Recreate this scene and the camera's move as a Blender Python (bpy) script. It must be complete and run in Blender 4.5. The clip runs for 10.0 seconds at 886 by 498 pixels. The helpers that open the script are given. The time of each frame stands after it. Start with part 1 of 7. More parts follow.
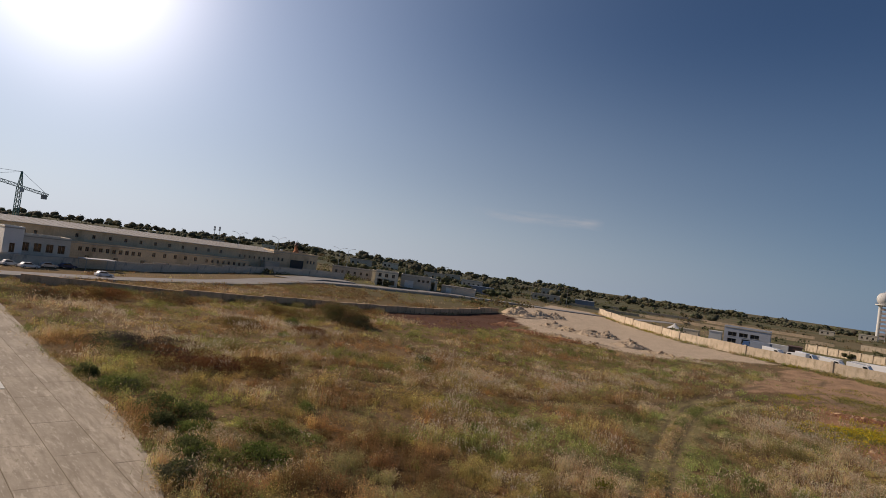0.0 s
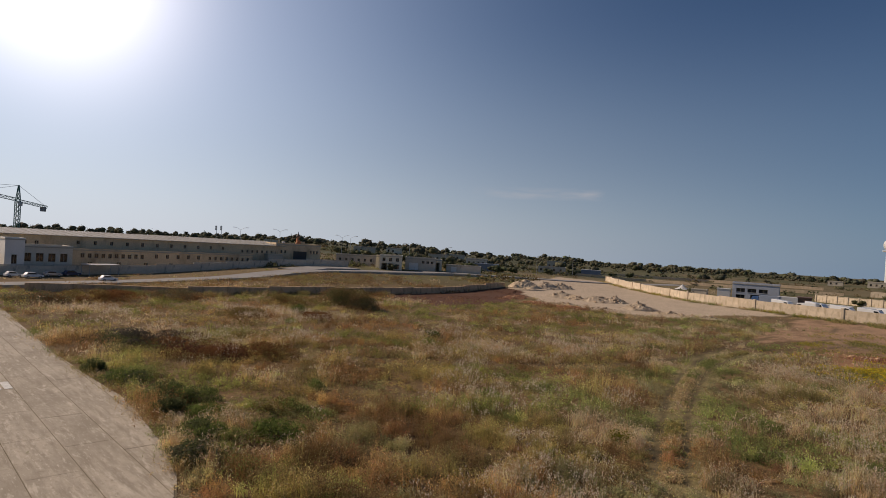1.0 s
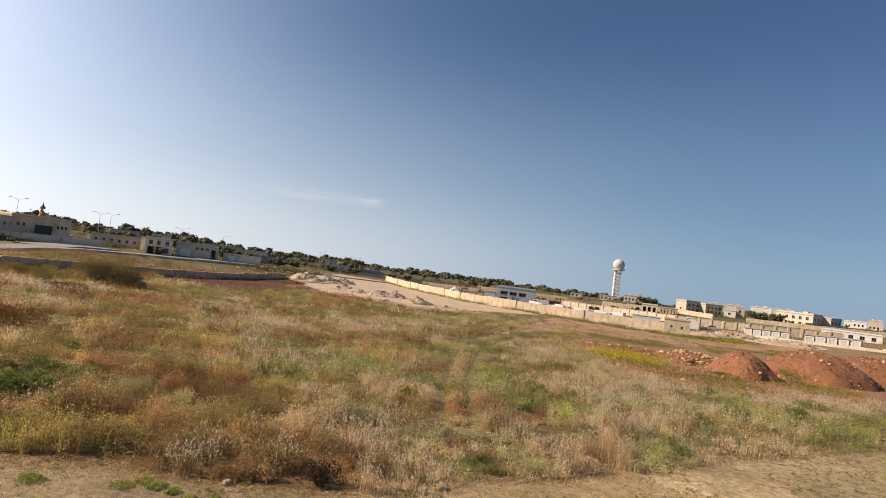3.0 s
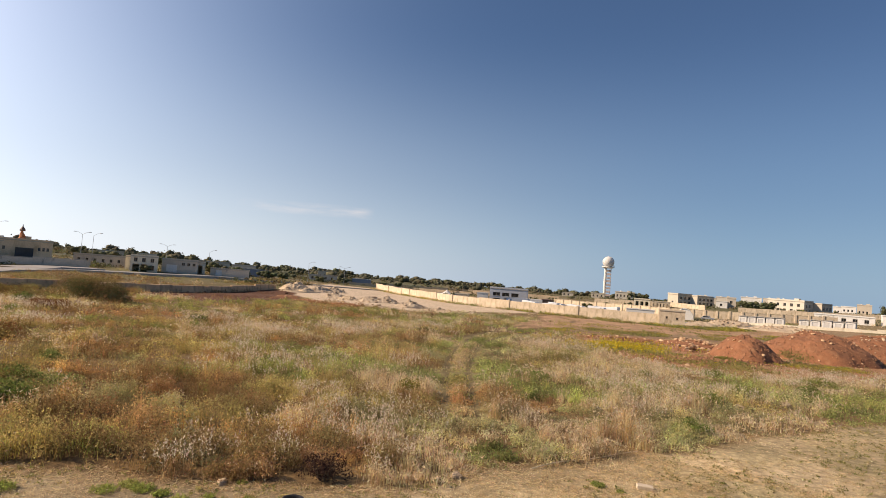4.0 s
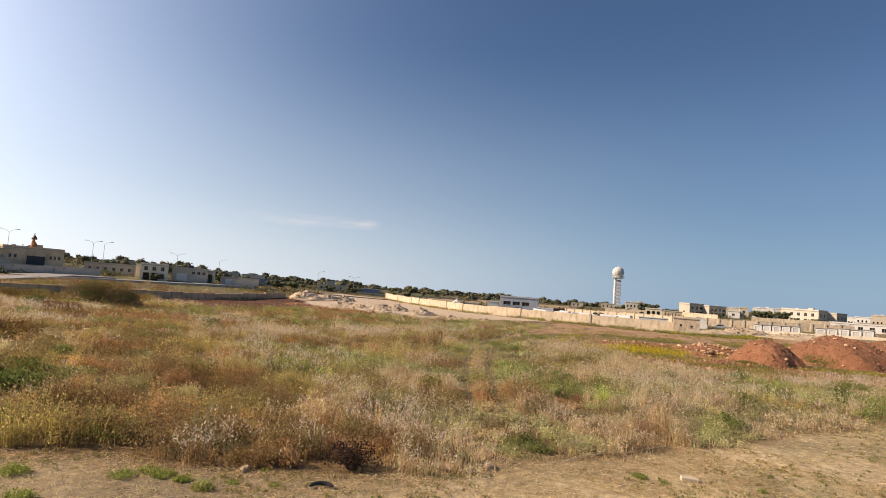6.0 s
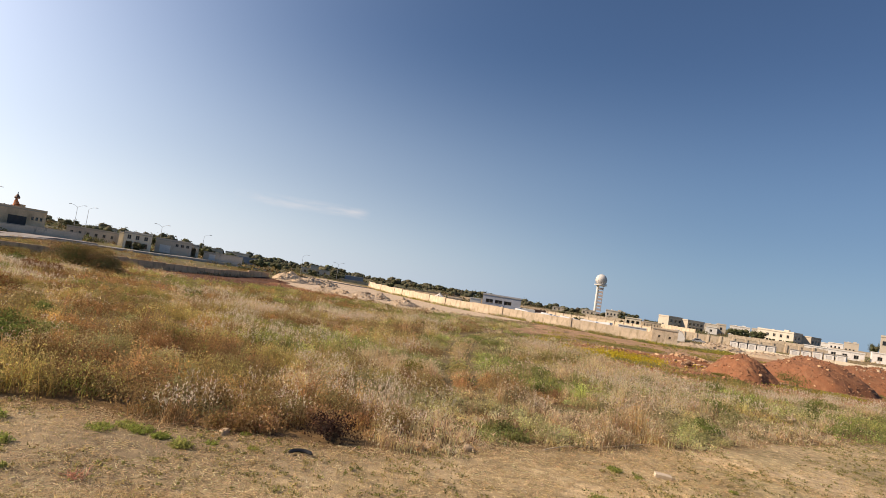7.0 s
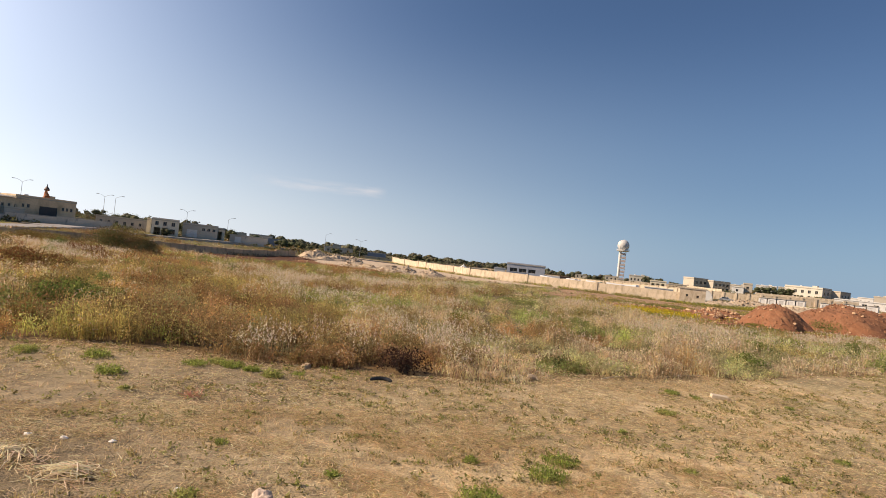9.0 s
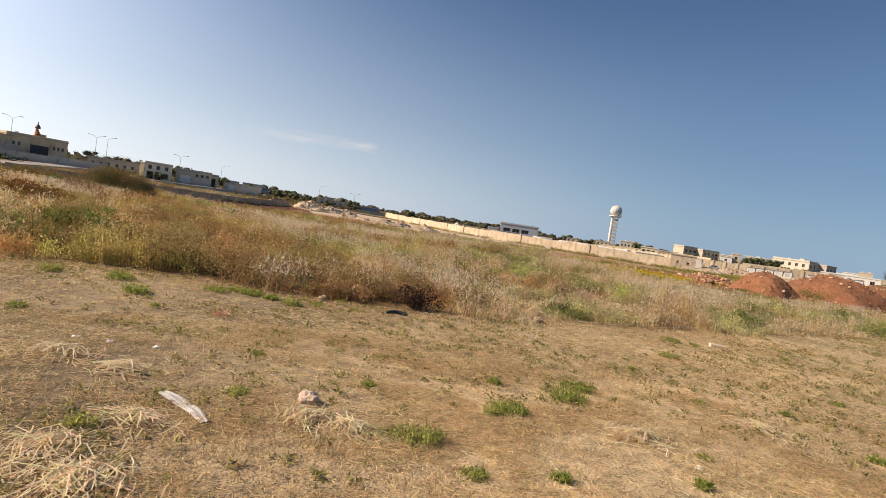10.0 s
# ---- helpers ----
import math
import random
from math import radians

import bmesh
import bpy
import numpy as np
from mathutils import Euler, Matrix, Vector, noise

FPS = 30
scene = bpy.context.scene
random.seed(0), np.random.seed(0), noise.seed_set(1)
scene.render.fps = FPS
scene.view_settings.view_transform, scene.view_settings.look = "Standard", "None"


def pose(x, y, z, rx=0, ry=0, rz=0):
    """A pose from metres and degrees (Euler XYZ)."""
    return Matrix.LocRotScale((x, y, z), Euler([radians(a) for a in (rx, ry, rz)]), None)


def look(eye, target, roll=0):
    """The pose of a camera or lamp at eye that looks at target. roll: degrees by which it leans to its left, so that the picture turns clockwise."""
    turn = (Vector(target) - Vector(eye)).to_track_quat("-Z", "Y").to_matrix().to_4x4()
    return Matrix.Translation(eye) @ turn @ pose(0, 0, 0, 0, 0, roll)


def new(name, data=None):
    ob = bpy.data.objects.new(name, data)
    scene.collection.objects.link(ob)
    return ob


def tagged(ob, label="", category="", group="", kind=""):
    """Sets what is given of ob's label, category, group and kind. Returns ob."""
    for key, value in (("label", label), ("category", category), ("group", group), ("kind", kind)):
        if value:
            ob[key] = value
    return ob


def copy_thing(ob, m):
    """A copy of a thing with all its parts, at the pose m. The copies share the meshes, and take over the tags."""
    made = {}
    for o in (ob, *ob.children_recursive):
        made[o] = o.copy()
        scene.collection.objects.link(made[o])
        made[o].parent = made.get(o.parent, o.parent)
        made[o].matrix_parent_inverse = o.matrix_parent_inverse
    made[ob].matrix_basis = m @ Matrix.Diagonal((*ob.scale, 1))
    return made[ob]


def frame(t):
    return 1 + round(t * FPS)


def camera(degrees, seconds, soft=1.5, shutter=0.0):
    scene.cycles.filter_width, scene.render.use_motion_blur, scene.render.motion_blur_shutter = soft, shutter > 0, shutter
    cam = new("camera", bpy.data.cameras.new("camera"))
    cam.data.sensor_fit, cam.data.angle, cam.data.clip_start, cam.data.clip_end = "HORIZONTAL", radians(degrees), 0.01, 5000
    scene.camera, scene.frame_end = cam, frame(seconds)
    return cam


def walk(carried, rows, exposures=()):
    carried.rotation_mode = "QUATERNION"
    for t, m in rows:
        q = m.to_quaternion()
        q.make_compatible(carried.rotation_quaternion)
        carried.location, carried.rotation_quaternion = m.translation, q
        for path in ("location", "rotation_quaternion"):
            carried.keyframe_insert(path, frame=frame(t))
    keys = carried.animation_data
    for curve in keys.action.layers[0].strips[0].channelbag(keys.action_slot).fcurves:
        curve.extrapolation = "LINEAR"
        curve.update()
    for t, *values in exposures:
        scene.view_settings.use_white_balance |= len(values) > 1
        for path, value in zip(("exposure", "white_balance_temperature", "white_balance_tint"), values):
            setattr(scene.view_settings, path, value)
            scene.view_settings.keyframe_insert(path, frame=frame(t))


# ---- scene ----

# ---------------------------------------------------------------- camera
cam = camera(71.95, 10.0, soft=0.5)
PATH = [
    (0.0, (-0.00, -0.00, 11.00), (-4.16, 9.09, 11.26), 7.96),
    (0.5, (-0.06, 0.57, 10.43), (-4.48, 9.54, 10.66), 4.84),
    (1.0, (0.17, 0.64, 9.96), (-4.02, 9.72, 9.94), 3.42),
    (1.5, (-0.16, 0.53, 9.44), (-3.03, 10.11, 9.47), 8.04),
    (2.0, (-0.45, 0.15, 8.89), (-1.97, 10.03, 8.83), 6.76),
    (2.5, (-0.52, 0.18, 8.09), (-1.43, 10.14, 7.95), 6.02),
    (2.7, (-0.62, 0.22, 7.75), (-1.40, 10.19, 7.85), 7.16),
    (3.8, (-1.14, 1.77, 6.24), (-1.70, 11.73, 6.80), 5.71),
    (4.0, (-1.22, 1.98, 6.10), (-1.83, 11.95, 6.61), 4.35),
    (4.5, (-1.51, 2.41, 5.66), (-2.18, 12.37, 6.20), 4.34),
    (5.0, (-1.72, 2.66, 5.34), (-2.47, 12.61, 5.99), 3.90),
    (5.5, (-1.82, 2.83, 5.18), (-2.55, 12.79, 5.80), 2.39),
    (5.7, (-1.87, 2.84, 5.16), (-2.62, 12.79, 5.84), 3.06),
    (6.8, (-2.10, 2.92, 4.71), (-2.65, 12.88, 5.41), 7.97),
    (7.0, (-2.16, 2.86, 4.63), (-2.67, 12.83, 5.27), 8.89),
    (7.5, (-2.30, 2.64, 4.41), (-2.68, 12.63, 4.68), 7.77),
    (8.0, (-2.54, 2.50, 4.07), (-3.02, 12.48, 4.47), 7.39),
    (8.5, (-2.78, 2.32, 3.75), (-3.41, 12.29, 4.11), 6.96),
    (9.0, (-3.16, 2.07, 3.38), (-3.92, 12.04, 3.58), 6.17),
    (9.5, (-3.47, 1.82, 3.05), (-4.21, 11.79, 3.05), 7.13),
    (10.0, (-3.79, 1.68, 2.76), (-4.32, 11.66, 2.31), 8.65),
]
walk(cam, [(t, look(e, g, r)) for t, e, g, r in PATH],
     exposures=[(0.0, -0.6, 7400, 21), (1.2, -0.6, 7500, 21), (1.8, -0.3, 7700, 21), (2.5, 0.07, 7900, 21), (4.0, 0.28, 8000, 21), (10.0, 0.26, 8000, 21)])

# ---------------------------------------------------------------- sky and sun
SUN_AZ, SUN_EL = -95.0, 33.0          # degrees from +y towards +x, and above the horizon
GLOW_AZ, GLOW_EL = -58.0, 20.0        # middle of the hazy glow on the sun's side
world = bpy.data.worlds.new("sky")
scene.world = world
world.use_nodes = True
wn, wl = world.node_tree.nodes, world.node_tree.links
sky = wn.new("ShaderNodeTexSky")
sky.sky_type, sky.sun_disc = "NISHITA", False
sky.sun_elevation, sky.sun_rotation = radians(SUN_EL), radians(SUN_AZ)
sky.altitude, sky.air_density, sky.dust_density, sky.ozone_density = 60, 1.0, 0.6, 3.0
wn["Background"].inputs["Strength"].default_value = 0.062
way = wn.new("ShaderNodeTexCoord")


def sky_dot(v):
    d = wn.new("ShaderNodeVectorMath")
    d.operation = "DOT_PRODUCT"
    d.inputs[1].default_value = v
    wl.new(way.outputs["Generated"], d.inputs[0])
    return d.outputs["Value"]


def sky_range(value, a, b, c, d):
    r = wn.new("ShaderNodeMapRange")
    r.interpolation_type = "SMOOTHSTEP"
    for key, val in (("From Min", a), ("From Max", b), ("To Min", c), ("To Max", d)):
        r.inputs[key].default_value = val
    wl.new(value, r.inputs["Value"])
    return r.outputs["Result"]


def sky_mix(fac, a, b, how="MIX"):
    m = wn.new("ShaderNodeMix")
    m.data_type, m.blend_type = "RGBA", how
    for key, val in (("Factor", fac), ("A", a), ("B", b)):
        if isinstance(val, tuple):
            m.inputs[key].default_value = (*val, 1)
        elif isinstance(val, float):
            m.inputs[key].default_value = val
        else:
            wl.new(val, m.inputs[key])
    return m.outputs["Result"]


def sky_power(value, e):
    lo, p = wn.new("ShaderNodeMath"), wn.new("ShaderNodeMath")
    lo.operation, p.operation = "MAXIMUM", "POWER"
    lo.inputs[1].default_value, p.inputs[1].default_value = 0.0, e
    wl.new(value, lo.inputs[0])
    wl.new(lo.outputs[0], p.inputs[0])
    return p.outputs[0]


# blue sky, sea haze towards the horizon that whitens on the sun's side, and a soft glow round the sun
ga, ge = radians(GLOW_AZ), radians(GLOW_EL)
blue = sky_mix(1.0, sky.outputs["Color"], (0.66, 1.0, 1.29), "MULTIPLY")
haze = sky_mix(sky_range(sky_dot((math.sin(ga - 0.14), math.cos(ga - 0.14), 0.2)), 0.0, 1.05, 0.0, 1.0), (2.4, 4.7, 8.0), (7.8, 10.3, 13.1))
air = sky_mix(sky_range(sky_dot((0, 0, 1)), 0.40, -0.1, 0.0, 0.92), blue, haze)
air = sky_mix(sky_range(sky_dot((0, 0, 1)), 0.17, -0.03, 0.0, 1.0), air, (1.32, 1.25, 1.18), "MULTIPLY")
near_sun = sky_dot((math.sin(ga) * math.cos(ge), math.cos(ga) * math.cos(ge), math.sin(ge)))
air = sky_mix(sky_power(near_sun, 8.0), air, (4.4, 5.6, 7.0), "ADD")
air = sky_mix(sky_power(near_sun, 22.0), air, (4.4, 4.7, 5.2), "ADD")
air = sky_mix(sky_power(near_sun, 120.0), air, (24.0, 24.0, 24.0), "ADD")
wl.new(air, wn["Background"].inputs["Color"])

sun = new("sun", bpy.data.lights.new("sun", "SUN"))
sun.data.energy, sun.data.angle, sun.data.color = 5.0, radians(0.5), (1.0, 0.92, 0.78)
sx = math.sin(radians(SUN_AZ)) * math.cos(radians(SUN_EL))
sy = math.cos(radians(SUN_AZ)) * math.cos(radians(SUN_EL))
sun.matrix_world = look((sx * 200, sy * 200, math.sin(radians(SUN_EL)) * 200), (0, 0, 0))


# ---------------------------------------------------------------- materials
def nodes_of(name):
    m = bpy.data.materials.new(name)
    m.use_nodes = True
    nt = m.node_tree
    return m, nt.nodes, nt.links, nt.nodes["Principled BSDF"]


def surface(name, base, rough=0.85, var=0.25, scale=0.6, fine=14.0, bump=0.25, metal=0.0, stain=None, stain_at=0.6,
            each=0.0, depth=0.02):
    """Base colour varied by two scales of noise, optional stains, bump, and a tint for each piece."""
    m, n, l, p = nodes_of(name)
    co = n.new("ShaderNodeTexCoord")
    big, small = n.new("ShaderNodeTexNoise"), n.new("ShaderNodeTexNoise")
    big.inputs["Scale"].default_value, big.inputs["Detail"].default_value = scale, 5
    small.inputs["Scale"].default_value, small.inputs["Detail"].default_value = scale * fine, 4
    for q in (big, small):
        l.new(co.outputs["Object"], q.inputs["Vector"])
    add = n.new("ShaderNodeMath")
    add.operation = "ADD"
    l.new(big.outputs["Fac"], add.inputs[0])
    l.new(small.outputs["Fac"], add.inputs[1])
    tint = add
    if each:
        info, mul = n.new("ShaderNodeObjectInfo"), n.new("ShaderNodeMath")
        mul.operation = "MULTIPLY_ADD"
        mul.inputs[1].default_value = each
        l.new(info.outputs["Random"], mul.inputs[0])
        l.new(add.outputs[0], mul.inputs[2])
        tint = mul
    rng = n.new("ShaderNodeMapRange")
    rng.inputs["From Min"].default_value, rng.inputs["From Max"].default_value = 0.6, 1.4 + each
    rng.inputs["To Min"].default_value, rng.inputs["To Max"].default_value = 1 - var, 1 + var
    l.new(tint.outputs[0], rng.inputs["Value"])
    mix = n.new("ShaderNodeMix")
    mix.data_type, mix.blend_type = "RGBA", "MULTIPLY"
    mix.inputs["Factor"].default_value = 1.0
    mix.inputs["A"].default_value = (*base, 1)
    l.new(rng.outputs["Result"], mix.inputs["B"])
    colour = mix.outputs["Result"]
    if stain:
        st = n.new("ShaderNodeTexNoise")
        st.inputs["Scale"].default_value, st.inputs["Detail"].default_value, st.inputs["Roughness"].default_value = scale * 2.3, 8, 0.65
        mp = n.new("ShaderNodeMapping")
        mp.inputs["Scale"].default_value = (1, 1, 0.45)
        l.new(co.outputs["Object"], mp.inputs["Vector"])
        l.new(mp.outputs["Vector"], st.inputs["Vector"])
        cut = n.new("ShaderNodeMapRange")
        cut.inputs["From Min"].default_value, cut.inputs["From Max"].default_value = stain_at - 0.08, stain_at + 0.1
        l.new(st.outputs["Fac"], cut.inputs["Value"])
        two = n.new("ShaderNodeMix")
        two.data_type = "RGBA"
        l.new(cut.outputs["Result"], two.inputs["Factor"])
        l.new(colour, two.inputs["A"])
        two.inputs["B"].default_value = (*stain, 1)
        colour = two.outputs["Result"]
    l.new(colour, p.inputs["Base Color"])
    p.inputs["Roughness"].default_value, p.inputs["Metallic"].default_value = rough, metal
    if bump:
        b = n.new("ShaderNodeBump")
        b.inputs["Strength"].default_value, b.inputs["Distance"].default_value = bump, depth
        l.new(small.outputs["Fac"], b.inputs["Height"])
        l.new(b.outputs["Normal"], p.inputs["Normal"])
    return m


def tinted(name, rough=0.9, through_light=0.0, var=0.2, scale=3.0, bump=0.0, depth=0.03):
    """A material whose base colour comes from the mesh's own colours, with grain; leaves also let light through."""
    m, n, l, p = nodes_of(name)
    at = n.new("ShaderNodeAttribute")
    at.attribute_name = "tint"
    no, fine = n.new("ShaderNodeTexNoise"), n.new("ShaderNodeTexNoise")
    no.inputs["Scale"].default_value, no.inputs["Detail"].default_value = scale, 6
    fine.inputs["Scale"].default_value, fine.inputs["Detail"].default_value = scale * 9, 5
    co = n.new("ShaderNodeTexCoord")
    add = n.new("ShaderNodeMath")
    add.operation = "ADD"
    for i, q in enumerate((no, fine)):
        l.new(co.outputs["Object"], q.inputs["Vector"])
        l.new(q.outputs["Fac"], add.inputs[i])
    rng = n.new("ShaderNodeMapRange")
    rng.inputs["From Min"].default_value, rng.inputs["From Max"].default_value = 0.65, 1.35
    rng.inputs["To Min"].default_value, rng.inputs["To Max"].default_value = 1 - var, 1 + var
    l.new(add.outputs[0], rng.inputs["Value"])
    mix = n.new("ShaderNodeMix")
    mix.data_type, mix.blend_type = "RGBA", "MULTIPLY"
    mix.inputs["Factor"].default_value = 1.0
    l.new(at.outputs["Color"], mix.inputs["A"])
    l.new(rng.outputs["Result"], mix.inputs["B"])
    l.new(mix.outputs["Result"], p.inputs["Base Color"])
    p.inputs["Roughness"].default_value = rough
    p.inputs["Specular IOR Level"].default_value = 0.25
    if through_light:
        tr, sh = n.new("ShaderNodeBsdfTranslucent"), n.new("ShaderNodeMixShader")
        sh.inputs["Fac"].default_value = through_light
        l.new(mix.outputs["Result"], tr.inputs["Color"])
        l.new(p.outputs["BSDF"], sh.inputs[1])
        l.new(tr.outputs["BSDF"], sh.inputs[2])
        l.new(sh.outputs["Shader"], n["Material Output"].inputs["Surface"])
    if bump:
        b = n.new("ShaderNodeBump")
        b.inputs["Strength"].default_value, b.inputs["Distance"].default_value = bump, depth
        l.new(add.outputs[0], b.inputs["Height"])
        l.new(b.outputs["Normal"], p.inputs["Normal"])
    return m


M_GROUND = tinted("earth_and_dry_grass", 0.95, 0, 0.6, 3.2, 1.0, 0.03)
M_LEAF = tinted("weed_blades", 0.8, 0.5, 0.12, 2.0)
M_TREE = tinted("tree_leaves", 0.8, 0.35, 0.15, 0.4)
M_STONEWALL = surface("limestone_blocks", (0.6, 0.49, 0.36), 0.9, 0.34, 0.6, 10, 0.5, stain=(0.42, 0.33, 0.22), stain_at=0.56, each=0.3)
M_OLDSTONE = surface("weathered_rubble_stone", (0.6, 0.46, 0.31), 0.95, 0.3, 0.7, 9, 0.6, stain=(0.36, 0.27, 0.18), stain_at=0.62, each=0.3)
M_FIELDWALL = surface("earth_stained_rubble", (0.6, 0.41, 0.25), 0.95, 0.3, 0.6, 7, 0.7, stain=(0.32, 0.22, 0.14), stain_at=0.58, each=0.12)
# pale office cladding; the blue-grey of its shaded face is put into the colour
M_OFFICE = surface("shade_tinted_cladding", (0.44, 0.47, 0.52), 0.7, 0.12, 0.4, 10, 0.05, stain=(0.6, 0.6, 0.6), stain_at=0.66)
M_CONCRETE = surface("worn_concrete", (0.47, 0.395, 0.3), 0.9, 0.2, 2.2, 9, 0.7, each=0.3)


def streaks(m, turn, dark, pale):
    """Long worn streaks, blotches and scuffs over a material's base colour."""
    n, l = m.node_tree.nodes, m.node_tree.links
    p = n["Principled BSDF"]
    colour = p.inputs["Base Color"].links[0].from_socket
    co = n.new("ShaderNodeTexCoord")
    for size, tint, lo, hi, most in (((0.3, 2.2, 1), dark, 0.46, 0.62, 0.8), ((0.16, 0.2, 1), dark, 0.44, 0.6, 0.7), ((0.5, 2.4, 1), pale, 0.55, 0.64, 0.8), ((3, 4, 1), dark, 0.56, 0.66, 0.8), ((2.2, 9, 1), pale, 0.58, 0.66, 0.9)):
        mp, no, cut, mx = n.new("ShaderNodeMapping"), n.new("ShaderNodeTexNoise"), n.new("ShaderNodeMapRange"), n.new("ShaderNodeMix")
        mp.vector_type = "TEXTURE"
        mp.inputs["Rotation"].default_value = (0, 0, radians(turn))
        mp.inputs["Scale"].default_value = tuple(1 / s for s in size)
        no.inputs["Scale"].default_value, no.inputs["Detail"].default_value, no.inputs["Roughness"].default_value = 1.0, 8, 0.68
        l.new(co.outputs["Object"], mp.inputs["Vector"])
        l.new(mp.outputs["Vector"], no.inputs["Vector"])
        for key, val in (("From Min", lo), ("From Max", hi), ("To Max", most)):
            cut.inputs[key].default_value = val
        l.new(no.outputs["Fac"], cut.inputs["Value"])
        mx.data_type = "RGBA"
        l.new(cut.outputs["Result"], mx.inputs["Factor"])
        l.new(colour, mx.inputs["A"])
        mx.inputs["B"].default_value = (*tint, 1)
        colour = mx.outputs["Result"]
    l.new(colour, p.inputs["Base Color"])


streaks(M_CONCRETE, -21.8, (0.3, 0.245, 0.175), (0.6, 0.52, 0.41))
M_ASPHALT = surface("sun_bleached_road", (0.3, 0.28, 0.26), 0.85, 0.2, 0.2, 30, 0.2, stain=(0.22, 0.2, 0.18), stain_at=0.6)
M_KERB = surface("kerb_stone", (0.4, 0.37, 0.32), 0.9, 0.2, 0.8, 8, 0.2)
M_LIME = surface("pale_limestone_gravel", (0.45, 0.35, 0.25), 0.95, 0.3, 0.5, 14, 0.8, stain=(0.5, 0.42, 0.31), stain_at=0.58)
M_ROCK = surface("pale_broken_rock", (0.4, 0.3, 0.2), 0.92, 0.3, 1.2, 6, 0.6, each=0.4, stain=(0.3, 0.2, 0.12), stain_at=0.62)
M_REDGRAVEL = surface("red_brown_gravel", (0.32, 0.155, 0.08), 0.95, 0.35, 1.2, 6, 0.5, each=0.5)
M_REDROCK = surface("ochre_broken_rock", (0.54, 0.35, 0.205), 0.92, 0.3, 1.2, 6, 0.6, each=0.4)
M_REDEARTH = surface("red_earth", (0.225, 0.092, 0.043), 0.95, 0.35, 1.0, 9, 1.0, stain=(0.28, 0.14, 0.072), stain_at=0.6, depth=0.05)
M_BEIGE = surface("beige_limestone_render", (0.54, 0.475, 0.38), 0.88, 0.14, 0.3, 12, 0.15, stain=(0.38, 0.3, 0.19), stain_at=0.68)
M_YELLOW = surface("yellow_limestone_render", (0.63, 0.575, 0.475), 0.88, 0.12, 0.3, 12, 0.15, stain=(0.4, 0.3, 0.17), stain_at=0.68)
M_GREYWALL = surface("grey_cement_render", (0.58, 0.5, 0.4), 0.88, 0.2, 0.3, 12, 0.15, stain=(0.25, 0.23, 0.2), stain_at=0.64)
M_WHITE = surface("white_painted_render", (0.75, 0.73, 0.68), 0.7, 0.08, 0.4, 10, 0.08, stain=(0.6, 0.57, 0.5), stain_at=0.7)
M_PANEL = surface("white_coated_panel", (0.62, 0.61, 0.58), 0.75, 0.06, 0.5, 8, 0.0, stain=(0.55, 0.53, 0.5), stain_at=0.72)
M_ROOF = surface("flat_roof_screed", (0.42, 0.38, 0.31), 0.9, 0.15, 0.3, 10, 0.1)
M_SHEETROOF = surface("weathered_roof_sheet", (0.4, 0.36, 0.3), 0.6, 0.15, 0.2, 12, 0.1, stain=(0.36, 0.31, 0.25), stain_at=0.62)
M_BLUEGREY = surface("blue_grey_sheet", (0.2, 0.24, 0.3), 0.5, 0.12, 0.4, 10, 0.05)
M_DARK = surface("dark_shutter", (0.05, 0.05, 0.05), 0.6, 0.2, 0.6, 8, 0.0)
M_FRAME = surface("window_frame_paint", (0.3, 0.27, 0.22), 0.6, 0.1, 1, 8, 0.0)
M_STEEL = surface("galvanised_steel", (0.4, 0.41, 0.42), 0.45, 0.12, 1, 8, 0.0, metal=0.7)
M_CRANE = surface("green_crane_paint", (0.09, 0.22, 0.2), 0.5, 0.15, 1, 8, 0.0)
M_CONC_BALLAST = surface("ballast_concrete", (0.35, 0.34, 0.32), 0.8, 0.15, 1, 8, 0.1)
M_TYRE = surface("black_rubber", (0.02, 0.02, 0.02), 0.8, 0.2, 2, 8, 0.1)
M_ORANGE = surface("faded_orange_cloth", (0.5, 0.19, 0.08), 0.8, 0.15, 1, 8, 0.1)
M_BARK = surface("grey_brown_bark", (0.13, 0.1, 0.07), 0.9, 0.3, 2, 6, 0.6)
M_BROWNBOX = surface("rusty_brown_container", (0.16, 0.09, 0.06), 0.6, 0.2, 0.5, 8, 0.05)
M_PLASTIC = surface("weathered_white_plastic", (0.88, 0.87, 0.84), 0.5, 0.06, 3, 6, 0.2)
M_BLACKPL = surface("black_plastic", (0.02, 0.02, 0.022), 0.4, 0.2, 3, 6, 0.1)
M_REDPL = surface("faded_red_twine", (0.68, 0.3, 0.2), 0.7, 0.2, 3, 6, 0.0)
M_PAINTMARK = surface("white_road_paint", (0.72, 0.7, 0.64), 0.7, 0.15, 2, 8, 0.05, stain=(0.4, 0.36, 0.3), stain_at=0.58)
CAR_PAINTS = {
    "white": surface("white_car_paint", (0.75, 0.75, 0.74), 0.25, 0.03, 1, 6, 0.0),
    "silver": surface("silver_car_paint", (0.5, 0.51, 0.52), 0.25, 0.03, 1, 6, 0.0, metal=0.6),
    "dark blue": surface("dark_blue_car_paint", (0.03, 0.05, 0.11), 0.22, 0.03, 1, 6, 0.0),
    "blue": surface("blue_truck_paint", (0.05, 0.11, 0.24), 0.3, 0.05, 1, 6, 0.0),
}
M_STAIR = surface("rusty_pink_stair_paint", (0.56, 0.46, 0.42), 0.7, 0.2, 0.8, 8, 0.1)
M_CREAM = surface("cream_limestone_render", (0.74, 0.66, 0.51), 0.85, 0.16, 0.4, 10, 0.1, stain=(0.45, 0.37, 0.25), stain_at=0.64)
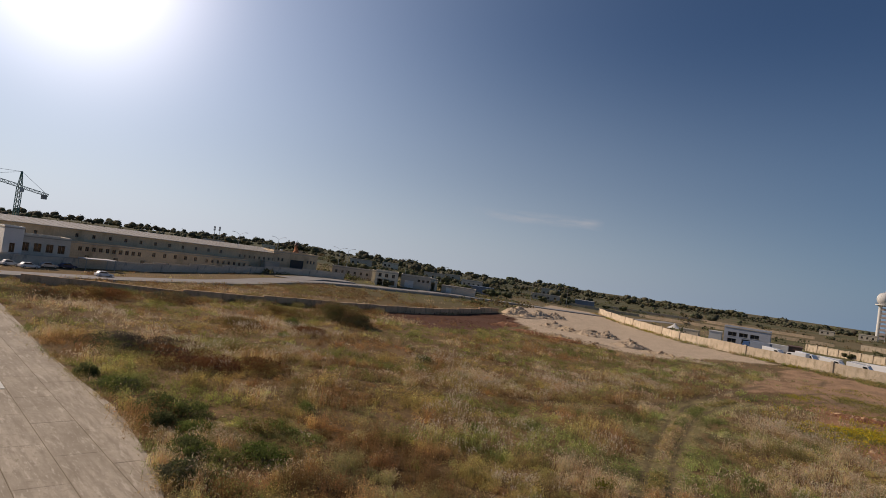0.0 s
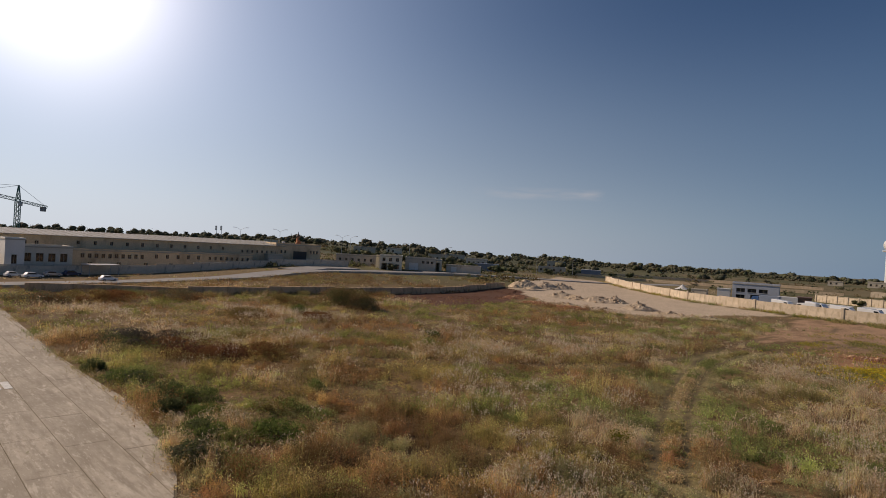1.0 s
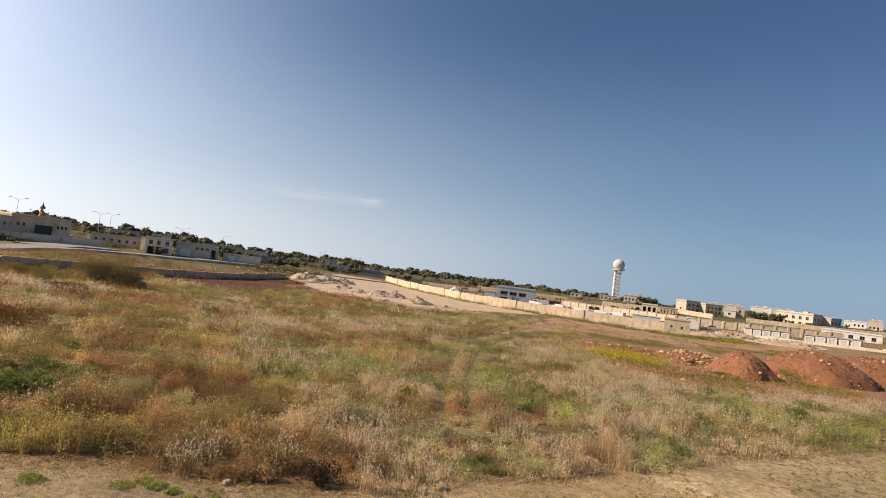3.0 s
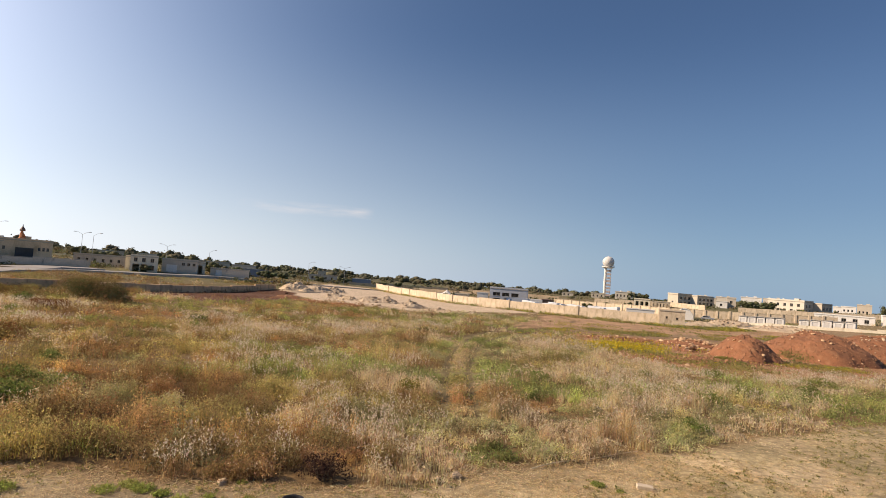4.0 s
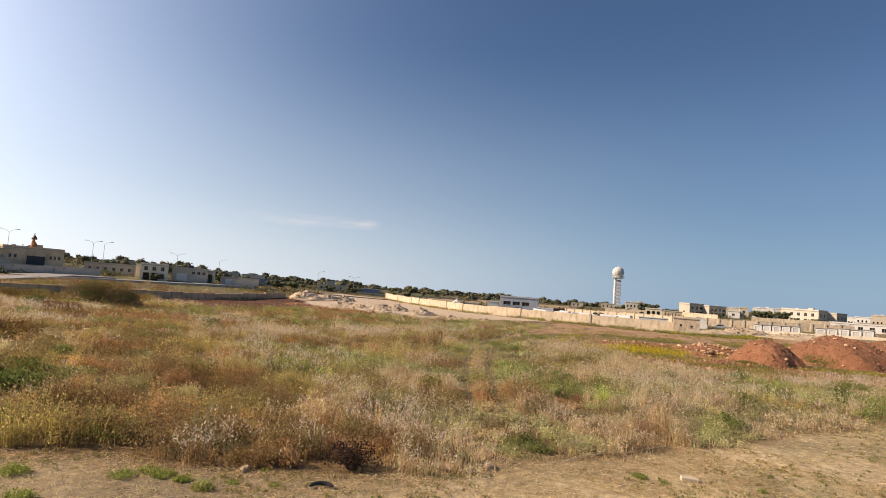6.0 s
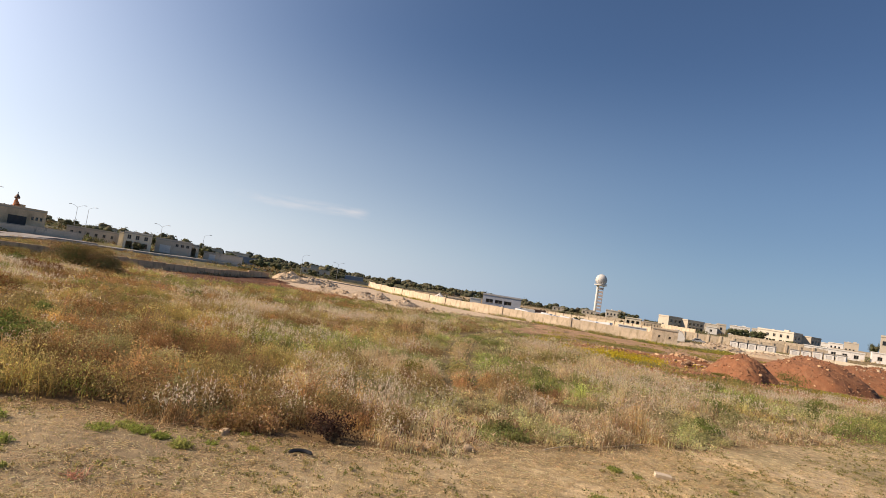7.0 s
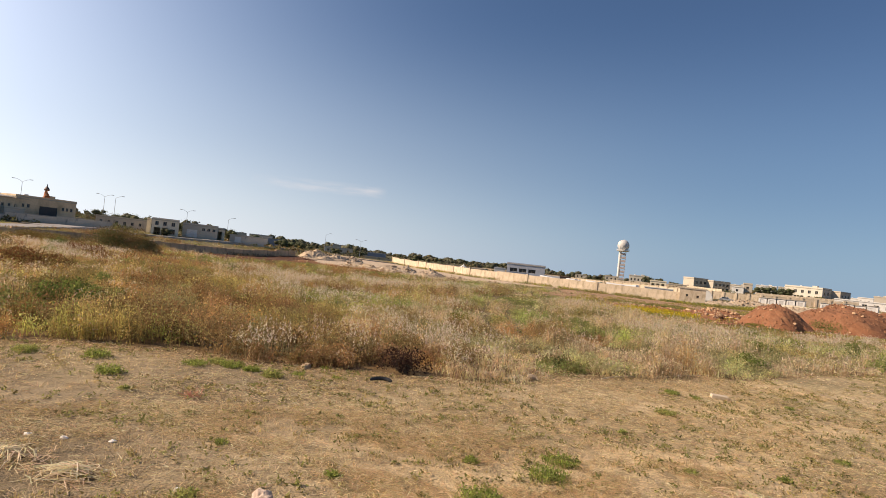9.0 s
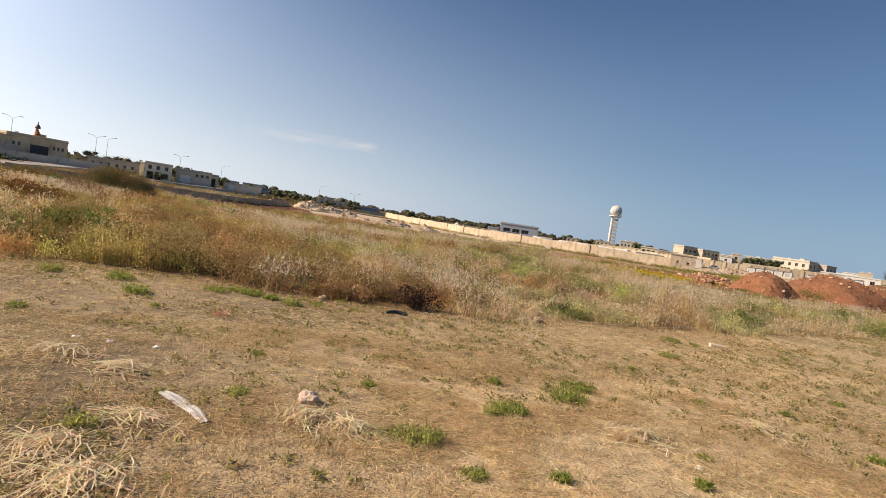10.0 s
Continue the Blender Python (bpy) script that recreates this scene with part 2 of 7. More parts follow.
M_FACTORY = surface("brown_beige_factory_render", (0.66, 0.51, 0.33), 0.88, 0.2, 0.14, 20, 0.15, stain=(0.43, 0.32, 0.2), stain_at=0.58)
M_SHEDWALL = surface("dusty_white_shed_panel", (0.74, 0.72, 0.68), 0.6, 0.14, 0.8, 8, 0.0, stain=(0.42, 0.39, 0.33), stain_at=0.62, each=0.3)
M_SHEDDOOR = surface("pale_grey_shed_door", (0.58, 0.56, 0.53), 0.6, 0.3, 0.8, 8, 0.0, each=0.6)
M_SHEDROOF = surface("dull_shed_roof", (0.42, 0.38, 0.32), 0.7, 0.2, 0.8, 8, 0.0, each=0.3)
M_GLASS, _n, _l, _p = nodes_of("window_glass")
_p.inputs["Base Color"].default_value = (0.03, 0.035, 0.04, 1)
_p.inputs["Roughness"].default_value = 0.068
_p.inputs["Transmission Weight"].default_value = 0.35


# ---------------------------------------------------------------- helpers of this scene
def part(name, bm, material, parent=None, label="", smooth=False):
    me = bpy.data.meshes.new(name)
    bmesh.ops.recalc_face_normals(bm, faces=bm.faces)
    bm.to_mesh(me)
    bm.free()
    me.materials.append(material)
    if smooth:
        me.shade_smooth()
    ob = new(name, me)
    ob.parent = parent
    return tagged(ob, label)


def thing(name, m, label, category, group="", kind=""):
    ob = new(name)
    ob.empty_display_size = 0.2
    ob.matrix_world = m
    return tagged(ob, label, category, group, kind)


def box(bm, x0, x1, y0, y1, z0, z1):
    v = [bm.verts.new((x, y, z)) for z in (z0, z1) for x, y in ((x0, y0), (x1, y0), (x1, y1), (x0, y1))]
    for f in ((3, 2, 1, 0), (4, 5, 6, 7), (0, 1, 5, 4), (1, 2, 6, 5), (2, 3, 7, 6), (3, 0, 4, 7)):
        bm.faces.new([v[i] for i in f])
    return v


def boxes(*rows):
    bm = bmesh.new()
    for r in rows:
        box(bm, *r)
    return bm


def bevelled(bm, width, segments=1):
    bmesh.ops.bevel(bm, geom=bm.edges[:], offset=width, segments=segments, affect="EDGES", profile=0.6)
    return bm


def tube(bm, a, b, r0, r1=None, n=8):
    """A tapered rod from a to b."""
    a, b = Vector(a), Vector(b)
    r1 = r0 if r1 is None else r1
    q = (b - a).to_track_quat("Z", "Y").to_matrix()
    ring = [[bm.verts.new(c + q @ Vector((r * math.cos(k * math.tau / n), r * math.sin(k * math.tau / n), 0))) for k in range(n)]
            for c, r in ((a, r0), (b, r1))]
    for k in range(n):
        bm.faces.new((ring[0][k], ring[0][(k + 1) % n], ring[1][(k + 1) % n], ring[1][k]))
    bm.faces.new(ring[0][::-1])
    bm.faces.new(ring[1])


def extrude_outline(bm, pts, y0, y1):
    """A solid whose side outline (x, z) runs from y0 to y1."""
    a = [bm.verts.new((x, y0, z)) for x, z in pts]
    b = [bm.verts.new((x, y1, z)) for x, z in pts]
    bm.faces.new(a[::-1])
    bm.faces.new(b)
    for i in range(len(pts)):
        j = (i + 1) % len(pts)
        bm.faces.new((a[i], a[j], b[j], b[i]))


def raw_mesh(name, verts, tris, colours, material, parent=None):
    """A mesh from arrays of vertices, triangles and vertex tints."""
    me = bpy.data.meshes.new(name)
    verts, tris = np.asarray(verts, np.float32), np.asarray(tris, np.int32)
    me.vertices.add(len(verts))
    me.vertices.foreach_set("co", verts.ravel())
    me.loops.add(tris.size)
    me.loops.foreach_set("vertex_index", tris.ravel())
    me.polygons.add(len(tris))
    me.polygons.foreach_set("loop_start", np.arange(0, tris.size, 3, dtype=np.int32))
    me.update(calc_edges=True)
    if colours is not None:
        at = me.color_attributes.new("tint", "FLOAT_COLOR", "POINT")
        at.data.foreach_set("color", np.hstack([np.asarray(colours, np.float32), np.ones((len(verts), 1), np.float32)]).ravel())
    me.materials.append(material)
    ob = new(name, me)
    ob.parent = parent
    return ob


def vnoise(x, y, seed=0):
    """Smooth noise between 0 and 1 on arrays."""
    xi, yi = np.floor(x), np.floor(y)
    fx, fy = x - xi, y - yi
    fx, fy = fx * fx * (3 - 2 * fx), fy * fy * (3 - 2 * fy)

    def h(i, j):
        s = np.sin(i * 127.1 + j * 311.7 + seed * 74.7) * 43758.5453
        return s - np.floor(s)
    return (h(xi, yi) * (1 - fx) + h(xi + 1, yi) * fx) * (1 - fy) + (h(xi, yi + 1) * (1 - fx) + h(xi + 1, yi + 1) * fx) * fy


def fbm(x, y, size, octaves=4, seed=0):
    s, a, tot = 0, 1.0, 0
    for k in range(octaves):
        s = s + a * vnoise(x / size * 2 ** k + 17.3 * k, y / size * 2 ** k - 9.1 * k, seed + k)
        tot += a
        a *= 0.55
    return s / tot


def inside(x, y, poly):
    """Which of the points lie in the polygon."""
    r = np.zeros(np.shape(x), bool)
    for (x0, y0), (x1, y1) in zip(poly, poly[1:] + poly[:1]):
        c = (y0 > y) != (y1 > y)
        r ^= c & (x < (x1 - x0) * (y - y0) / ((y1 - y0) if y1 != y0 else 1e-9) + x0)
    return r


def ramp(v, a, b):
    t = np.clip((v - a) / (b - a), 0, 1)
    return t * t * (3 - 2 * t)


# ---------------------------------------------------------------- the lie of the land
AZ = np.array([-75, -50, -38, -25, -8, 8, 17, 24, 34, 50])
RAD = np.array([0, 140, 168, 200, 290, 420, 520, 700, 1500])
RISE = np.array([
    [0, 0, 0.4, 1.0, 3, 4.5, 5, 3, -30], [0, 0, 0.4, 1.2, 3.4, 5, 6.2, 4, -30], [0, 0.5, 1.8, 2.8, 5.4, 8.6, 10.5, 5, -30],
    [0, 0, 1.4, 2.5, 3.4, 5, 6, 3, -30], [0, 0, 0.0, 0.2, 0.6, 2, 3, 0, -30], [0, 0, 0.0, 0.4, 1.2, 2, 2, 0, -30],
    [0, 0, 0.5, 1.2, 2.8, 4, 3, 0, -30], [0, 0, 1.2, 1.8, 3.4, 4, 3, 0, -30], [0, 0.1, 2.2, 3.0, 4.6, 5, 4, 1, -30],
    [0, 0.1, 2.2, 3.4, 5, 5, 4, 1, -30]])
CLEAR_X = np.array([-60, -17, -13.4, -10.5, -7, -5, -3.5, -1.5, 1, 4.5, 9, 14.6, 23, 60])
CLEAR_Y = np.array([17, 17.6, 18.3, 18.9, 19.1, 19.5, 20.1, 21.4, 23.3, 25.6, 28.6, 32.8, 38.4, 66])
RUNWAY = [(-15.5, -60), (-15.5, 10), (-16.3, 14.5), (-18, 17.5), (-19.8, 19.1), (-23, 21.2), (-28, 23.9), (-32.2, 25.9),
          (-37, 27.6), (-46, 31), (-60, 36.9), (-74, 42.9), (-84, 46), (-110, 30), (-150, -60)]
COMPOUND = [(-49, 154), (-40, 136), (-29, 121), (-22, 117), (-15, 113.7), (-7, 114.5), (0, 132), (13, 147), (4, 157), (-8, 170),
            (-22, 200), (-40, 238), (-58, 236), (-54, 180)]
RED_SOIL = [(-59.5, 103), (-52, 98), (-42, 95), (-38, 112), (-39.5, 122), (-39, 134), (-47, 152), (-51, 151), (-55.5, 122)]
RED_YARD = [(9, 96), (11, 84), (12, 70), (13, 60), (18, 56.5), (26, 56), (36, 58.5), (60, 80), (90, 118), (80, 146), (50, 128), (44, 132), (24, 140),
            (14, 146), (16, 118)]
LANE = [(2.5, 87), (8, 93), (19, 106), (34, 106), (60, 128), (75, 140), (62, 141), (45, 131.5), (30, 136), (22, 142), (14.5, 140), (7, 106)]
TRACKS = [[(-0.8, 30), (-1.0, 34.2), (-1.4, 42.4), (-1.3, 52.8), (-0.6, 62), (1.2, 72), (8, 86), (18, 100), (24, 136)],
          [(-2.2, 30), (-2.4, 33), (-2.8, 40), (-3.1, 48.5), (-2.7, 59), (-1.4, 70), (5.2, 88), (15, 104), (20, 138)],
          [(-30, 44), (-17.5, 51), (-11.2, 56.4), (-7, 61), (-2.2, 71), (1.7, 84), (7, 100)]]


def land(x, y):
    """Height of the ground."""
    x, y = np.asarray(x, float), np.asarray(y, float)
    az, r = np.degrees(np.arctan2(x, np.maximum(y, 1e-3) * np.where(y > 0, 1, 0) + np.where(y > 0, 0, 1e-3))), np.hypot(x, y)
    az = np.clip(np.where(y > 0, az, np.where(x < 0, -75, 50)), -75, 50)
    i = np.clip(np.searchsorted(AZ, az, side="right") - 1, 0, len(AZ) - 2)
    f = (az - AZ[i]) / (AZ[i + 1] - AZ[i])
    j = np.clip(np.searchsorted(RAD, r, side="right") - 1, 0, len(RAD) - 2)
    g = np.clip((r - RAD[j]) / (RAD[j + 1] - RAD[j]), 0, 1)
    g = g * g * (3 - 2 * g)
    z = ((RISE[i, j] * (1 - g) + RISE[i, j + 1] * g) * (1 - f) + (RISE[i + 1, j] * (1 - g) + RISE[i + 1, j + 1] * g) * f)
    flat = inside(x, y, RUNWAY)
    return z + np.where(flat, 0, (fbm(x, y, 6, 4, 5) - 0.5) * 0.07) - np.where(flat, 0.02, 0)


def gz(x, y):
    return float(land(np.array([x]), np.array([y]))[0])


def near_line(x, y, line):
    d = np.full(np.shape(x), 1e9)
    for (x0, y0), (x1, y1) in zip(line, line[1:]):
        dx, dy = x1 - x0, y1 - y0
        t = np.clip(((x - x0) * dx + (y - y0) * dy) / (dx * dx + dy * dy), 0, 1)
        d = np.minimum(d, np.hypot(x - x0 - t * dx, y - y0 - t * dy))
    return d


def clearing(x, y):
    """How far a point lies inside the mown clearing, in metres (negative: in the weeds)."""
    return (np.interp(x, CLEAR_X, CLEAR_Y) - y) * 0.8 + (fbm(x, y, 2.5, 3, 31) - 0.5) * 1.6


def soil_tint(x, y):
    """Base colour of the ground."""
    def c(*v):
        return np.array(v)
    n1, n2, n3 = fbm(x, y, 9, 4, 1), fbm(x, y, 1.6, 4, 2), fbm(x, y, 40, 3, 3)
    w = lambda m: m[..., None]
    col = w(1 - n1) * c(0.15, 0.085, 0.038) + w(n1) * c(0.22, 0.145, 0.065)
    col = col * w(0.55 + 0.9 * n2)
    far = ramp(np.hypot(x, y), 110, 190)
    fields = np.where(w(n3 > 0.5), c(0.13, 0.115, 0.05), c(0.21, 0.155, 0.08)) * w(0.8 + 0.4 * n1)
    col = col * w(1 - far) + fields * w(far)
    wood = ramp(np.hypot(x, y) + 60 * n1, 235, 330) * (1 - 0.6 * ramp(x / np.maximum(y, 1.0), -0.3, -0.1))
    col = col * w(1 - wood * 0.8) + c(0.075, 0.08, 0.04) * w(wood * 0.8)
    cl = ramp(clearing(x, y), -0.3, 0.8) * (y < 75)
    straw = w(n1) * c(0.53, 0.41, 0.25) + w(1 - n1) * c(0.44, 0.33, 0.195)
    straw = straw * w(0.95 - 0.42 * ramp(-x, 2, 9))
    straw = straw * w(0.55 + 0.9 * n2) * w(0.62 + 0.76 * fbm(x, y, 4.5, 3, 8))
    moss = ramp(fbm(x, y, 3.2, 4, 58), 0.48, 0.66)
    straw = straw * w(1 - 0.35 * moss) + c(0.28, 0.21, 0.1) * w(0.35 * moss)
    rough = 0.5 * ramp(x, 2, 9) * ramp(fbm(x, y, 1.8, 4, 59), 0.38, 0.6)
    straw = straw * w(1 - rough) + c(0.3, 0.25, 0.125) * w(rough) * w(0.6 + 0.8 * n2)
    col = col * w(1 - cl) + straw * w(cl)
    red = inside(x + (n2 - 0.5) * 4, y + (n1 - 0.5) * 8, RED_YARD) * ramp(n1 + 0.3 * n2, 0.3, 0.6)
    col = col * w(1 - 0.85 * red) + (c(0.35, 0.185, 0.095) + w(ramp(y, 84, 100)) * c(-0.07, 0.005, 0.02)) * w(0.85 * red) * w(0.7 + 0.6 * n2)
    lane = inside(x + (n2 - 0.5) * 3, y + (n1 - 0.5) * 8, LANE) * (0.55 + 0.45 * ramp(n2, 0.3, 0.6))
    col = col * w(1 - lane) + c(0.39, 0.24, 0.14) * w(lane) * w(0.7 + 0.6 * n2)
    dark = inside(x + (n2 - 0.5) * 3, y + (n1 - 0.5) * 6, RED_SOIL) * 0.95
    col = col * w(1 - dark) + c(0.115, 0.05, 0.028) * w(dark) * w(0.7 + 0.6 * n2)
    pale = inside(x + (n2 - 0.5) * 3, y + (n1 - 0.5) * 5, COMPOUND) * 0.97
    col = col * w(1 - pale) + c(0.55, 0.43, 0.305) * w(pale) * w(0.85 + 0.3 * n2)
    strip = (1 - ramp(np.minimum(near_line(x, y, TRACKS[0]), near_line(x, y, TRACKS[1])) + (n2 - 0.5) * 0.8, 0.8, 1.5)) * 0.8 * (y < 80)
    col = col * w(1 - strip) + c(0.27, 0.225, 0.1) * w(strip) * w(0.6 + 0.8 * n2)
    for k, line in enumerate(TRACKS):
        t = (1 - ramp(near_line(x, y, line) + (n2 - 0.5) * 0.5, 0.1, 0.34 if k < 2 else 0.7)) * 0.8
        col = col * w(1 - t) + c(0.13, 0.095, 0.048) * w(t) * w(0.7 + 0.6 * n2)
    return np.clip(col, 0.02, 0.8)


# ground: one sheet, finer near the middle, out to the horizon
ang = np.radians(np.concatenate([np.linspace(-78, 50, 330), np.linspace(54, 278, 70)]))
rad = np.concatenate([[0.02], np.geomspace(0.8, 4600, 400)])
GA, GR = np.meshgrid(ang, rad)
gx, gy = -3 + GR * np.sin(GA), 4 + GR * np.cos(GA)
gv = np.stack([gx, gy, land(gx, gy)], -1).reshape(-1, 3)
nr, na = len(rad), len(ang)
ii, jj = np.meshgrid(np.arange(nr - 1), np.arange(na), indexing="ij")
q0, q1, q2, q3 = ii * na + jj, ii * na + (jj + 1) % na, (ii + 1) * na + (jj + 1) % na, (ii + 1) * na + jj
gt = np.concatenate([np.stack([q0, q1, q2], -1).reshape(-1, 3), np.stack([q0, q2, q3], -1).reshape(-1, 3)])[:, ::-1]
ground = raw_mesh("ground", gv, gt, soil_tint(gx, gy).reshape(-1, 3), M_GROUND)
tagged(ground, "dry earth field with straw, red soil and pale gravel patches", "ground", kind="structure")
ground.data.shade_smooth()


# ---------------------------------------------------------------- roads and runway
def ribbon(name, line, width, lift, material, label, category):
    """A paved strip with thickness that follows the land."""
    bm = bmesh.new()
    pts = []
    for (x0, y0), (x1, y1) in zip(line, line[1:]):
        k = max(1, int(math.hypot(x1 - x0, y1 - y0) / 4))
        pts += [(x0 + (x1 - x0) * i / k, y0 + (y1 - y0) * i / k) for i in range(k)]
    pts.append(line[-1])
    rows = []
    for i, (x, y) in enumerate(pts):
        a, b = pts[max(0, i - 1)], pts[min(len(pts) - 1, i + 1)]
        d = Vector((b[0] - a[0], b[1] - a[1])).normalized()
        nx, ny = d.y, -d.x
        top = max(gz(x + s * nx * width / 2, y + s * ny * width / 2) for s in (-1, 0, 1)) + lift
        rows.append([bm.verts.new((x + s * nx * width / 2, y + s * ny * width / 2, top + dz)) for s, dz in ((-1, -0.6), (-1, 0), (1, 0), (1, -0.6))])
    for a, b in zip(rows, rows[1:]):
        for k in range(3):
            bm.faces.new((a[k], a[k + 1], b[k + 1], b[k]))
    ob = part(name, bm, material)
    return tagged(ob, label, category, kind="structure")


ROAD = [(-108, 36), (-103, 60), (-101, 80), (-100.5, 100), (-101, 120), (-99.5, 136), (-95, 149), (-86, 160), (-75, 176), (-62, 196), (-42, 224), (-15, 264)]
ribbon("road", ROAD, 8, 0.06, M_ASPHALT, "pale sun-bleached road past the warehouse", "road")
YARD = [(-104.5, 132), (-105, 144), (-99, 153.5)]
ribbon("yard", YARD, 9, 0.1, M_ASPHALT, "wide pale paved yard before the low houses", "yard")
KERB = [(-99.5, 40), (-97, 60), (-95.5, 80), (-94.8, 100), (-95, 120), (-93.5, 134), (-89.5, 145.5), (-81, 156.5), (-70, 172.5), (-57, 192.5)]
ribbon("kerb", KERB, 0.4, 0.5, M_KERB, "low concrete kerb wall beside the road", "kerb")
ribbon("road", [(-10, 186), (10, 172), (30, 160), (48, 150), (66, 146)], 7, 0.05, M_ASPHALT, "grey paved lane behind the perimeter wall", "road")


def ground_strip_wall(name, line, height, thick, material, cap, label, pier_every=0.0, pier_material=None, panel=9.0):
    """A free-standing wall along a line, stepped with the land, with coping and piers as parts."""
    root = thing(name, pose(line[0][0], line[0][1], gz(*line[0])), label, "wall", kind="structure")
    o = root.matrix_world.translation
    for (x0, y0), (x1, y1) in zip(line, line[1:]):
        length = math.hypot(x1 - x0, y1 - y0)
        n = max(1, round(length / panel))
        a = math.atan2(y1 - y0, x1 - x0)
        for i in range(n):
            s0, s1 = length * i / n, length * (i + 1) / n - 0.012
            mx, my = x0 + (x1 - x0) * (i + 0.5) / n, y0 + (y1 - y0) * (i + 0.5) / n
            z = gz(mx, my) - o.z
            h = height * (1 + 0.03 * math.sin(mx * 3.1 + my))
            bm = boxes((0, s1 - s0, -thick / 2, thick / 2, -0.5, h))
            bmesh.ops.subdivide_edges(bm, edges=bm.edges[:], cuts=3, use_grid_fill=True)
            for v in bm.verts:
                if v.co.z > h - 0.01:
                    v.co.z += 0.09 * (noise.noise((v.co.x * 0.7 + mx, my, 3)))
                v.co.y += 0.03 * noise.noise((v.co.x + mx, v.co.z, my))
            w = part("wall_panel", bm, material, root)
            at = Matrix.Translation((x0 + math.cos(a) * s0 - o.x, y0 + math.sin(a) * s0 - o.y, z)) @ pose(0, 0, 0, 0, 0, math.degrees(a))
            w.matrix_local = at
            if cap:
                c = part("coping", boxes((0, s1 - s0, -thick / 2 - 0.05, thick / 2 + 0.05, 0.06, 0.17)), cap, root)
                c.matrix_local = at @ Matrix.Translation((0, 0, h))
            if pier_every and i % max(1, round(pier_every / panel)) == 0:
                p = part("pier", bevelled(boxes((-0.28, 0.28, -thick / 2 - 0.16, thick / 2 + 0.16, -0.5, h + 0.22)), 0.03), pier_material or material, root)
                p.matrix_local = at
    return root


ground_strip_wall("wall_perimeter", [(-40, 237), (-23, 199), (-8, 172), (7, 157.5), (22.5, 147), (39.0, 138)], 2.25, 0.3, M_STONEWALL, None,
                  "long pale limestone perimeter wall with piers", 18)
ground_strip_wall("wall_field", [(-92, 56), (-86, 63), (-76, 71), (-69, 81.5), (-63.5, 93), (-60, 104), (-56, 122), (-51.5, 152)], 1.3, 0.45, M_FIELDWALL, None,
                  "low weathered rubble-stone field wall")
ground_strip_wall("wall_inner", [(26, 216), (42, 198), (54, 181), (71, 173), (92, 166)], 1.95, 0.3, M_STONEWALL, M_STONEWALL,
                  "yellowish stone wall with regular piers behind the lane", 3.4, panel=3.4)
ground_strip_wall("wall_factory", [(-126, 52), (-120, 78), (-117.5, 100), (-116, 120), (-116, 136), (-111.5, 147), (-104, 158)], 1.8, 0.25, M_GREYWALL, M_KERB,
                  "grey rendered boundary wall before the warehouse")
ground_strip_wall("wall_yard", [(58.5, 154.0), (66, 149.2), (78, 142.6), (92, 135.5)], 0.7, 0.25, M_CREAM, None, "low pale wall before the white sheds")
ground_strip_wall("wall_yard", [(96, 236), (118, 226), (150, 216)], 1.6, 0.25, M_STONEWALL, None, "pale low wall of the far yard")
ground_strip_wall("wall_yard", [(48, 262), (76, 252), (84, 236)], 1.8, 0.25, M_STONEWALL, None, "pale stone wall below the radar tower")

ground_strip_wall("wall_terrace", [(-66, 268), (-30, 276), (6, 268), (40, 262)], 1.1, 0.4, M_OLDSTONE, None, "long low dry-stone terrace wall on the slope")
ground_strip_wall("wall_terrace", [(-52, 318), (-6, 322), (40, 312)], 1.2, 0.4, M_OLDSTONE, None, "long low dry-stone terrace wall on the slope")

# runway slabs
D1, D2 = Vector((0.928, -0.372)), Vector((0.372, 0.928))
runway = thing("runway", pose(0, 0, 0), "worn concrete runway slabs with cracked weedy joints", "runway", kind="structure")
rest = bmesh.new()
pl = [rest.verts.new((x, y, 0.028)) for x, y in RUNWAY]
rest.faces.new(pl)
part("slab_bed", rest, surface("joint_dirt", (0.2, 0.16, 0.1), 0.95, 0.3, 1, 10, 0.4), runway)
rr = random.Random(7)


def clip(poly, nx, ny, c):
    """The part of a polygon where nx * x + ny * y <= c."""
    out = []
    for a, b in zip(poly, poly[1:] + poly[:1]):
        fa, fb = nx * a[0] + ny * a[1] - c, nx * b[0] + ny * b[1] - c
        if fa <= 0:
            out.append(a)
        if (fa < 0) != (fb < 0) and fa != fb:
            t = fa / (fa - fb)
            out.append((a[0] + (b[0] - a[0]) * t, a[1] + (b[1] - a[1]) * t))
    return out


